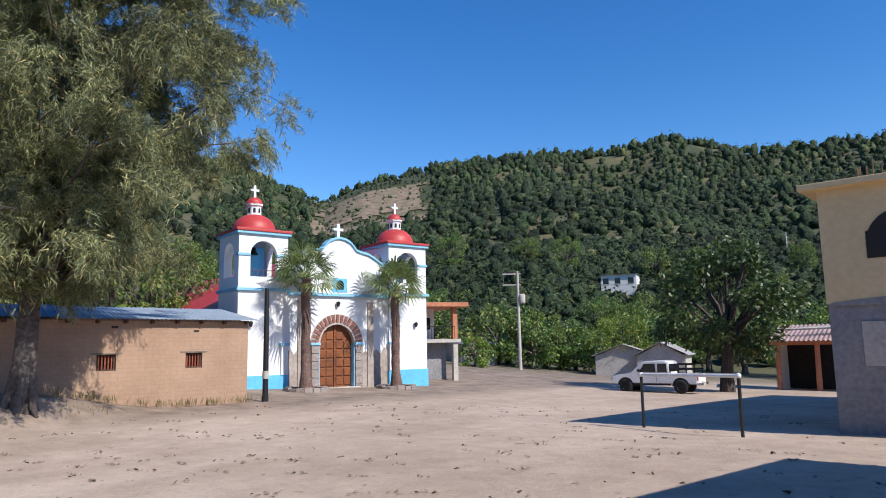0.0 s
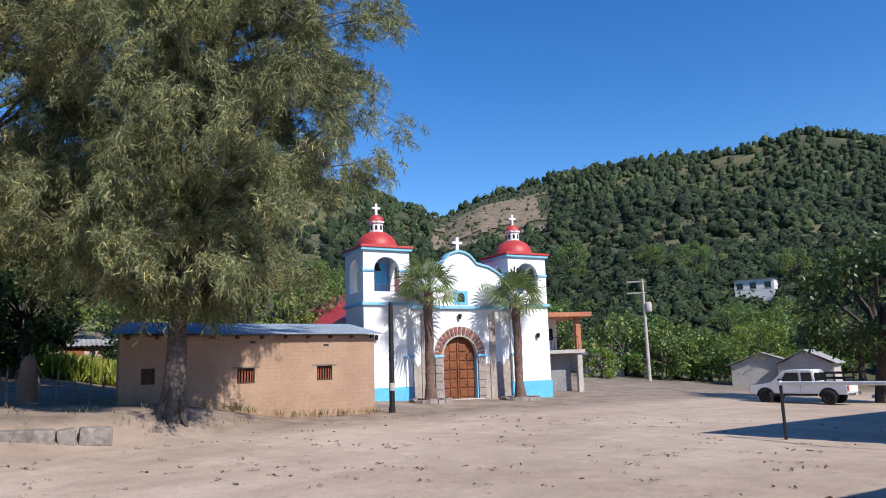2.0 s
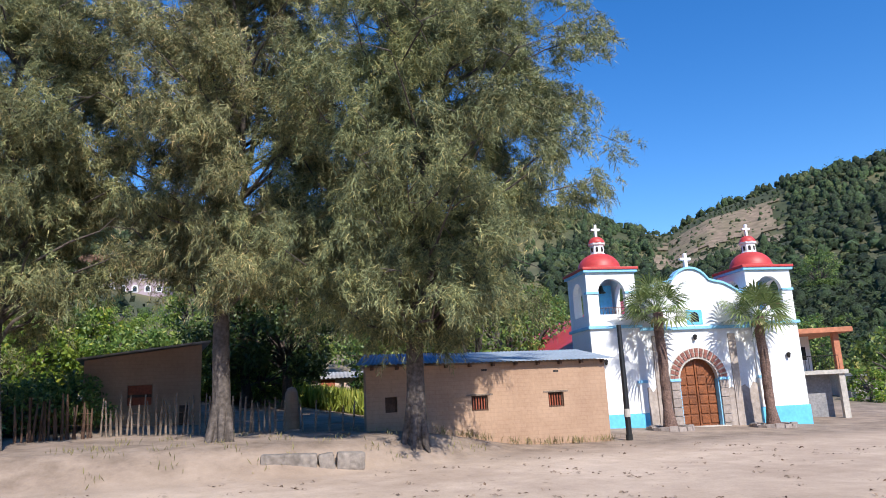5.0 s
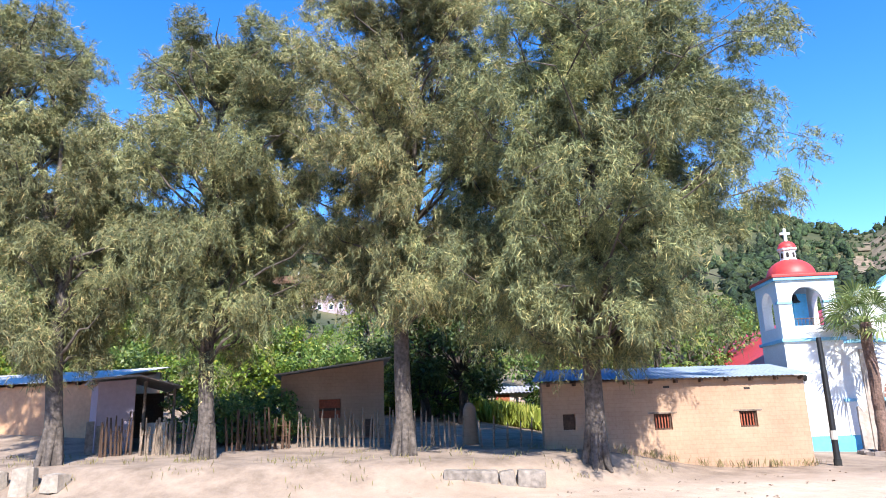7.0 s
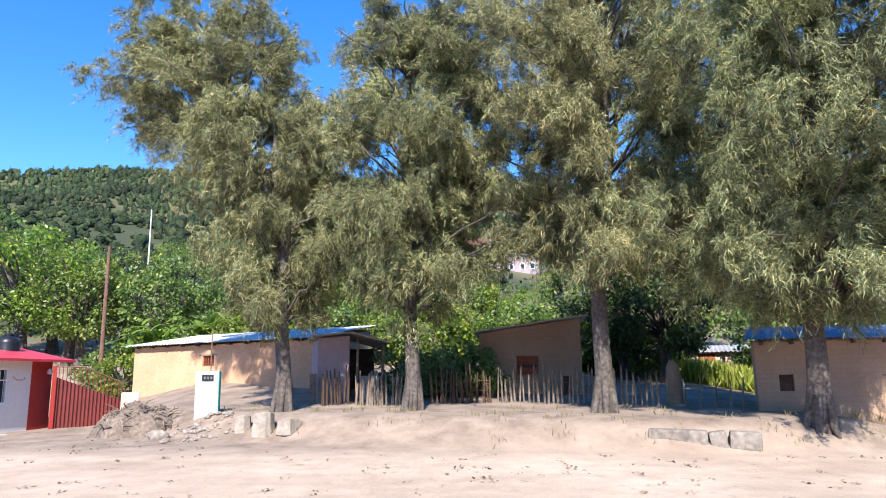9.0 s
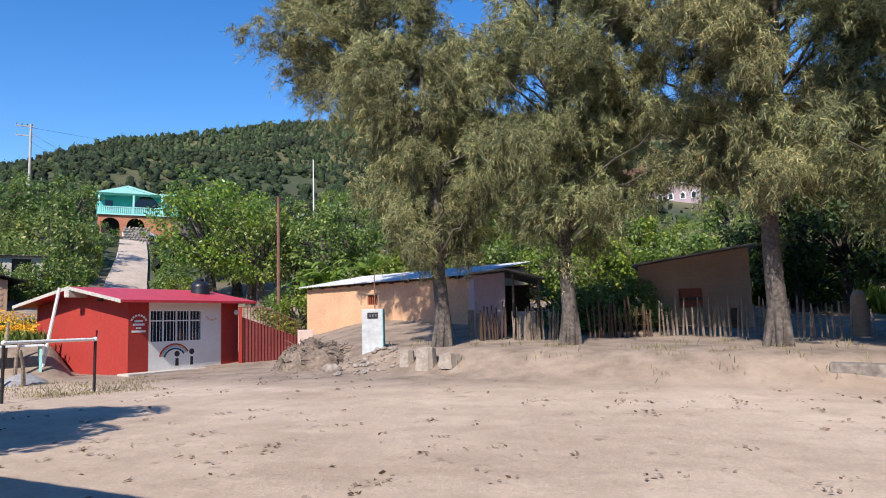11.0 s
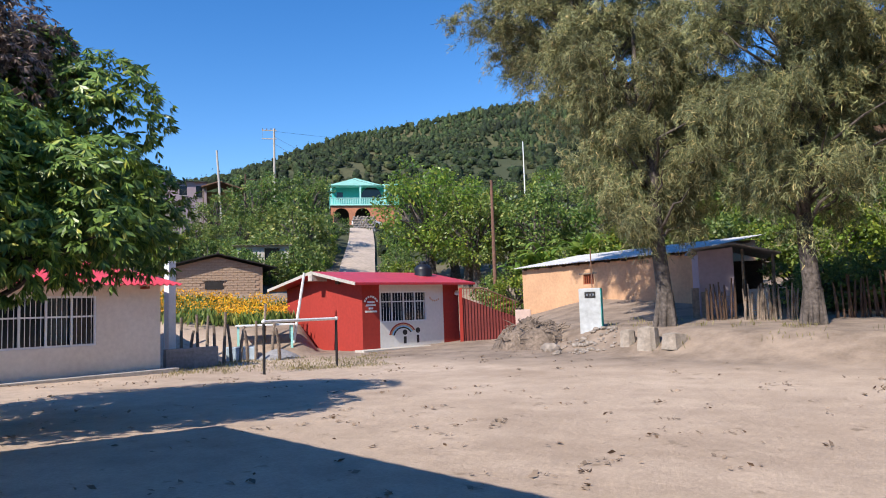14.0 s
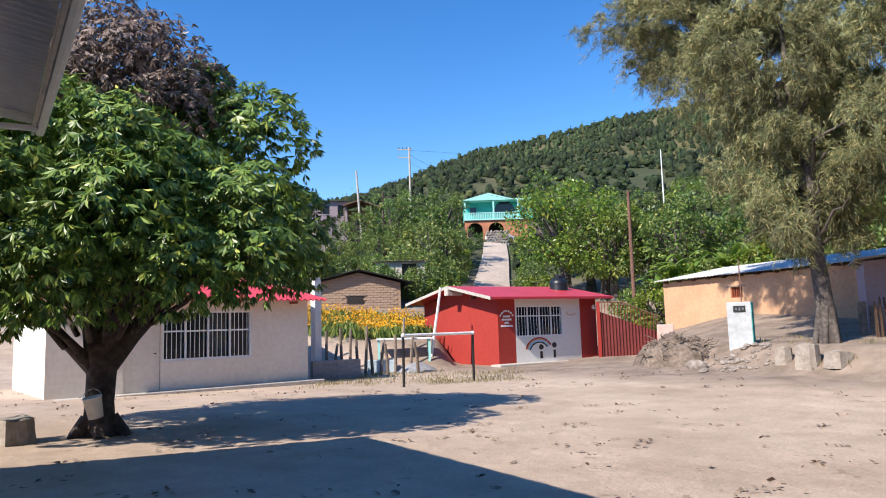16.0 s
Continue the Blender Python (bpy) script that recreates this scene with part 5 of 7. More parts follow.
# ---- the rest of the village, by bearing and distance from the gallery ----
def spot(az, d):
    a = radians(az)
    return -math.sin(a) * d, math.cos(a) * d


def face(az, d, turn=0.0, z=None):
    """A pose whose x runs to the viewer's right and y away, at a bearing and distance."""
    x, y = spot(az, d)
    return pose(x, y, G(x, y) if z is None else z, 0, 0, az + turn)


# ---- orange adobe house behind the trees ----
def orange_house():
    ax, ay, bx, by = -34.5, -18.1, -30.0, -7.8
    L = math.hypot(bx - ax, by - ay)
    h = thing("orange_house", pose(ax, ay, 1.55, 0, 0, math.degrees(math.atan2(by - ay, bx - ax))), "long orange-plastered adobe house with a pale tin roof", "house")
    D, eave = 4.2, 1.85
    part("wall_front", wall_with_holes(bmesh.new(), 0, L, -1.9, eave, 0, 0.35, [(4.68, 5.4, 0.85, 1.34)]), "adobe_orange", h, "orange plastered adobe wall")
    part("wall_back", boxm(0, L, D - 0.3, D, -1.4, 2.5), "adobe_orange", h)
    for x0 in (0, L - 0.3):
        s = slab_from(bmesh.new(), [(0.35, -1.9), (D - 0.3, -1.9), (D - 0.3, 2.4), (0.35, 1.86)], 0, 0.3)
        bmesh.ops.transform(s, matrix=Matrix.Translation((x0 + 0.3, 0, 0)) @ Matrix.Rotation(math.pi / 2, 4, "Z"), verts=s.verts)
        part("wall_side", s, "adobe_orange", h)
    w = barred_window(h, 4.68, 0.85, 0.72, 0.49, 0.08, 4, "wood_red", "wood_red", (), "wood_red", True)
    part("lintel", boxm(4.43, 5.65, -0.012, 0.15, 1.34, 1.40), "wood_old", w)
    part("roof", corrugated("roof", -0.35, L + 0.3, -0.35, 1.93, D + 0.3, 2.72, "tin_pale", 0.22, 0.02), None, h, "pale weathered tin roof")
    for k in range(12):
        part("rafter_end", boxm(0.3 + k * 1.02, 0.4 + k * 1.02, -0.25, 0.05, 1.80, 1.9), "wood_dark", h)


orange_house()


def lean_shed():
    s = thing("open_shed", face(104.4, 27.5, 4, 0.85), "dim grey lean-to shed with an open side", "shed")
    part("wall", slab_from(bmesh.new(), [(0, -0.8), (1.2, -0.8), (1.2, 2.48), (0, 2.38)], 0, 0.2), "lilac", s, "grey-mauve plastered wall")
    part("wall_side", boxm(0, 0.2, 0.201, 3.0, -0.8, 2.3), "lilac", s)
    part("wall_back", boxm(0.201, 2.6, 2.85, 3.0, -0.8, 2.1), "wood_dark", s)
    roof = bmesh.new()
    slab_from(roof, [(-0.25, 2.42), (1.25, 2.56), (2.75, 2.16), (2.75, 2.21), (1.25, 2.62), (-0.25, 2.48)], -0.35, 3.2)
    part("roof", roof, "tin_grey", s, "dark two-way tin roof")
    for x, h in ((1.5, 2.4), (2.5, 2.15)):
        part("post", tube(bmesh.new(), [(x, 0.1, -0.8), (x + 0.03, 0.1, h)], 0.055, 7), "wood_old", s)
    part("screen", boxm(1.6, 2.3, -0.3, -0.26, -0.5, 0.95), "tin_grey", s, "leaning sheet of grey tin")
    plank = bmesh.new()
    box(plank, -0.3, -0.05, -0.25, -0.2, -0.6, 1.05)
    part("plank", plank, "wood_old", s, "weathered upright planks")
    part("plank", boxm(0.02, 0.22, -0.28, -0.22, -0.6, 0.9), "wood_old", s)


lean_shed()


def second_adobe():
    h = thing("adobe_shed", pose(-28.6, -0.72, 0, 0, 0, 87.0), "tan adobe outhouse with a sloping tin roof and one shuttered window", "house")
    L, D = 4.0, 4.5
    f = slab_from(bmesh.new(), [(0, 0.2), (1.45, 0.2), (1.45, 3.62), (0, 3.42)], 0, 0.35)
    part("wall_front", f, "adobe", h, "tan adobe wall dappled with shade")
    part("wall_front", slab_from(bmesh.new(), [(1.45, 0.2), (2.3, 0.2), (2.3, 1.75), (1.45, 1.75)], 0, 0.35), "adobe", h)
    part("wall_front", slab_from(bmesh.new(), [(1.45, 2.5), (2.3, 2.5), (2.3, 3.72), (1.45, 3.62)], 0, 0.35), "adobe", h)
    part("wall_front", slab_from(bmesh.new(), [(2.3, 0.2), (L, 0.2), (L, 3.95), (2.3, 3.72)], 0, 0.35), "adobe", h)
    part("wall_side", boxm(0, 0.35, 0.351, D, 0.2, 3.4), "adobe", h)
    part("wall_side", boxm(L - 0.35, L, 0.351, D, 0.2, 3.9), "adobe", h)
    part("wall_back", boxm(0.351, L - 0.351, D - 0.3, D, 0.2, 3.4), "adobe", h)
    r = bmesh.new()
    slab_from(r, [(-0.25, 3.43), (L + 0.3, 4.02), (L + 0.3, 4.08), (-0.25, 3.49)], -0.35, D + 0.3)
    part("roof", r, "tin_grey", h, "sloping rusty tin roof")
    sh = part("shutter", boxm(1.47, 2.28, 0.06, 0.1, 1.77, 2.48), "wood_red", h, "dark red wooden shutter")
    part("batten", boxm(1.47, 2.28, 0.03, 0.058, 2.05, 2.15), "wood_dark", sh)
    part("door", boxm(3.25, 3.55, -0.02, 0.04, 0.3, 1.7), "wood_dark", h)


second_adobe()


def stick_fence(az0, d0, az1, d1, n, tall, label, material="wood_old", seed=1, wire=True):
    rng = random.Random(seed)
    a, b = Vector((*spot(az0, d0), 0)), Vector((*spot(az1, d1), 0))
    f = thing("picket_fence", Matrix.Identity(4), label, "fence")
    tops = []
    for k in range(n):
        p = a.lerp(b, (k + 0.5) / n) + Vector((rng.uniform(-0.05, 0.05), rng.uniform(-0.05, 0.05), 0))
        z, h = G(p.x, p.y), tall * rng.uniform(0.72, 1.15)
        top = (p.x + rng.uniform(-0.08, 0.08), p.y + rng.uniform(-0.1, 0.1), z + h)
        part("stick", tube(bmesh.new(), [(p.x, p.y, z - 0.2), ((p.x + top[0]) / 2 + rng.uniform(-0.03, 0.03), (p.y + top[1]) / 2, z + h * 0.5), top], [rng.uniform(0.028, 0.05)] * 2 + [0.022], 6), material, f)
        tops.append((p.x, p.y, z + tall * 0.62))
    if wire:
        for dz in (0.0, -0.35):
            part("wire", tube(bmesh.new(), [(x, y, z + dz) for x, y, z in tops[:: max(1, n // 10)] + tops[-1:]], 0.008, 4), "rust", f)
    return f


stick_fence(101.6, 25.6, 97.0, 25.2, 26, 1.05, "rickety grey stick fence beside the shed", seed=2)
stick_fence(104.2, 25.8, 102.0, 26.3, 9, 1.25, "dark plank gate between the sheds", "wood_dark", seed=3)
stick_fence(95.4, 25.5, 90.6, 25.8, 20, 1.25, "shaded stick fence among the bushes", "wood_dark", seed=4)
stick_fence(90.4, 26.0, 77.2, 24.2, 34, 1.15, "low rough stick fence before the adobe outhouse", seed=5)
stick_fence(76.4, 24.0, 71.4, 23.6, 5, 0.95, "sparse posts and wire before the maize patch", seed=6)


# ---- meter pillar, cut stumps, slabs and rubble on the bank ----
def meter_pillar():
    m = thing("meter_pillar", at_ground(-22.66, -9.44, 103, -0.05), "whitewashed concrete meter pillar with green side and small dark grille", "pillar")
    part("body", boxm(-0.36, 0.36, -0.22, 0.22, -0.15, 1.40, 0.02), "pillar_wash", m, "grimy whitewashed block")
    part("side_panel", boxm(0.361, 0.372, -0.2, 0.2, 0.0, 1.38), "turquoise", m, "green-painted side")
    part("meter_box", boxm(-0.16, 0.2, -0.24, -0.2, 1.08, 1.28, 0.01), "iron_dark", m, "dark meter recess")
    for k in range(3):
        part("dial", boxm(-0.1 + 0.1 * k, -0.04 + 0.1 * k, -0.248, -0.239, 1.14, 1.22), "chrome", m)
    part("conduit", tube(bmesh.new(), [(0.05, 0.1, 1.4), (0.05, 0.1, 2.75)], 0.02, 6), "rust", m)


meter_pillar()


def stump(x, y, r, h, seed, label, rz=0):
    rng = random.Random(seed)
    t = thing("tree_stump", at_ground(x, y, rz), label, "stump", "cut stumps")
    b = bmesh.new()
    n = 14
    ring = [r * rng.uniform(0.85, 1.12) for _ in range(n)]
    rows = []
    for z, s in ((-0.12, 1.12), (h * 0.4, 1.0), (h * 0.97, 0.95), (h, 0.90)):
        rows.append([b.verts.new((ring[k] * s * math.cos(2 * math.pi * k / n), ring[k] * s * math.sin(2 * math.pi * k / n), z + (0.02 * math.sin(k) if z > 0 else 0))) for k in range(n)])
    for p, q in zip(rows, rows[1:]):
        for k in range(n):
            b.faces.new((p[k], p[(k + 1) % n], q[(k + 1) % n], q[k]))
    part("bark", b, "stump_wood", t)
    c = bmesh.new()
    c.faces.new([c.verts.new((ring[k] * 0.9 * math.cos(2 * math.pi * k / n), ring[k] * 0.9 * math.sin(2 * math.pi * k / n), h + 0.004 + 0.02 * math.sin(k))) for k in range(n)])
    part("cut_face", c, "stump_wood", t, "pale sawn top")


for az, d, r, h, s in ((108.5, 21.6, 0.31, 0.55, 1), (106.7, 21.3, 0.34, 0.30, 2), (110.0, 22.2, 0.22, 0.38, 3)):
    stump(*spot(az, d), r, h, s, "sawn-off pale tree stump at the foot of the bank")


def rock_mesh(seed, r, flat=0.7):
    rng = random.Random(seed)
    b = bmesh.new()
    bmesh.ops.create_icosphere(b, subdivisions=2, radius=r)
    for v in b.verts:
        k = 1 + 0.32 * noise.noise(v.co / r * 1.1 + Vector((seed * 3.1, 0, 0))) + rng.uniform(-0.07, 0.07)
        v.co = Vector((v.co.x * k * 1.2, v.co.y * k, v.co.z * k * flat))
    me = bpy.data.meshes.new("rock")
    b.to_mesh(me)
    b.free()
    me.materials.append(M["rock"])
    return me


ROCKS = [rock_mesh(k, 0.18) for k in range(5)]


def rock(x, y, scale, k, label="rough tan fieldstone half sunk in the ground"):
    ob = tagged(new("stone", ROCKS[k % 5]), label, "stone", "loose stones")
    ob.matrix_world = at_ground(x, y, k * 67, 0.06 * scale) @ Matrix.Scale(scale, 4)


def mound():
    rng = np.random.default_rng(4)
    t = thing("earth_mound", at_ground(*spot(117.2, 25.6), 117, -0.14), "heap of bare earth with torn roots and rubble", "mound")
    n = 26
    b = bmesh.new()
    vs = [[b.verts.new((x, y, 1.02 * max(0, 1 - (x / 1.45) ** 2 - (y / 1.5) ** 2) ** 0.55 * (1 + 0.35 * noise.noise(Vector((x * 1.6, y * 1.6, 2)))) + 0.22 * noise.noise(Vector((x * 4, y * 4, 0))) - 0.15)) for x in np.linspace(-1.5, 1.5, n)] for y in np.linspace(-1.6, 1.6, n)]
    for i in range(n - 1):
        for j in range(n - 1):
            b.faces.new((vs[i][j], vs[i][j + 1], vs[i + 1][j + 1], vs[i + 1][j]))
    part("earth", b, "soil", t, "dark crumbly earth", True)
    for k in range(64):
        a = rng.uniform(0, 6.28)
        px, py = rng.uniform(-1.1, 1.1), rng.uniform(-1.15, 0.1)
        p = np.array([px, py, 0.92 * max(0.05, 1 - (px / 1.45) ** 2 - (py / 1.5) ** 2) ** 0.55])
        q = p + np.array([math.cos(a) * 0.4, -0.22, rng.uniform(-0.35, 0.22)])
        part("root", tube(bmesh.new(), [p, (p + q) / 2 + rng.normal(0, 0.06, 3), q], [0.028, 0.018, 0.006], 5), "wood_old", t)


mound()
for k in range(70):
    rng_k = random.Random(k)
    rock(*spot(110.6 + 5.2 * rng_k.random(), 22.0 + 2.2 * rng_k.random()), 0.22 + 0.42 * rng_k.random() ** 2, k)
rock(*spot(115.9, 23.4), 1.5, 2, "pale angular boulder on the earth heap")


def slab_wall():
    t = thing("stone_slab", pose(*spot(75.2, 18.5), G(*spot(75.2, 18.5)) - 0.02, 0, 0, 76), "broken old concrete slab lying along the bank", "slab")
    for k, (x0, x1, h, tilt) in enumerate(((-1.25, 0.12, 0.34, 2), (0.16, 0.55, 0.30, -8), (0.6, 1.3, 0.30, 3))):
        b = boxm(x0, x1, -0.22, 0.25, -0.2, h - 0.07, 0.06)
        bmesh.ops.rotate(b, cent=((x0 + x1) / 2, 0, 0), matrix=Matrix.Rotation(radians(tilt), 3, "Y"), verts=b.verts)
        part("block", b, "slab_stone", t)
    p = thing("ruined_pier", at_ground(*spot(76.7, 25.5), 76), "weathered round-topped adobe pier in the shade", "pier")
    part("shaft", lathe(bmesh.new(), [(0.30, -0.2), (0.27, 0.5), (0.23, 1.0), (0.22, 1.2), (0.13, 1.38), (0, 1.42)], 12), "adobe", p, "", True)


slab_wall()


# ---- goals ----
def goal(p, q, h, label):
    g = thing("football_goal", Matrix.Identity(4), label, "goal", "football goals")
    a, b = Vector((*p, G(*p))), Vector((*q, G(*q)))
    for s in (a, b):
        part("post", tube(bmesh.new(), [s - Vector((0, 0, 0.2)), s + Vector((0, 0, h - 0.05))], 0.038, 10), "black_paint", g, "black-painted steel post")
    part("crossbar", tube(bmesh.new(), [a + Vector((0, 0, h)), b + Vector((0, 0, h))], 0.042, 10), "white_paint", g, "white-painted crossbar")
    for s in (a, b):
        c = bmesh.new()
        bmesh.ops.create_uvsphere(c, u_segments=10, v_segments=6, radius=0.062, matrix=Matrix.Translation(s + Vector((0, 0, h))))
        part("corner_joint", c, "white_paint", g)


goal((-12.95, -14.62), (-15.45, -14.36), 1.38, "small home-made steel goal, black posts and white bar")
goal((-6.57, 17.14), (-3.99, 16.02), 1.28, "small home-made steel goal in the building's shadow")


# ---- pickup truck ----
def truck():
    x, y = -12.75, 35.4
    t = thing("pickup_truck", pose(x, y, G(x, y), 0, 0, 181.0) @ Matrix.Scale(0.94, 4), "white double-cab pickup truck with a stake-sided cargo bed", "truck")
    prof = [(-2.35, 0.48), (-2.35, 0.98), (-0.95, 0.98), (-0.95, 1.0), (-0.88, 1.58), (-0.72, 1.66), (0.35, 1.66), (0.55, 1.6), (1.12, 1.02), (2.0, 0.93), (2.22, 0.82), (2.28, 0.5)]
    b = slab_from(bmesh.new(), prof, -0.8, 0.8)
    bmesh.ops.bevel(b, geom=[e for e in b.edges if abs(e.verts[0].co.y - e.verts[1].co.y) < 0.01], offset=0.05, segments=2, affect="EDGES")
    part("body", b, "white_paint", t, "white painted cab and bed")
    part("bed_floor", boxm(-2.28, -1.0, -0.7, 0.7, 0.965, 0.992), "iron_dark", t, "dark cargo bed")
    for s in (-1, 1):
        for wx, w0, w1, slope in ((-0.82, 0, 0.5, 0), (-0.22, 0, 0.62, 1)):
            o = [(wx, 1.08), (wx + w1 + (0.28 if slope else 0), 1.08), (wx + w1, 1.53), (wx + 0.03, 1.53)]
            part("side_window", slab_from(bmesh.new(), o, *sorted((s * 0.803, s * 0.812))), "glass_dark", t)
        part("rocker", boxm(-1.0, 1.2, *sorted((s * 0.72, s * 0.78)), 0.40, 0.5), "iron_dark", t)
        for wx in (-1.5, 1.45):
            tyre = lathe(bmesh.new(), [(0.19, -0.11), (0.32, -0.12), (0.36, -0.08), (0.36, 0.08), (0.32, 0.12), (0.19, 0.11)], 24)
            bmesh.ops.transform(tyre, matrix=Matrix.Translation((wx, s * 0.72, 0.35)) @ Matrix.Rotation(math.pi / 2, 4, "X"), verts=tyre.verts)
            w = part("wheel", tyre, "rubber", t, "black tyre", True)
            rim = lathe(bmesh.new(), [(0, 0.06), (0.05, 0.07), (0.16, 0.04), (0.2, 0.1), (0.2, -0.1), (0, -0.06)], 20)
            bmesh.ops.transform(rim, matrix=Matrix.Translation((wx, s * 0.76, 0.35)) @ Matrix.Rotation(-s * math.pi / 2, 4, "X"), verts=rim.verts)
            part("rim", rim, "iron_dark", w)
            arch = bmesh.new()
            slab_from(arch, [(wx + 0.44 * math.cos(a), 0.37 + 0.44 * math.sin(a)) for a in (math.pi * k / 12 for k in range(13))], *sorted((s * 0.795, s * 0.808)))
            part("wheel_arch", arch, "rubber", t)
        for lx in (-2.36,):
            part("tail_light", boxm(lx - 0.012, lx + 0.02, *sorted((s * 0.66, s * 0.78)), 0.68, 0.9), "dome_red", t, "red tail light")
        part("headlight", boxm(2.2, 2.3, *sorted((s * 0.5, s * 0.76)), 0.62, 0.78, 0.02), "chrome", t)
        for k in range(4):
            part("stake", boxm(-2.25 + k * 0.42, -2.19 + k * 0.42, *sorted((s * 0.70, s * 0.75)), 0.98, 1.5), "iron_dark", t)
        for z in (1.2, 1.45):
            part("stake_rail", boxm(-2.3, -0.95, *sorted((s * 0.705, s * 0.745)), z, z + 0.07), "iron_dark", t)
        part("mirror", boxm(0.62, 0.74, *sorted((s * 0.83, s * 0.98)), 1.1, 1.24, 0.02), "black_paint", t)
        part("door_seam", boxm(-0.27, -0.255, *sorted((s * 0.803, s * 0.807)), 0.55, 1.06), "iron_dark", t)
    part("windscreen", slab_from(bmesh.new(), [(0.60, 1.55), (1.06, 1.07), (1.075, 1.085), (0.615, 1.565)], -0.68, 0.68), "glass_dark", t)
    part("rear_window", boxm(-0.955, -0.93, -0.6, 0.6, 1.12, 1.5), "glass_dark", t)
    part("tailgate", boxm(-2.385, -2.352, -0.66, 0.66, 0.6, 0.95, 0.01), "white_paint", t)
    part("bumper", boxm(-2.5, -2.36, -0.76, 0.76, 0.42, 0.56, 0.03), "chrome", t, "chrome rear bumper")
    part("number_plate", boxm(-2.51, -2.498, -0.16, 0.16, 0.43, 0.54), "concrete_light", t)


truck()


# ---- poles and wires ----
def catenary(name, a, b, sag, label, r=0.012):
    a, b = Vector(a), Vector(b)
    pts = [a.lerp(b, k / 14) - Vector((0, 0, sag * 4 * (k / 14) * (1 - k / 14))) for k in range(15)]
    return tagged(part(name, tube(bmesh.new(), pts, r, 4), "cable"), label, "cable")


def utility_pole(az, d, top, label, arms=True, transformer=False, material="concrete_light", r=0.13):
    x, y = spot(az, d)
    z = G(x, y)
    p = thing("utility_pole", pose(x, y, z, 0, 0, az), label, "utility pole", "utility poles")
    h = top - z
    part("pole", tube(bmesh.new(), [(0, 0, -0.5), (0, 0, h)], [r * 1.25, r * 0.75], 12), material, p)
    if arms:
        for dz in (0.15, 1.05):
            part("crossarm", boxm(-1.25, 0.25, -0.05, 0.05, h - dz - 0.1, h - dz, 0.01), "concrete_light", p)
        part("brace", tube(bmesh.new(), [(-1.15, 0, h - 0.2), (-1.15, 0, h - 1.1)], 0.03, 5), "chrome", p)
        for k in range(4):
            part("insulator", lathe(bmesh.new(), [(0, 0), (0.05, 0.02), (0.03, 0.08), (0.05, 0.12), (0.0, 0.2)], 8, (-1.15 + 0.42 * k, 0, h - 0.15)), "wood_dark", p)
    if transformer:
        t = part("transformer", lathe(bmesh.new(), [(0, 0), (0.24, 0.0), (0.27, 0.1), (0.27, 0.68), (0.2, 0.78), (0, 0.8)], 14, (0.32, 0, h - 2.65)), "concrete_light", p, "grey transformer drum", True)
        for k in (-1, 1):
            part("bushing", tube(bmesh.new(), [(0.32 + 0.1 * k, 0, h - 1.87), (0.32 + 0.1 * k, 0, h - 1.65)], 0.03, 6), "wood_dark", t)
    return Vector((x, y, top))


P1 = utility_pole(30.3, 58.0, 7.55, "grey concrete utility pole with crossarms and a transformer", True, True)
P2 = utility_pole(119.85, 45.0, 9.55, "brown wooden power pole among the trees", False, False, "pole_brown", 0.12)
P3 = utility_pole(137.3, 75.0, 20.9, "pale concrete utility pole on the slope", True, False)
for az, d, top in ((117.0, 92.0, 23.0), (15.2, 150, 21.2), (10.0, 150, 22.2), (23.1, 170, 25.4), (19.3, 145, 17.8), (90.0, 100.0, 22.6), (131.5, 78.0, 9.2)):
    utility_pole(az, d, top, "thin pale pole standing on the wooded slope", False, False, "white_paint", 0.09)
catenary("power_cable", P2 - Vector((0, 0, 0.4)), P3 - Vector((0, 0, 0.8)), 1.4, "dark power cable crossing the slope")
catenary("power_cable", P2 - Vector((0, 0, 0.9)), P3 - Vector((0, 0, 1.6)), 1.5, "dark power cable crossing the slope")
catenary("power_cable", P2 - Vector((0, 0, 0.3)), (*spot(90, 62), 9.0), 1.2, "dark power cable behind the trees")
catenary("power_cable", P2 - Vector((0, 0, 0.7)), (*spot(90, 62), 8.5), 1.3, "dark power cable behind the trees")
catenary("power_cable", P3 - Vector((0, 0, 0.3)), (*spot(104, 200), 46.0), 3.0, "high dark power line over the hill")
catenary("power_cable", P1 - Vector((0, 0, 0.3)), (*spot(12, 120), 12.0), 1.5, "dark power cable leading uphill")


def marker_pole():
    x, y = -20.29, 16.7
    p = thing("painted_pole", pose(x, y, G(x, y)), "black-painted wooden pole with a chipped pale band by the church", "pole")
    part("shaft", tube(bmesh.new(), [(0, 0, -0.3), (0.02, 0, 2.0), (-0.02, 0.03, 4.05)], [0.105, 0.095, 0.08], 12), "black_paint", p)
    part("band", tube(bmesh.new(), [(0.005, 0, 0.80), (0.01, 0, 1.08)], 0.113, 12), "concrete_light", p, "chipped pale band")
    part("band", tube(bmesh.new(), [(0.0, 0, -0.1), (0.0, 0, 0.2)], 0.121, 12), "rubber", p)


marker_pole()


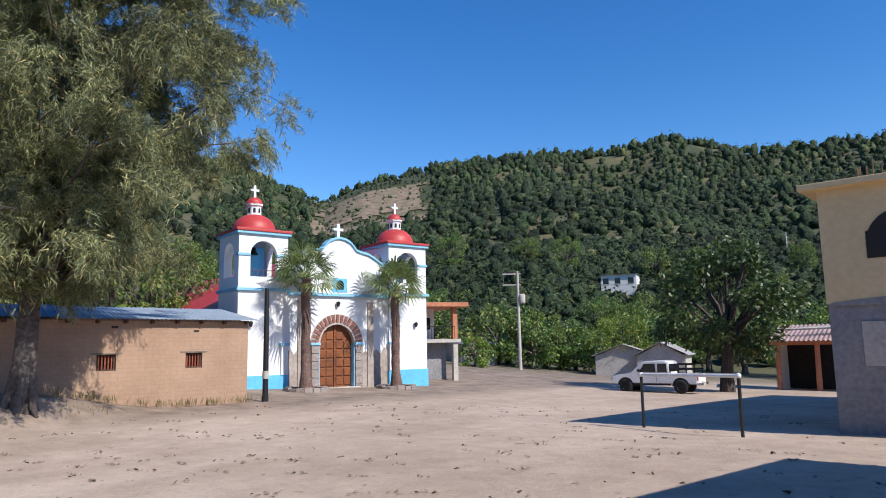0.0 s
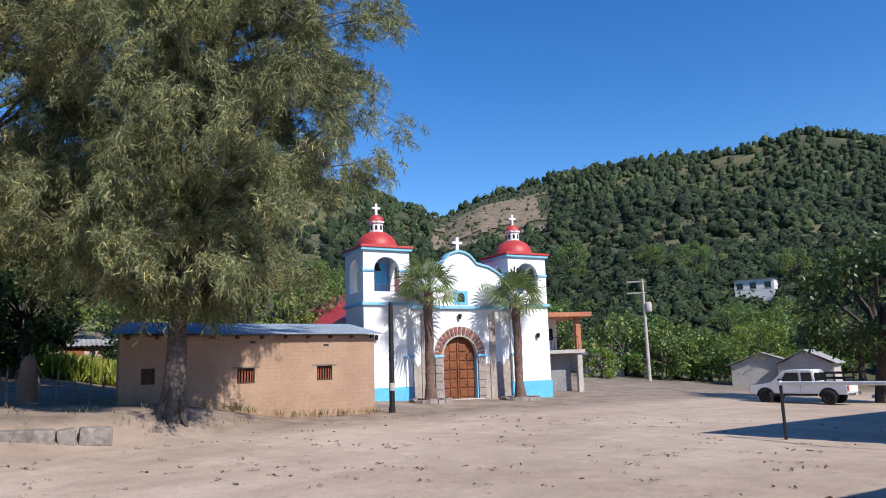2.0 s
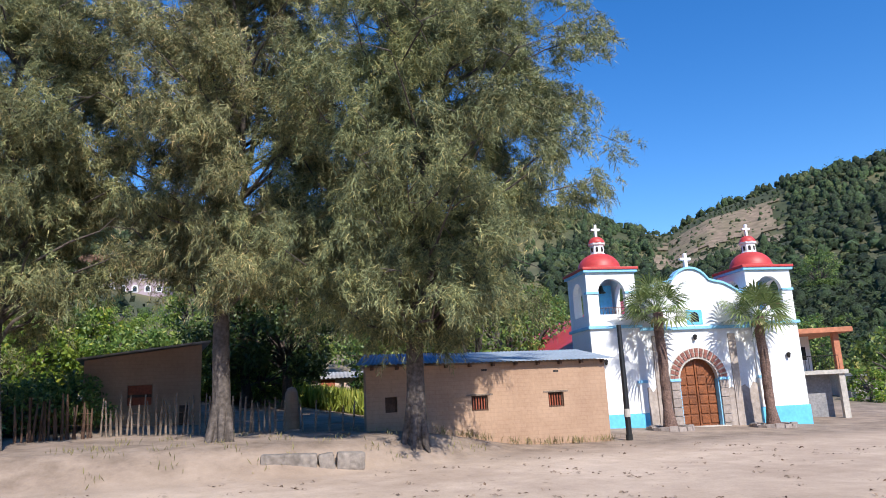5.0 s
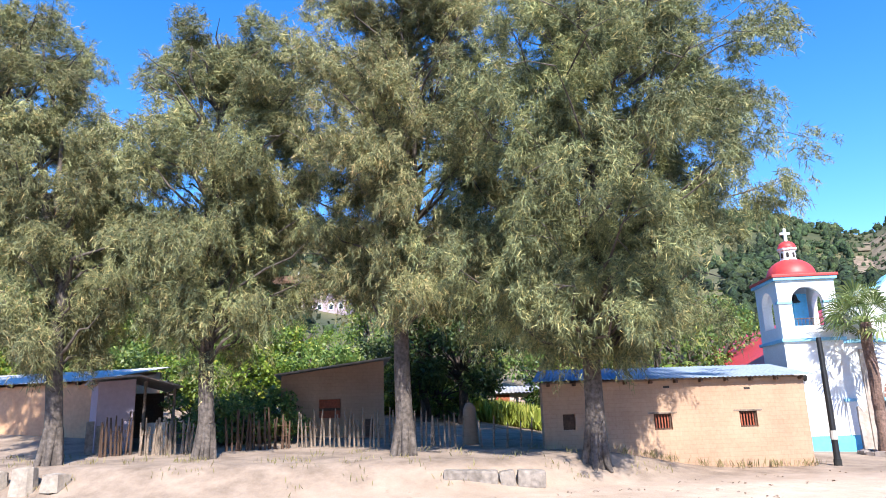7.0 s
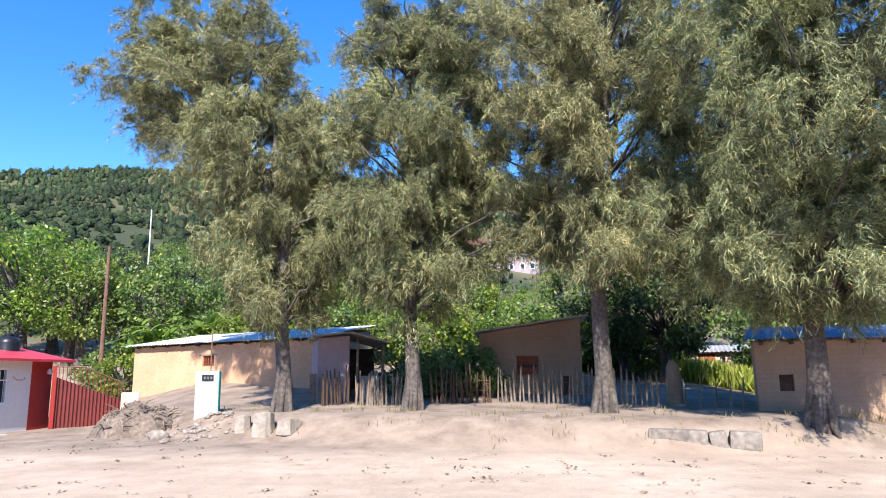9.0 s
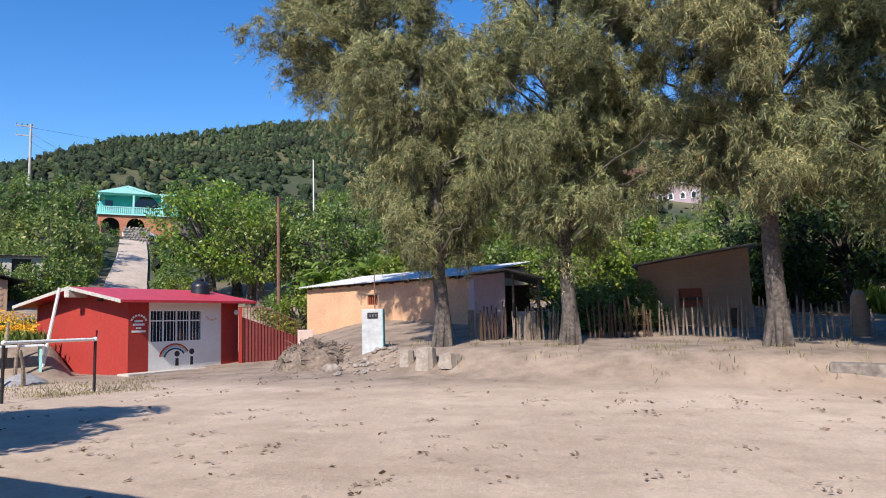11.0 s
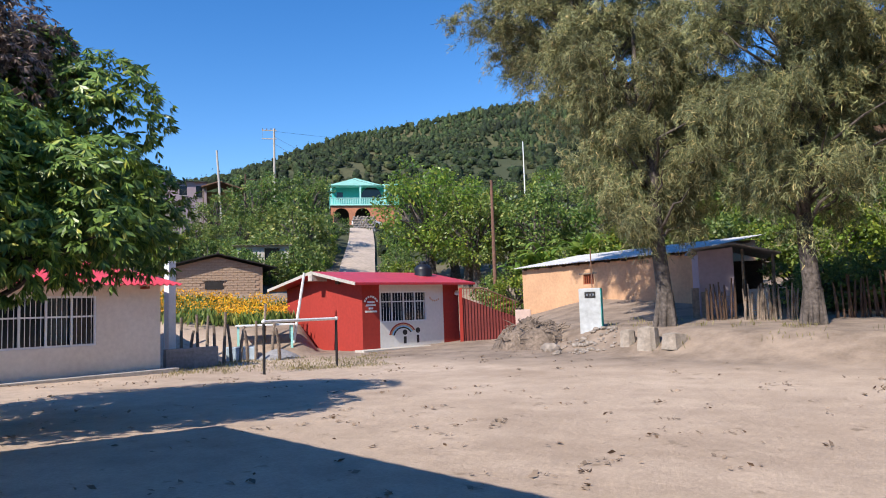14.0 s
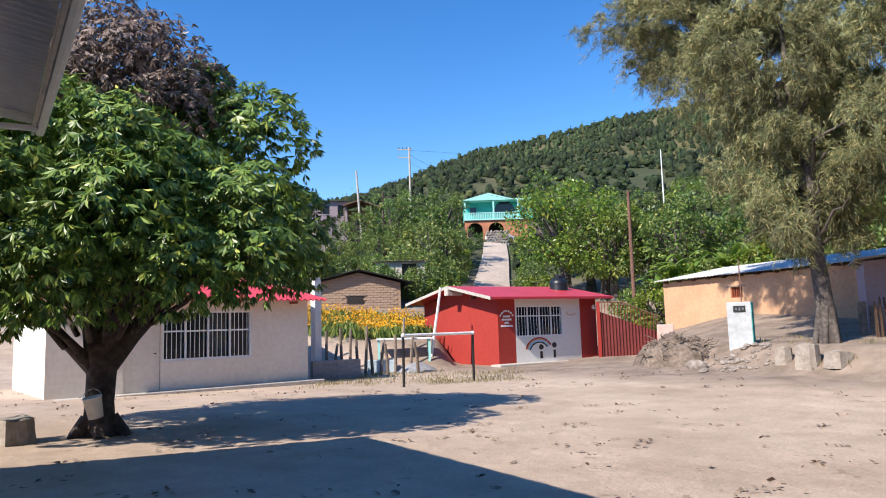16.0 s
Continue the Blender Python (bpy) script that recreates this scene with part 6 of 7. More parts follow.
# ---- houses round the edge ----
def balcony_house():
    h = thing("balcony_house", face(37.6, 41.0, 20), "unfinished two-storey house with an orange slab roof and open balcony", "house")
    part("lower_wall", boxm(-3.0, 1.15, 0.3, 5.0, -1.0, 2.1), "concrete", h, "bare grey lower storey")
    part("balcony_slab", boxm(-3.0, 1.75, -0.6, 5.0, 2.1, 2.3), "concrete_light", h)
    part("upper_wall", boxm(-3.0, 0.9, 1.6, 5.0, 2.3, 4.15), "wall_white", h, "white upper storey")
    part("roof_slab", boxm(-3.3, 2.15, -0.9, 5.2, 4.15, 4.4, 0.02), "terracotta", h, "orange-edged roof slab")
    for x in (1.45,):
        part("column", boxm(x - 0.14, x + 0.14, -0.5, -0.2, 2.3, 4.15), "terracotta", h, "orange column")
        part("column", boxm(x - 0.14, x + 0.14, -0.5, -0.2, -1.0, 2.1), "concrete_light", h)
    for x, w in ((-0.6, 0.4), (0.3, 0.35)):
        win = part("window", boxm(x, x + w, 1.57, 1.61, 2.9, 3.6), "glass_dark", h)
        part("sill", boxm(x - 0.05, x + w + 0.05, 1.53, 1.6, 2.84, 2.895), "white_paint", win)
    for k in range(16):
        part("baluster", tube(bmesh.new(), [(-1.0 + k * 0.16, -0.5, 2.3), (-1.0 + k * 0.16, -0.5, 3.0)], 0.012, 5), "iron_dark", h)
    part("handrail", tube(bmesh.new(), [(-1.2, -0.5, 3.02), (1.4, -0.5, 3.02)], 0.022, 6), "iron_dark", h)


balcony_house()


def small_house(az, d, w, dep, h, turn, wall, roof, label, z=None, rise=0.5, windows=(), door=None, mono=True, over=0.3, foot=-1.5):
    """A plain village house, seen from afar: walls, roof, windows with panes and sills."""
    t = thing("village_house", face(az, d, turn, z), label, "house")
    holes = [(x, x + ww, zz, zz + hh) for x, zz, ww, hh in windows]
    part("wall_front", wall_with_holes(bmesh.new(), -w / 2, w / 2, foot, h, 0, 0.2, holes), wall, t)
    part("wall_back", boxm(-w / 2, w / 2, dep - 0.2, dep, foot, h + (rise if mono else 0)), wall, t)
    for x0 in (-w / 2, w / 2 - 0.2):
        out = [(0.2, foot), (dep - 0.2, foot), (dep - 0.2, h + rise - 0.02), (0.2, h)] if mono else [(0.2, foot), (dep - 0.2, foot), (dep - 0.2, h), (dep / 2, h + rise), (0.2, h)]
        s = slab_from(bmesh.new(), out, 0, 0.2)
        bmesh.ops.transform(s, matrix=Matrix.Translation((x0 + 0.2, 0, 0)) @ Matrix.Rotation(math.pi / 2, 4, "Z"), verts=s.verts)
        part("wall_side", s, wall, t)
    if mono:
        part("roof", corrugated("roof", -w / 2 - over, w / 2 + over, -over, h + 0.03, dep + over, h + rise + 0.08, roof, 0.25, 0.025), None, t)
    else:
        for ya, yb in ((-over, dep / 2), (dep + over, dep / 2)):
            part("roof", corrugated("roof", -w / 2 - over, w / 2 + over, ya, h - 0.05, yb, h + rise + 0.05, roof, 0.25, 0.025), None, t)
    for x, zz, ww, hh in windows:
        win = part("window", boxm(x, x + ww, 0.12, 0.15, zz, zz + hh), "glass_dark", t)
        part("sill", boxm(x - 0.06, x + ww + 0.06, -0.05, 0.11, zz - 0.07, zz - 0.003), "concrete_light", win)
    if door:
        part("door", boxm(door, door + 0.85, -0.03, 0.0, -0.1, 1.9), "wood_red", t)
    return t


small_house(33.6, 62, 3.4, 4, 1.7, 25, "concrete_light", "tin_grey", "low pale block hut with a tin roof behind bushes", windows=((0.2, 0.6, 0.6, 0.5),))
small_house(22.3, 112, 5.4, 5, 2.3, -8, "wall_white", "concrete_light", "small whitish flat-roofed house high on the slope", 9.75, rise=0.05, windows=((-2.4, 0.9, 0.9, 0.9), (-0.6, 0.9, 0.9, 0.9), (1.4, 0.9, 0.9, 0.9)))
small_house(72.9, 43.5, 4.4, 4, 1.95, 0, "pink_render", "tin_grey", "pale pink house with a red door behind the maize", 1.0, windows=((0.6, 0.9, 0.8, 0.8),), door=-1.15)
small_house(19.9, 60, 4.6, 4.4, 1.6, 86, "concrete_light", "tin_grey", "cream gabled shed with faded lettering", -1.0, 0.8, (), None, False)
small_house(17.4, 58, 3.2, 3.6, 1.7, 82, "concrete_light", "tin_grey", "white gabled shed with a tin roof", -1.1, 0.9, (), None, False)
small_house(144.6, 80, 6.0, 5, 2.3, 6, "lilac", "tin_grey", "mauve house half hidden on the slope", 13.7, windows=((-2.2, 0.8, 0.8, 1.0), (0.2, 0.8, 0.8, 1.0), (1.9, 0.6, 0.7, 1.3)), foot=-5.5)
small_house(138.3, 49, 3.4, 3.5, 1.5, 0, "concrete_light", "concrete_light", "roofless pale wall with a green gate", 4.55, 0.1, ((-1.3, 0.4, 0.45, 0.9), (0.1, 0.1, 1.0, 1.25)))


def brick_house():
    t = thing("brick_house", face(145.2, 41.5, 2, 1.9), "tan adobe-brick house with a low gabled roof above the flower bed", "house")
    w, h = 5.0, 2.25
    gable = [(0, -1.0), (w, -1.0), (w, h), (w * 0.5, h + 0.62), (0, h)]
    part("wall_core", slab_from(bmesh.new(), [(x, z) for x, z in gable], 0.03, 0.3), "adobe", t, "tan earthen mortar")
    part("wall_side", boxm(w - 0.3, w, 0.301, 5, -1.0, h), "adobe", t)
    part("wall_side", boxm(0, 0.3, 0.301, 5, -1.0, h), "adobe", t)
    rng = random.Random(3)
    bl, bh = 0.40, 0.145
    proto = boxm(0, bl - 0.02, 0, 0.06, 0, bh - 0.02)
    me = bpy.data.meshes.new("brick")
    proto.to_mesh(me)
    proto.free()
    me.materials.append(M["adobe_brick"])
    for row in range(20):
        z = -0.2 + row * bh
        for col in range(13):
            x = col * bl - (bl / 2 if row % 2 else 0)
            cx, top = x + bl / 2, z + bh
            if x < 0 or x + bl > w or top > h + 0.62 * (1 - abs(cx - w / 2) / (w / 2)) - 0.05 or (1.75 < cx < 2.95 and 1.0 < z + bh / 2 < 1.55):
                continue
            b = part("brick", me, None, t)
            b.location = (x, rng.uniform(-0.006, 0.006), z)
    # a near-black sheet on the wall stands in for the shaded room
    win = part("window", boxm(1.85, 2.85, 0.0, 0.028, 1.05, 1.5), "interior_shade", t, "small window with its interior shade painted near-black")
    part("lintel", boxm(1.7, 3.0, -0.02, 0.026, 1.5, 1.57), "wood_old", win)
    for xa, xb in ((-0.45, w / 2), (w + 0.75, w / 2)):
        r = bmesh.new()
        za = h + 0.12 - (0.11 if xa < 0 else 0.18)
        slab_from(r, [(xa, za), (xb, h + 0.74), (xb, h + 0.80), (xa, za + 0.06)], -0.4, 5.4)
        part("roof", r, "iron_dark", t, "dark low-pitched roof")


brick_house()


def turquoise_house():
    t = thing("turquoise_house", face(130.3, 100, 4, 14.25), "turquoise two-storey house with a white-posted balcony over brick arches", "house")
    for k, cx in enumerate((-3.0, 0.0)):
        part("arch_wall", arched_wall(bmesh.new(), cx - 1.5, cx + 1.5, -3.0, 2.15, 0, 0.3, cx, 1.1, -3.0, 0.7, 12), "terracotta", t, "brick-red arcade")
    part("arch_wall", boxm(1.5, 4.6, 0, 0.3, -3.0, 2.15), "terracotta", t)
    # near-black sheet in place of the shade deep in the arcade
    part("arcade_back", boxm(-4.5, 4.6, 2.6, 2.8, -3.0, 2.15), "interior_shade", t)
    part("floor", boxm(-4.6, 4.7, -0.25, 6, 2.15, 2.35), "turquoise_pale", t)
    part("wall_back", boxm(-4.5, 4.6, 1.6, 6.0, 2.35, 5.0), "turquoise", t, "turquoise painted wall")
    for x in (-4.4, -0.3, 3.2):
        part("post", boxm(x - 0.11, x + 0.11, -0.2, 0.02, 2.35, 5.0), "turquoise_pale", t)
    for k in range(30):
        part("baluster", boxm(-4.3 + k * 0.25, -4.16 + k * 0.25, -0.16, -0.08, 2.4, 3.15), "turquoise_pale", t)
    part("handrail", boxm(-4.5, 3.3, -0.2, -0.04, 3.15, 3.25), "turquoise_pale", t)
    part("window", slab_from(bmesh.new(), arch_outline(1.4, 1.5, 3.3, 3.6, 12), 1.57, 1.595), "glass_dark", t)
    part("window", boxm(-3.6, -2.7, 1.57, 1.598, 3.2, 4.3), "glass_dark", t)
    part("gable", slab_from(bmesh.new(), [(-4.9, 5.0), (2.9, 5.0), (-1.0, 6.05)], -0.35, 6.0), "turquoise_pale", t, "pale turquoise gabled roof")
    part("roof_slab", boxm(2.9, 5.6, -0.2, 6.0, 5.0, 5.22), "turquoise_pale", t)
    part("side_wall", boxm(3.4, 5.3, 0.5, 1.6, 2.35, 5.0), "turquoise", t)
    part("window", boxm(4.0, 4.8, 0.46, 0.498, 3.2, 4.3), "glass_dark", t)


turquoise_house()


def purple_house():
    t = thing("mauve_house", face(88.6, 105, -14, G(*spot(88.6, 105)) - 0.4), "long mauve house with white-framed arched windows on the slope", "house")
    w = 9.4
    part("wall_front", slab_from(bmesh.new(), [(-w / 2, -2), (w / 2, -2), (w / 2, 2.0), (1.2, 2.75), (-w / 2, 1.55)], 0, 5), "lilac", t, "mauve painted wall")
    for k, x in enumerate((-3.9, -2.4, -0.9, 0.6, 2.3, 3.8)):
        fr = part("window", slab_from(bmesh.new(), arch_outline(x, 0.42, 0.35, 1.0, 10), -0.05, -0.01), "white_paint", t)
        part("pane", slab_from(bmesh.new(), arch_outline(x, 0.27, 0.45, 0.95, 10), -0.07, -0.052), "glass_dark", fr)
    part("roof", slab_from(bmesh.new(), [(-w / 2 - 0.3, 1.55), (1.2, 2.8), (w / 2 + 0.3, 2.0), (w / 2 + 0.3, 2.12), (1.2, 2.95), (-w / 2 - 0.3, 1.67)], -0.3, 5.2), "tin_grey", t)
    part("annex", boxm(-6.1, -w / 2 - 0.01, 0.5, 4, -2, 0.9), "wall_white", t)
    part("annex_door", boxm(-5.6, -5.0, 0.47, 0.499, -0.4, 0.7), "glass_dark", t)
    p = thing("hill_shelter", face(90.3, 112, -8, G(*spot(90.3, 112)) + 1.0), "open thatched shelter with a rusty roof above the mauve house", "shelter")
    part("roof", slab_from(bmesh.new(), [(-4.5, 2.0), (4.0, 2.3), (2.6, 3.4), (-3.0, 3.2)], -1, 4), "rust", p)
    for k in range(5):
        part("post", tube(bmesh.new(), [(-3.8 + 1.8 * k, -0.8, -2.0), (-3.8 + 1.8 * k, -0.8, 2.1)], 0.1, 6), "wood_old", p)


purple_house()


def market_shed():
    s = thing("market_shed", face(11.6, 47.0, -8), "long open shed with rough posts and a rusty pale tin roof", "shed")
    part("roof", corrugated("roof", -0.2, 9.0, -0.6, 2.85, 6.0, 3.9, "tin_rust", 0.25, 0.03), None, s, "rust-streaked tin roof")
    for k in range(5):
        x = 0.3 + 2.1 * k
        part("post", tube(bmesh.new(), [(x, 0, -0.5), (x + 0.05, 0, 2.85)], [0.16, 0.14], 8), "terracotta", s)
    part("beam", boxm(-0.2, 9.0, -0.12, 0.12, 2.62, 2.84), "terracotta", s, "dull brick-red beam")
    # near-black colour puts the shade of the shed's interior into its back wall
    part("back_wall", boxm(0.1, 9.0, 5.4, 5.6, -0.5, 3.6), "interior_shade", s, "back wall painted near-black for the shed's interior shade")
    part("end_wall", boxm(0.0, 0.2, 1.3, 5.4, -0.5, 3.0), "wall_white", s, "grubby white end wall")
    for k in range(7):
        b = tube(bmesh.new(), [(0.6 + 0.5 * k, 1.0 + 0.2 * k, 3.55 + 0.03 * k), (3.6 + 0.5 * k, 1.3 + 0.2 * k, 3.62 + 0.03 * k)], 0.07, 6)
        part("stacked_timber", b, "concrete_light", s)


market_shed()


# ---- red gate, tank, garden corner ----
def red_gate():
    g = thing("red_gate", pose(-25.0, -16.05, 0, 0, 0, 133.0), "red sheet-metal gate and barred fence stepping down", "gate")
    part("sheet", slab_from(bmesh.new(), [(0, -0.2), (2.35, -0.2), (2.35, 1.0), (0, 1.9)], 0.05, 0.08), "gate_red", g, "red-painted sheet")
    for k in range(18):
        x = 0.08 + k * 0.13
        part("bar", tube(bmesh.new(), [(x, 0, -0.1), (x, 0, 2.25 - 0.42 * max(0, x - 0.9))], 0.014, 5), "gate_red", g)
    part("top_rail", tube(bmesh.new(), [(0, 0, 2.27), (0.9, 0, 2.27), (2.4, 0, 1.62)], 0.025, 6), "rust", g)
    part("gate_post", boxm(-0.12, 0.0, -0.06, 0.06, -0.3, 2.3), "wall_red", g)
    b = thing("rendered_block", at_ground(*spot(118.3, 28.0), 118), "peach-rendered low block wall beside the gate", "wall")
    part("block", boxm(-0.1, 0.5, 0, 1.2, -0.4, 1.05, 0.03), "pink_render", b)


red_gate()


def water_tank():
    t = thing("water_tank", pose(*spot(125.75, 31.2), 2.78) @ Matrix.Scale(0.8, 4), "black plastic water tank with a domed lid behind the red roof", "water tank")
    part("tank", lathe(bmesh.new(), [(0, 0), (0.47, 0), (0.49, 0.05), (0.47, 0.1), (0.49, 0.25), (0.47, 0.3), (0.49, 0.5), (0.46, 0.62), (0.33, 0.76), (0.18, 0.82), (0.18, 0.88), (0, 0.9)], 28), "tank_black", t, "", True)
    part("lid", lathe(bmesh.new(), [(0.2, 0.86), (0.2, 0.93), (0.1, 0.97), (0, 0.98)], 16), "tank_black", t)
    part("label", boxm(-0.16, 0.1, -0.5, -0.47, 0.1, 0.24), "white_paint", t, "white label patch")
    part("stand", boxm(-0.5, 0.5, -0.5, 0.5, -0.35, 0.0), "concrete", t, "concrete block stand")


water_tank()


def garden_corner():
    w = thing("garden_wall", pose(-13.0, -18.9, G(-13, -19), 0, 0, 171), "low grey concrete wall at the garden edge", "wall")
    part("wall", boxm(0, 1.7, 0, 0.2, -0.3, 0.62, 0.015), "concrete", w)
    c = thing("white_post", pose(*spot(145.2, 24.3), G(*spot(145.2, 24.3))), "slim white concrete post behind the schoolroom", "post")
    part("shaft", boxm(-0.13, 0.13, -0.13, 0.13, -0.3, 3.35, 0.02), "white_paint", c)
    part("rod", tube(bmesh.new(), [(0, 0, 3.3), (0.02, 0, 4.15)], 0.015, 5), "rust", c)
    tub = thing("washing_trough", at_ground(*spot(140.1, 26.2), 142), "pale blue concrete washing trough", "trough")
    part("basin", boxm(-0.5, 0.5, -0.3, 0.4, -0.1, 0.42, 0.03), "trough_blue", tub)
    part("hollow", boxm(-0.42, 0.42, -0.2, 0.3, 0.42, 0.426), "concrete", tub)
    tb = thing("garden_table", at_ground(*spot(138.4, 27.3), 140), "weathered white plank table in the garden", "table")
    part("top", boxm(-1.0, 1.1, -0.4, 0.5, 0.72, 0.78, 0.01), "white_paint", tb)
    for x in (-0.9, 1.0):
        for y in (-0.3, 0.4):
            part("leg", boxm(x - 0.04, x + 0.04, y - 0.04, y + 0.04, -0.2, 0.72), "turquoise_pale", tb)
    heap = thing("gravel_heap", at_ground(*spot(137.3, 26.0), 30), "small heap of grey gravel", "gravel heap")
    part("mass", lathe(bmesh.new(), [(0.95, -0.1), (0.6, 0.12), (0.3, 0.26), (0.1, 0.32), (0, 0.33)], 18), "concrete", heap)
    rng = random.Random(8)
    for k in range(13):
        az = 137.2 + 0.6 * k
        d = 25.5 + rng.uniform(-1, 2.0)
        x, y = spot(az, d)
        p = thing("fence_post", pose(x, y, G(x, y)), "crooked weathered fence post in the garden", "post", "garden fence posts")
        lean = rng.uniform(-0.3, 0.3)
        part("stake", tube(bmesh.new(), [(0, 0, -0.2), (lean * 0.5, lean * 0.3, 0.6), (lean, lean * 0.4, 1.2 + rng.uniform(-0.2, 0.5))], [0.06, 0.055, 0.045], 7), "wood_old", p)
    x, y = spot(136.2, 27.4)
    p = thing("fence_post", pose(x, y, G(x, y)), "tall leaning white stake by the red schoolroom", "post", "garden fence posts")
    part("stake", tube(bmesh.new(), [(0, 0, -0.2), (-0.35, 0.3, 2.6)], [0.06, 0.05], 7), "white_paint", p)


garden_corner()


def bucket():
    b = thing("plastic_bucket", pose(-3.98, -11.33, G(-3.98, -11.33) + 0.3, 0, 12, 0) @ Matrix.Scale(0.82, 4), "white plastic bucket hung on the mango trunk", "bucket")
    part("pail", lathe(bmesh.new(), [(0, 0.0), (0.125, 0.0), (0.155, 0.36), (0.165, 0.36), (0.165, 0.38), (0.145, 0.38), (0.115, 0.02), (0, 0.02)], 24), "white_paint", b, "", True)
    part("handle", tube(bmesh.new(), [(0.16 * math.cos(a), 0.02, 0.36 + 0.16 * math.sin(a)) for a in (math.pi * k / 8 for k in range(9))], 0.006, 5), "chrome", b)
    stump(-2.93, -11.75, 0.34, 0.34, 9, "low sawn stump used as a seat under the tree")
    stump(-2.5, -12.4, 0.3, 0.28, 10, "low sawn stump used as a seat under the tree")


bucket()


# ---- road up the hill ----
def hill_road():
    n = 40
    v, f = [], []
    for k in range(n + 1):
        d = 44 + 50 * k / n
        az = 130.95 + 0.1 * math.sin(k * 0.16) - 0.5 * k / n
        for s in (-1, -0.4, 0.4, 1):
            x, y = spot(az, d)
            a = radians(az)
            half = 1.5
            x, y = x + math.cos(a) * s * half, y + math.sin(a) * s * half
            v.append((x, y, G(x, y) + 0.3 + 0.05 * (abs(s) < 0.5)))
    for k in range(n):
        f += [(4 * k + j, 4 * k + j + 1, 4 * k + 5 + j, 4 * k + 4 + j) for j in range(3)]
    me = mesh_from("hill_road", v, f, "road_earth")
    tagged(new("hill_road", me), "pale earth track climbing to the turquoise house", "road", kind="structure")


M["road_earth"] = surface("road_earth", (0.50, 0.405, 0.33), 0.97, 0.1, 3, 0.4, 0.4)
hill_road()
c = thing("parked_car", face(130.0, 97.6, 30, G(*spot(130.0, 97.6))), "white car parked before the brick arches", "car")
part("body", slab_from(bmesh.new(), [(-1.9, 0.3), (1.9, 0.3), (2.0, 0.75), (1.2, 0.9), (0.6, 1.4), (-1.0, 1.42), (-1.6, 0.95), (-1.95, 0.9)], -0.8, 0.8), "white_paint", c)
part("side_window", slab_from(bmesh.new(), [(-1.3, 0.95), (1.0, 0.95), (0.5, 1.32), (-0.9, 1.34)], -0.82, -0.803), "glass_dark", c)
for wx in (-1.2, 1.2):
    wheel = lathe(bmesh.new(), [(0, -0.1), (0.32, -0.1), (0.32, 0.1), (0, 0.1)], 16)
    bmesh.ops.transform(wheel, matrix=Matrix.Translation((wx, -0.72, 0.32)) @ Matrix.Rotation(math.pi / 2, 4, "X"), verts=wheel.verts)
    part("wheel", wheel, "rubber", c)



def retaining_wall():
    w = thing("retaining_wall", face(130.2, 94.6, 0, G(*spot(130.2, 94.6))), "rough grey fieldstone retaining wall at the head of the track", "wall")
    part("core", boxm(-1.55, 1.45, 0.04, 0.5, -0.8, 1.85), "concrete", w, "grey mortar")
    g = random.Random(14)
    for row in range(6):
        for col in range(7):
            x = -1.5 + col * 0.43 + (0.2 if row % 2 else 0) - 0.1
            ob = part("stone", ROCKS[(row * 3 + col) % 5], None, w)
            ob.matrix_local = pose(x + 0.1, 0.05, 0.1 + row * 0.34, g.uniform(-20, 20), g.uniform(0, 360), 0) @ Matrix.Scale(g.uniform(0.95, 1.2), 4)


retaining_wall()


def hill_porch():
    p = thing("hill_porch", face(141.2, 80, 0, 14.2), "lean-to porch of poles under a rusty roof on the slope", "shelter")
    part("roof", slab_from(bmesh.new(), [(-2.3, 1.15), (-0.4, 1.75), (2.4, 0.85), (2.4, 0.95), (-0.4, 1.87), (-2.3, 1.27)], -0.6, 3.0), "rust", p, "rusty sloping roof sheets")
    for x in (-2.1, -0.4, 0.9, 2.2):
        part("post", tube(bmesh.new(), [(x, -0.3, -5.2), (x, -0.3, 1.3 if x < 1 else 0.95)], 0.08, 6), "wood_old", p)
    part("wall", boxm(-2.2, 1.2, 2.4, 2.6, -5.2, 1.1), "adobe", p)
    q = thing("leaning_pole", Matrix.Identity(4), "tall leaning whitewashed pole on the slope", "pole")
    part("shaft", tube(bmesh.new(), [(*spot(141.25, 79), 9.0), (*spot(141.7, 79), 19.3)], [0.17, 0.1], 8), "concrete_light", q)
    f = thing("wire_frame", face(138.4, 80, 0, 14.0), "dark pole frame with wires beside the utility pole", "frame")
    for x, h in ((-1.6, 3.0), (0.1, 2.7), (1.7, 3.1)):
        part("post", tube(bmesh.new(), [(x, 0, -5.5), (x, 0, h)], 0.09, 6), "wood_dark", f)
    for z in (1.2, 2.3):
        part("rail", tube(bmesh.new(), [(-1.9, 0, z + 0.1), (1.9, 0, z)], 0.035, 5), "wood_dark", f)


hill_porch()

# ---- green round the square ----
PROTOS = [
    broadleaf(101, 6.0, 2.6, "leaf_mid", 3200, 0.25, 0.55, 42),
    broadleaf(102, 7.5, 3.0, "leaf_mid", 3800, 0.27, 0.5, 46),
    broadleaf(103, 6.5, 3.0, "leaf_bright", 5200, 0.19, 0.55, 48),
    broadleaf(104, 3.0, 2.0, "leaf_mid", 2200, 0.22, 0.55, 30, low=0.08),
    broadleaf(105, 2.6, 1.8, "leaf_bright", 2200, 0.20, 0.6, 28, low=0.05),
    broadleaf(106, 6.0, 2.6, "leaf_dry", 3000, 0.24, 0.5, 40),
    broadleaf(107, 7.4, 3.3, "leaf_dark", 9000, 0.27, 0.55, 66, "bark_dark", 0.27),
]
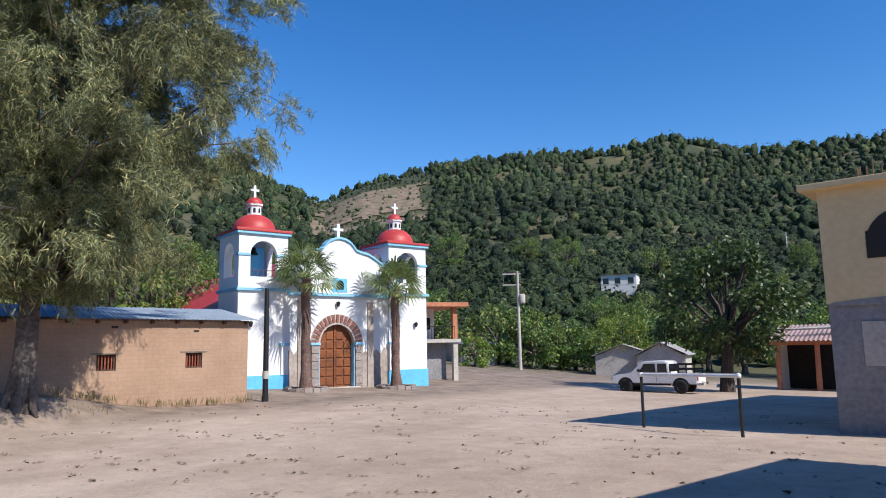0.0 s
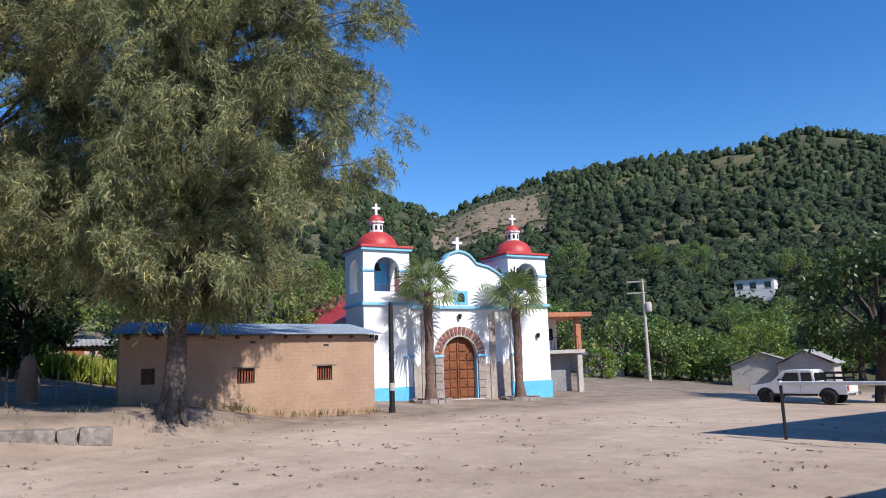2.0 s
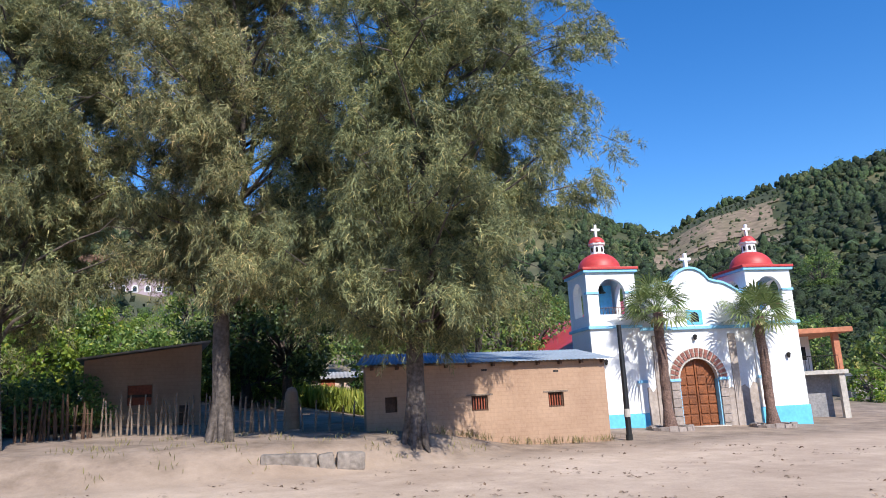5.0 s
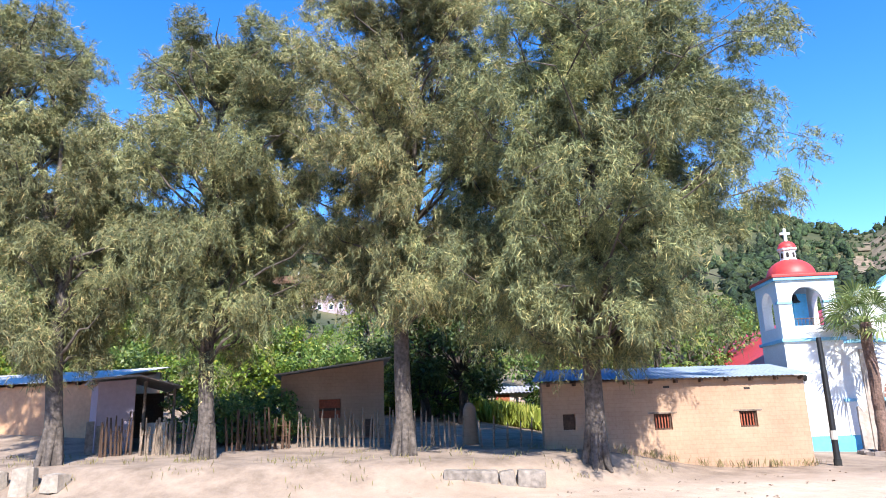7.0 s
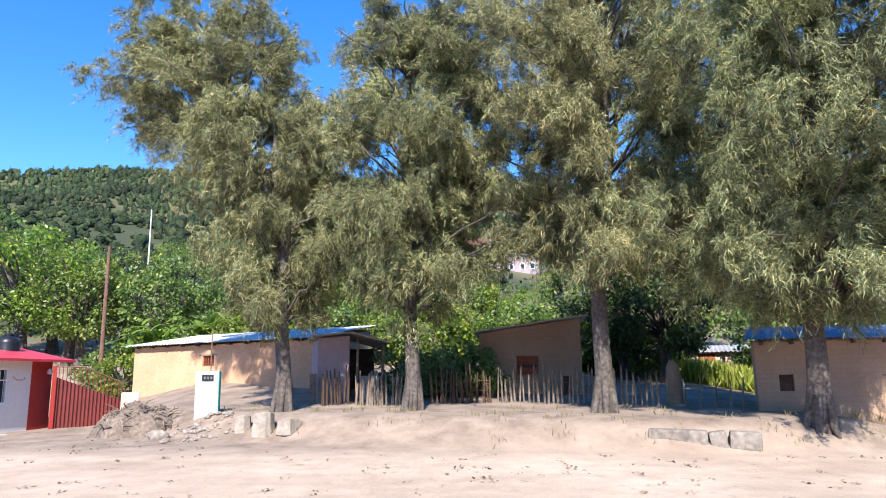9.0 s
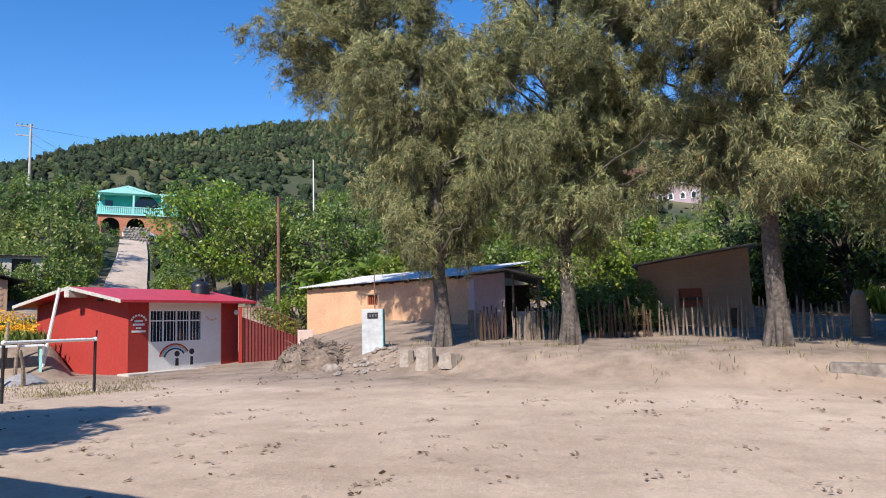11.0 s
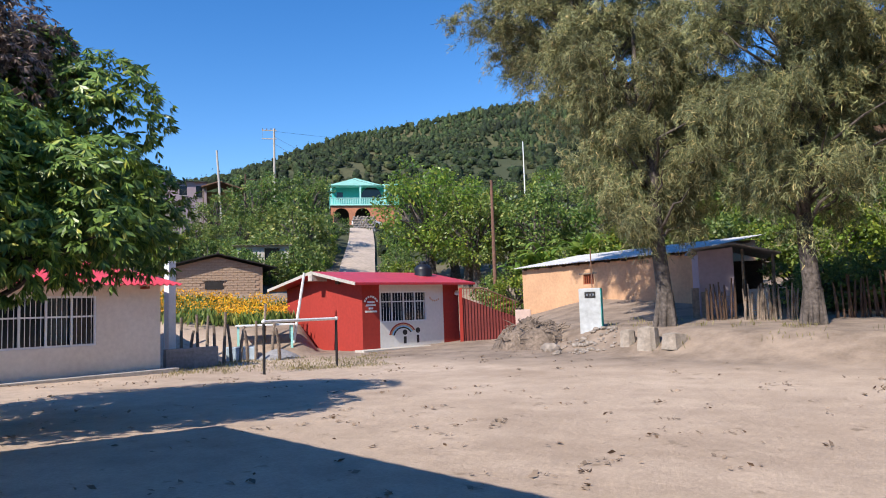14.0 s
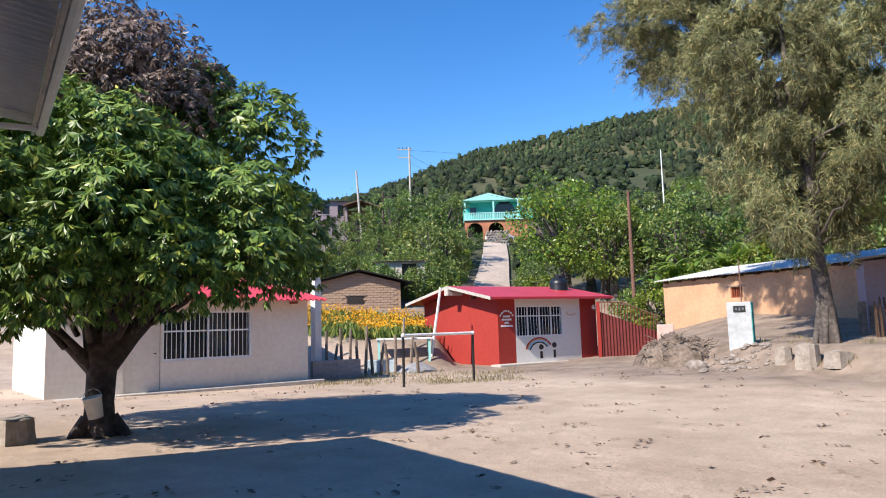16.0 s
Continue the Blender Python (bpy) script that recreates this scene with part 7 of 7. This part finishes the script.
LABELS = [
    "broad-leaved tree with dark green foliage", "tall broad-leaved tree with dense green foliage", "fresh green tree with yellowish leaves",
    "dense dark green shrub", "light green shrub in sunlight", "dry tree with sparse tawny leaves", "dense round-crowned dark green shade tree",
]


def grow(az, d, kind, scale, turn=0.0, sink=0.15):
    x, y = spot(az, d)
    shrub = kind in (3, 4)
    t = plant(PROTOS[kind], pose(x, y, G(x, y) - sink, 0, 0, turn) @ Matrix.Scale(scale, 4), LABELS[kind], "shrub" if shrub else "tree", "shrub" if shrub else "tree", "shrubs at the hill foot" if shrub else "trees at the hill foot")
    return t


rng = random.Random(77)
# tree by the truck
grow(14.8, 40.5, 6, 1.08, 40, 0.1)
# big trees and shrubs behind the red and orange houses
for az, d, kind, s in ((124.9, 57, 2, 1.62), (122.0, 55, 2, 1.3), (123.0, 60, 0, 1.5), (121.2, 54, 1, 1.0), (118.6, 56, 1, 1.05), (116.2, 52, 0, 1.15), (113.5, 55, 1, 1.05), (110.5, 50, 0, 1.1), (107.8, 52, 1, 1.0), (105, 48, 0, 1.1), (102, 50, 1, 1.0), (99, 47, 0, 1.2), (96, 46, 1, 0.95), (93.0, 44, 0, 0.8), (89.5, 52, 0, 0.6), (86.6, 50, 2, 0.6), (83, 42, 1, 0.95), (80, 37, 6, 0.85), (77.0, 36, 6, 0.9), (74.5, 55, 0, 1.1), (71, 56, 1, 1.0), (68.5, 40, 0, 1.1), (65.5, 40, 2, 1.0), (62, 38, 1, 0.95), (59.5, 42, 1, 1.05), (57, 46, 0, 1.2), (135.9, 58, 3, 1.5), (136.4, 64, 0, 0.72), (134.6, 66, 1, 0.6), (138.3, 67, 0, 0.72), (139.8, 64, 0, 0.62), (141.3, 66, 0, 0.62), (143.2, 60, 0, 0.6), (145.2, 58, 1, 0.6), (147.5, 55, 1, 0.7), (149, 50, 0, 1.0), (152, 48, 1, 0.9), (156, 45, 0, 1.0), (160, 42, 1, 0.9), (165, 40, 0, 1.0), (136.2, 72, 3, 1.8), (124.6, 70, 0, 0.9), (137.0, 88, 0, 0.8)):
    grow(az, d, kind, s, rng.uniform(0, 360))
for k in range(46):
    az = 54 + 66 * (k + rng.random()) / 46
    if 69.0 < az < 77.0:
        continue
    grow(az, rng.uniform(38, 46) + (3 if az > 98 else 0), rng.choice((3, 3, 4)), rng.uniform(0.8, 1.3), rng.uniform(0, 360))
for k in range(14):
    az = 134.6 + 11.5 * (k + rng.random()) / 14
    grow(az, rng.uniform(50, 60), rng.choice((3, 3, 4)), rng.uniform(0.5, 1.1) if az < 140 else rng.uniform(0.7, 1.2), rng.uniform(0, 360))
for k in range(30):
    az = 78 + 26 * (k + rng.random()) / 30
    grow(az, rng.uniform(39.0, 43.0), rng.choice((3, 4, 4)), rng.uniform(0.7, 1.2), rng.uniform(0, 360))
# both verges of the track
for d in (47, 51, 56, 62, 69, 76, 83, 89):
    for way in (-1, 1):
        grow(130.85 - 0.5 * (d - 44) / 50 + way * (math.degrees(math.atan(3.3 / d)) + rng.uniform(0, 0.5)), d, rng.choice((3, 3, 4)), rng.uniform(0.65, 1.0), rng.uniform(0, 360), 0.3)
for az, d, sc in ((136.9, 46.5, 0.7), (137.8, 46.0, 0.62), (138.8, 46.3, 0.6), (139.7, 46.8, 0.75), (135.9, 47.0, 0.8), (140.6, 47.5, 0.85)):
    grow(az, d, 3, sc, rng.uniform(0, 360))
# dark bushes behind the fence
for az, d, sc in ((96.6, 27.6, 0.55), (95.3, 28.6, 0.7), (94.2, 28.0, 0.6), (92.9, 28.8, 0.75), (91.6, 28.2, 0.6), (97.9, 30.5, 0.6)):
    grow(az, d, 3, sc, rng.uniform(0, 360))
# hedge line at the far side of the square
for az, d, kind, s in ((35.2, 66, 3, 1.1), (33.9, 58, 4, 0.9), (32.2, 64, 3, 1.7), (31.2, 66, 3, 1.9), (29.3, 62, 3, 1.5), (28.3, 63, 0, 0.85), (27.0, 64, 3, 1.5), (25.9, 64, 3, 1.3), (24.7, 70, 3, 1.3), (22.4, 60, 2, 0.82), (21.4, 61, 0, 0.85), (20.6, 63, 3, 1.6), (18.0, 72, 0, 1.0), (16.0, 75, 1, 0.9), (13.5, 74, 0, 1.1), (11.0, 70, 2, 0.9), (8.5, 72, 0, 1.2), (6.0, 68, 1, 0.9), (3.0, 66, 0, 1.0), (37.5, 70, 0, 1.1), (39.5, 68, 1, 1.0), (42, 66, 0, 1.0), (45, 66, 1, 1.0), (48, 64, 0, 1.1), (51, 62, 1, 1.0), (54, 58, 0, 1.1)):
    grow(az, d, kind, s, rng.uniform(0, 360))
for az, d, kind, s in ((20.5, 84, 3, 1.6), (21.5, 88, 0, 0.8), (22.5, 82, 3, 1.5), (23.2, 90, 0, 0.75), (21.0, 92, 3, 1.2), (23.8, 92, 3, 1.1), (20.2, 100, 3, 1.2), (24.3, 86, 1, 0.7), (20.9, 90, 3, 1.5), (22.9, 91, 3, 1.0)):
    grow(az, d, kind, s, rng.uniform(0, 360))
# slope above
for k in range(46):
    az = 3 + 150 * (k + rng.random()) / 46
    d = np.interp(az, RISE_AZ, RISE_FROM) + rng.uniform(18, 60)
    if 126.5 < az < 135.0 or 84.8 < az < 93.0 or 19.5 < az < 24.5:
        continue
    grow(az, d, rng.choice((0, 1, 2, 0, 1, 5, 3)), rng.uniform(0.75, 1.15), rng.uniform(0, 360))


CLEARINGS = ((20.3, 3.2, 305, 15), (37.2, 1.0, 240, 11), (30.4, 1.6, 232, 9), (23.3, 2.0, 490, 13), (27.0, 1.2, 268, 8))


def far_woods():
    """The wooded hills: lumpy crowns with ragged leaf clumps on them, leaving grassy clearings."""
    g = np.random.default_rng(12)
    n, low = 31000, 3200
    az = np.r_[g.uniform(-8, 160, n - low - 5500), g.uniform(103, 150, 5500), g.uniform(0, 54, low)]
    first = np.interp(az, RISE_AZ, RISE_FROM) + np.where(az < 60, 2.0, 26.0)
    d = first + np.r_[(560 - first[:-low]) * g.random(n - low) ** 0.62, 75 * g.random(low)]
    veiled = (az > 56) & (az < 102) & (g.random(n) < 0.5)
    x, y = -np.sin(np.radians(az)) * d, np.cos(np.radians(az)) * d
    bare = np.array([noise.fractal(Vector((a * 0.012, b * 0.012, 3.0)), 0.6, 2.0, 4) for a, b in zip(x, y)])
    orchard = (np.abs(az - 42.3) < 5.0) & (d > 252) & (d < 512)
    keep = (bare < 0.78) & ~veiled & ~((np.abs(az - 130.7) < 1.9) & (d < 116)) & ~((np.abs(az - 130.3) < 3.4) & (d > 93) & (d < 112)) & (~orchard | (g.random(n) < 0.75))
    keep &= ~((np.abs(az - 88.6) < 4.2) & (d < 112) & (d > 84)) & ~((np.abs(az - 22.3) < 1.6) & (d < 118) & (d > 107))
    for ca, wa, cd, wd in CLEARINGS:
        keep &= (((az - ca) / wa) ** 2 + ((d - cd) / wd) ** 2 > 1.0 + 0.5 * bare) | (g.random(n) < 0.06)
    az, d, x, y, orchard = az[keep], d[keep], x[keep], y[keep], orchard[keep]
    m = len(x)
    r = np.where(d < 110, g.uniform(0.9, 1.9, m), g.uniform(1.5, 3.4, m) * np.interp(d, (110, 330), (0.7, 1.0)) * np.interp(az, (100, 112), (1.0, 0.72))) * np.where(orchard, 0.42, 1.0)
    tall = np.where(g.random(m) < np.interp(d, (300, 480), (0.08, 0.45)), g.uniform(1.3, 2.0, m), g.uniform(0.75, 1.15, m))
    foot = np.stack([x, y, height(x, y) + r * 0.45 * tall], -1)
    # the crown's body: a lumpy dome of three rings and a top
    rings, sides = ((-0.55, 0.72), (0.05, 1.0), (0.62, 0.74)), 7
    dirs = [(w * math.cos(2 * math.pi * (k + 0.5 * i) / sides), w * math.sin(2 * math.pi * (k + 0.5 * i) / sides), z) for i, (z, w) in enumerate(rings) for k in range(sides)] + [(0, 0, 0.98)]
    dirs = np.array(dirs)
    lump = g.uniform(0.5, 1.0, (m, len(dirs), 1)) * np.interp(d, (90, 150), (0.72, 1.0))[:, None, None]
    v1 = foot[:, None] + dirs[None] * lump * r[:, None, None] * np.stack([np.ones(m), np.ones(m), tall], -1)[:, None]
    quads = [(i * sides + k, i * sides + (k + 1) % sides, (i + 1) * sides + (k + 1) % sides, (i + 1) * sides + k) for i in range(2) for k in range(sides)]
    tris = [(2 * sides + k, 2 * sides + (k + 1) % sides, 3 * sides) for k in range(sides)]
    faces = np.array([t for q in quads for t in ((q[0], q[1], q[2]), (q[0], q[2], q[3]))] + tris)
    f1 = (np.arange(m)[:, None, None] * len(dirs) + faces[None]).reshape(-1, 3)
    # ragged leaf clumps over the body
    k = 11
    out = unit(g.normal(0, 1, (m, k, 3)) + [0, 0, 0.5])
    c = foot[:, None] + out * r[:, None, None] * np.stack([np.ones(m), np.ones(m), tall], -1)[:, None] * g.uniform(0.62, 1.15, (m, k, 1))
    a = unit(np.cross(out, g.normal(0, 1, (m, k, 3))) + out * 0.5)
    b = unit(np.cross(out, a) + 0.55 * g.normal(0, 1, (m, k, 3)))
    size = (r[:, None] * g.uniform(0.24, 0.52, (m, k))).ravel()
    v2, f2 = cards(c.reshape(-1, 3), size, a.reshape(-1, 3), b.reshape(-1, 3), 0.7, 0.12)
    f2 = np.concatenate([f2[:, (0, 1, 2)], f2[:, (0, 2, 3)]]) + v1.size // 3
    v, f = np.concatenate([v1.reshape(-1, 3), v2]), np.concatenate([f1, f2])
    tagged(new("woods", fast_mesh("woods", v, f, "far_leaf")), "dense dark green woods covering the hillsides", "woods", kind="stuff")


far_woods()


def orchard():
    """The bare tilled patch in the saddle of the ridge, with a ragged edge."""
    az, d = np.meshgrid(np.radians(np.arange(37.4, 47.4, 0.2)), np.arange(262, 470, 5.0), indexing="ij")
    x, y = -np.sin(az) * d, np.cos(az) * d
    v = np.stack([x, y, height(x, y) + 0.9], -1).reshape(-1, 3)
    n, m = az.shape
    f = []
    for i in range(n - 1):
        for j in range(m - 1):
            edge = min(i, n - 2 - i) / 9.0 + min(j, m - 2 - j) / 12.0
            if 1.7 * noise.fractal(Vector((x[i, j] * 0.025, y[i, j] * 0.025, 1.0)), 0.7, 2.0, 3) + min(edge, 1.2) > 0.55:
                f.append((i * m + j, (i + 1) * m + j, (i + 1) * m + j + 1, i * m + j + 1))
    tagged(new("orchard_ground", mesh_from("orchard_ground", [tuple(float(q) for q in p) for p in v], f, "orchard_soil")), "bare brown tilled patch high in the saddle", "field", kind="structure")


orchard()


def scatter_blades(name, label, spots, per, tall, material, width=0.05, spread=0.25, seed=1, category="plants"):
    """Upright blades or stalks round many spots, as one stand."""
    g = np.random.default_rng(seed)
    p = np.repeat(np.array(spots, float), per, 0) + g.normal(0, spread, (len(spots) * per, 2))
    z = height(p[:, 0], p[:, 1])
    n = len(p)
    ln = tall * g.uniform(0.5, 1.15, n)
    a = unit(np.stack([g.normal(0, 0.35, n), g.normal(0, 0.35, n), np.ones(n)], -1))
    c = np.stack([p[:, 0], p[:, 1], z], -1) + a * ln[:, None] * 0.48
    b = unit(np.cross(a, g.normal(0, 1, (n, 3))))
    v, f = cards(c, ln, a, b, width / tall, 0.03)
    return tagged(new(name, fast_mesh(name, v, f, material)), label, category, kind="stuff")


g2 = random.Random(5)
scatter_blades("maize", "patch of yellow-green maize behind the fence", [spot(g2.uniform(70.0, 76.2), g2.uniform(38.3, 41.8)) for _ in range(210)], 20, 1.3, "maize_leaf", 0.15, 0.22, 2, "maize")
scatter_blades("weeds", "dry weeds along the foot of the adobe wall", [(-20.2 - 0.12 * k * 0.55 + g2.uniform(-0.25, 0.1), 16.0 - 0.55 * k * 1.0 + g2.uniform(-0.3, 0.3)) for k in range(12)], 26, 0.32, "dry_grass", 0.03, 0.16, 3, "weeds")
scatter_blades("grass", "thin dry grass between the schoolrooms", [spot(g2.uniform(129, 146), g2.uniform(20.3, 25.5)) for _ in range(170)], 22, 0.10, "dry_grass", 0.02, 0.25, 4, "grass")
scatter_blades("marigold_leaves", "green marigold plants in a raised bed", [spot(g2.uniform(136.6, 146.5), g2.uniform(29.5, 37)) for _ in range(260)], 26, 0.55, "leaf_mid", 0.12, 0.3, 6, "flower bed")
scatter_blades("bank_scrub", "sparse dry scrub on the bank", [(bank_foot(y) - g2.uniform(0.5, 6.0), y) for y in [g2.uniform(-9, 11) for _ in range(60)]], 12, 0.18, "dry_grass", 0.03, 0.2, 7, "scrub")


def marigolds():
    g = np.random.default_rng(9)
    n = 5500
    az, d = g.uniform(136.4, 146.6, n), g.uniform(29.5, 37.5, n)
    x, y = -np.sin(np.radians(az)) * d, np.cos(np.radians(az)) * d
    keep = np.array([noise.noise(Vector((a * 0.8, b * 0.8, 0))) for a, b in zip(x, y)]) > -0.25 + 0.1
    x, y = x[keep], y[keep]
    c = np.stack([x, y, height(x, y) + g.uniform(0.35, 0.72, len(x))], -1)
    up = unit(g.normal(0, 0.6, (len(x), 3)) + [0.5, 0.4, 0.3])
    a = unit(np.cross(up, g.normal(0, 1, (len(x), 3))))
    v, f = cards(c, g.uniform(0.045, 0.095, len(x)), a, np.cross(up, a), 0.9, 0.1)
    tagged(new("marigolds", fast_mesh("marigolds", v, f, "flower")), "bright orange marigold flowers in a raised bed", "flowers", kind="stuff")


marigolds()


def banana(az, d, s):
    x, y = spot(az, d)
    t = thing("banana_plant", pose(x, y, G(x, y), 0, 0, az * 7) @ Matrix.Scale(s, 4), "banana plant with broad arching leaves", "banana plant", "banana plants")
    part("stem", tube(bmesh.new(), [(0, 0, -0.3), (0, 0, 1.2), (0.05, 0, 2.2)], [0.16, 0.13, 0.08], 8), "leaf_bright", t)
    r = random.Random(int(az * 10))
    for k in range(9):
        a = k * 2.4 + r.uniform(-0.3, 0.3)
        rise = r.uniform(0.5, 1.3)
        b = bmesh.new()
        prev = None
        for q in range(9):
            u = q / 8
            cpos = Vector((math.cos(a) * u * 2.0, math.sin(a) * u * 2.0, 2.1 + rise * math.sin(u * 2.4)))
            w = 0.20 * math.sin(math.pi * min(1, u * 0.92 + 0.06)) ** 0.6
            side = Vector((-math.sin(a), math.cos(a), 0)) * w
            row = [b.verts.new(cpos - side - Vector((0, 0, 0.05))), b.verts.new(cpos), b.verts.new(cpos + side - Vector((0, 0, 0.05)))]
            if prev:
                b.faces.new((prev[0], prev[1], row[1], row[0]))
                b.faces.new((prev[1], prev[2], row[2], row[1]))
            prev = row
        part("leaf", b, "leaf_bright", t)


for az, d, s in ((115.6, 46, 1.15), (114.3, 44.5, 1.0), (116.8, 47, 1.0), (112.9, 45, 1.1), (118.0, 47.5, 0.9), (61, 36, 1.0)):
    banana(az, d, s)


def litter():
    """Dry leaf scraps and dung trodden into the square."""
    g = np.random.default_rng(21)
    n = 850
    az, d = g.uniform(-6, 170, n), 4.5 + 21 * g.random(n) ** 0.8
    x, y = -np.sin(np.radians(az)) * d, np.cos(np.radians(az)) * d
    keep = (x > bank_foot(y) + 0.3)
    x, y = x[keep], y[keep]
    cs = []
    for a, b in zip(x, y):
        k = g.integers(2, 8)
        p = g.normal(0, 0.07, (k, 2)) * [1.6, 1.0] + [a, b]
        cs.append(p)
    p = np.concatenate(cs)
    m = len(p)
    c = np.stack([p[:, 0], p[:, 1], height(p[:, 0], p[:, 1]) + 0.018], -1)
    up = unit(g.normal(0, 0.35, (m, 3)) + [0, 0, 1])
    a = unit(np.cross(up, g.normal(0, 1, (m, 3))))
    v, f = cards(c, g.uniform(0.03, 0.115, m), a, np.cross(up, a), 0.6, 0.06)
    tagged(new("leaf_litter", fast_mesh("leaf_litter", v, f, "litter")), "dry brown leaf scraps scattered over the square", "litter", kind="stuff")


M["litter"] = foliage("litter", (0.17, 0.125, 0.088), (0.30, 0.23, 0.165), None, 0.05, 0.9)
litter()
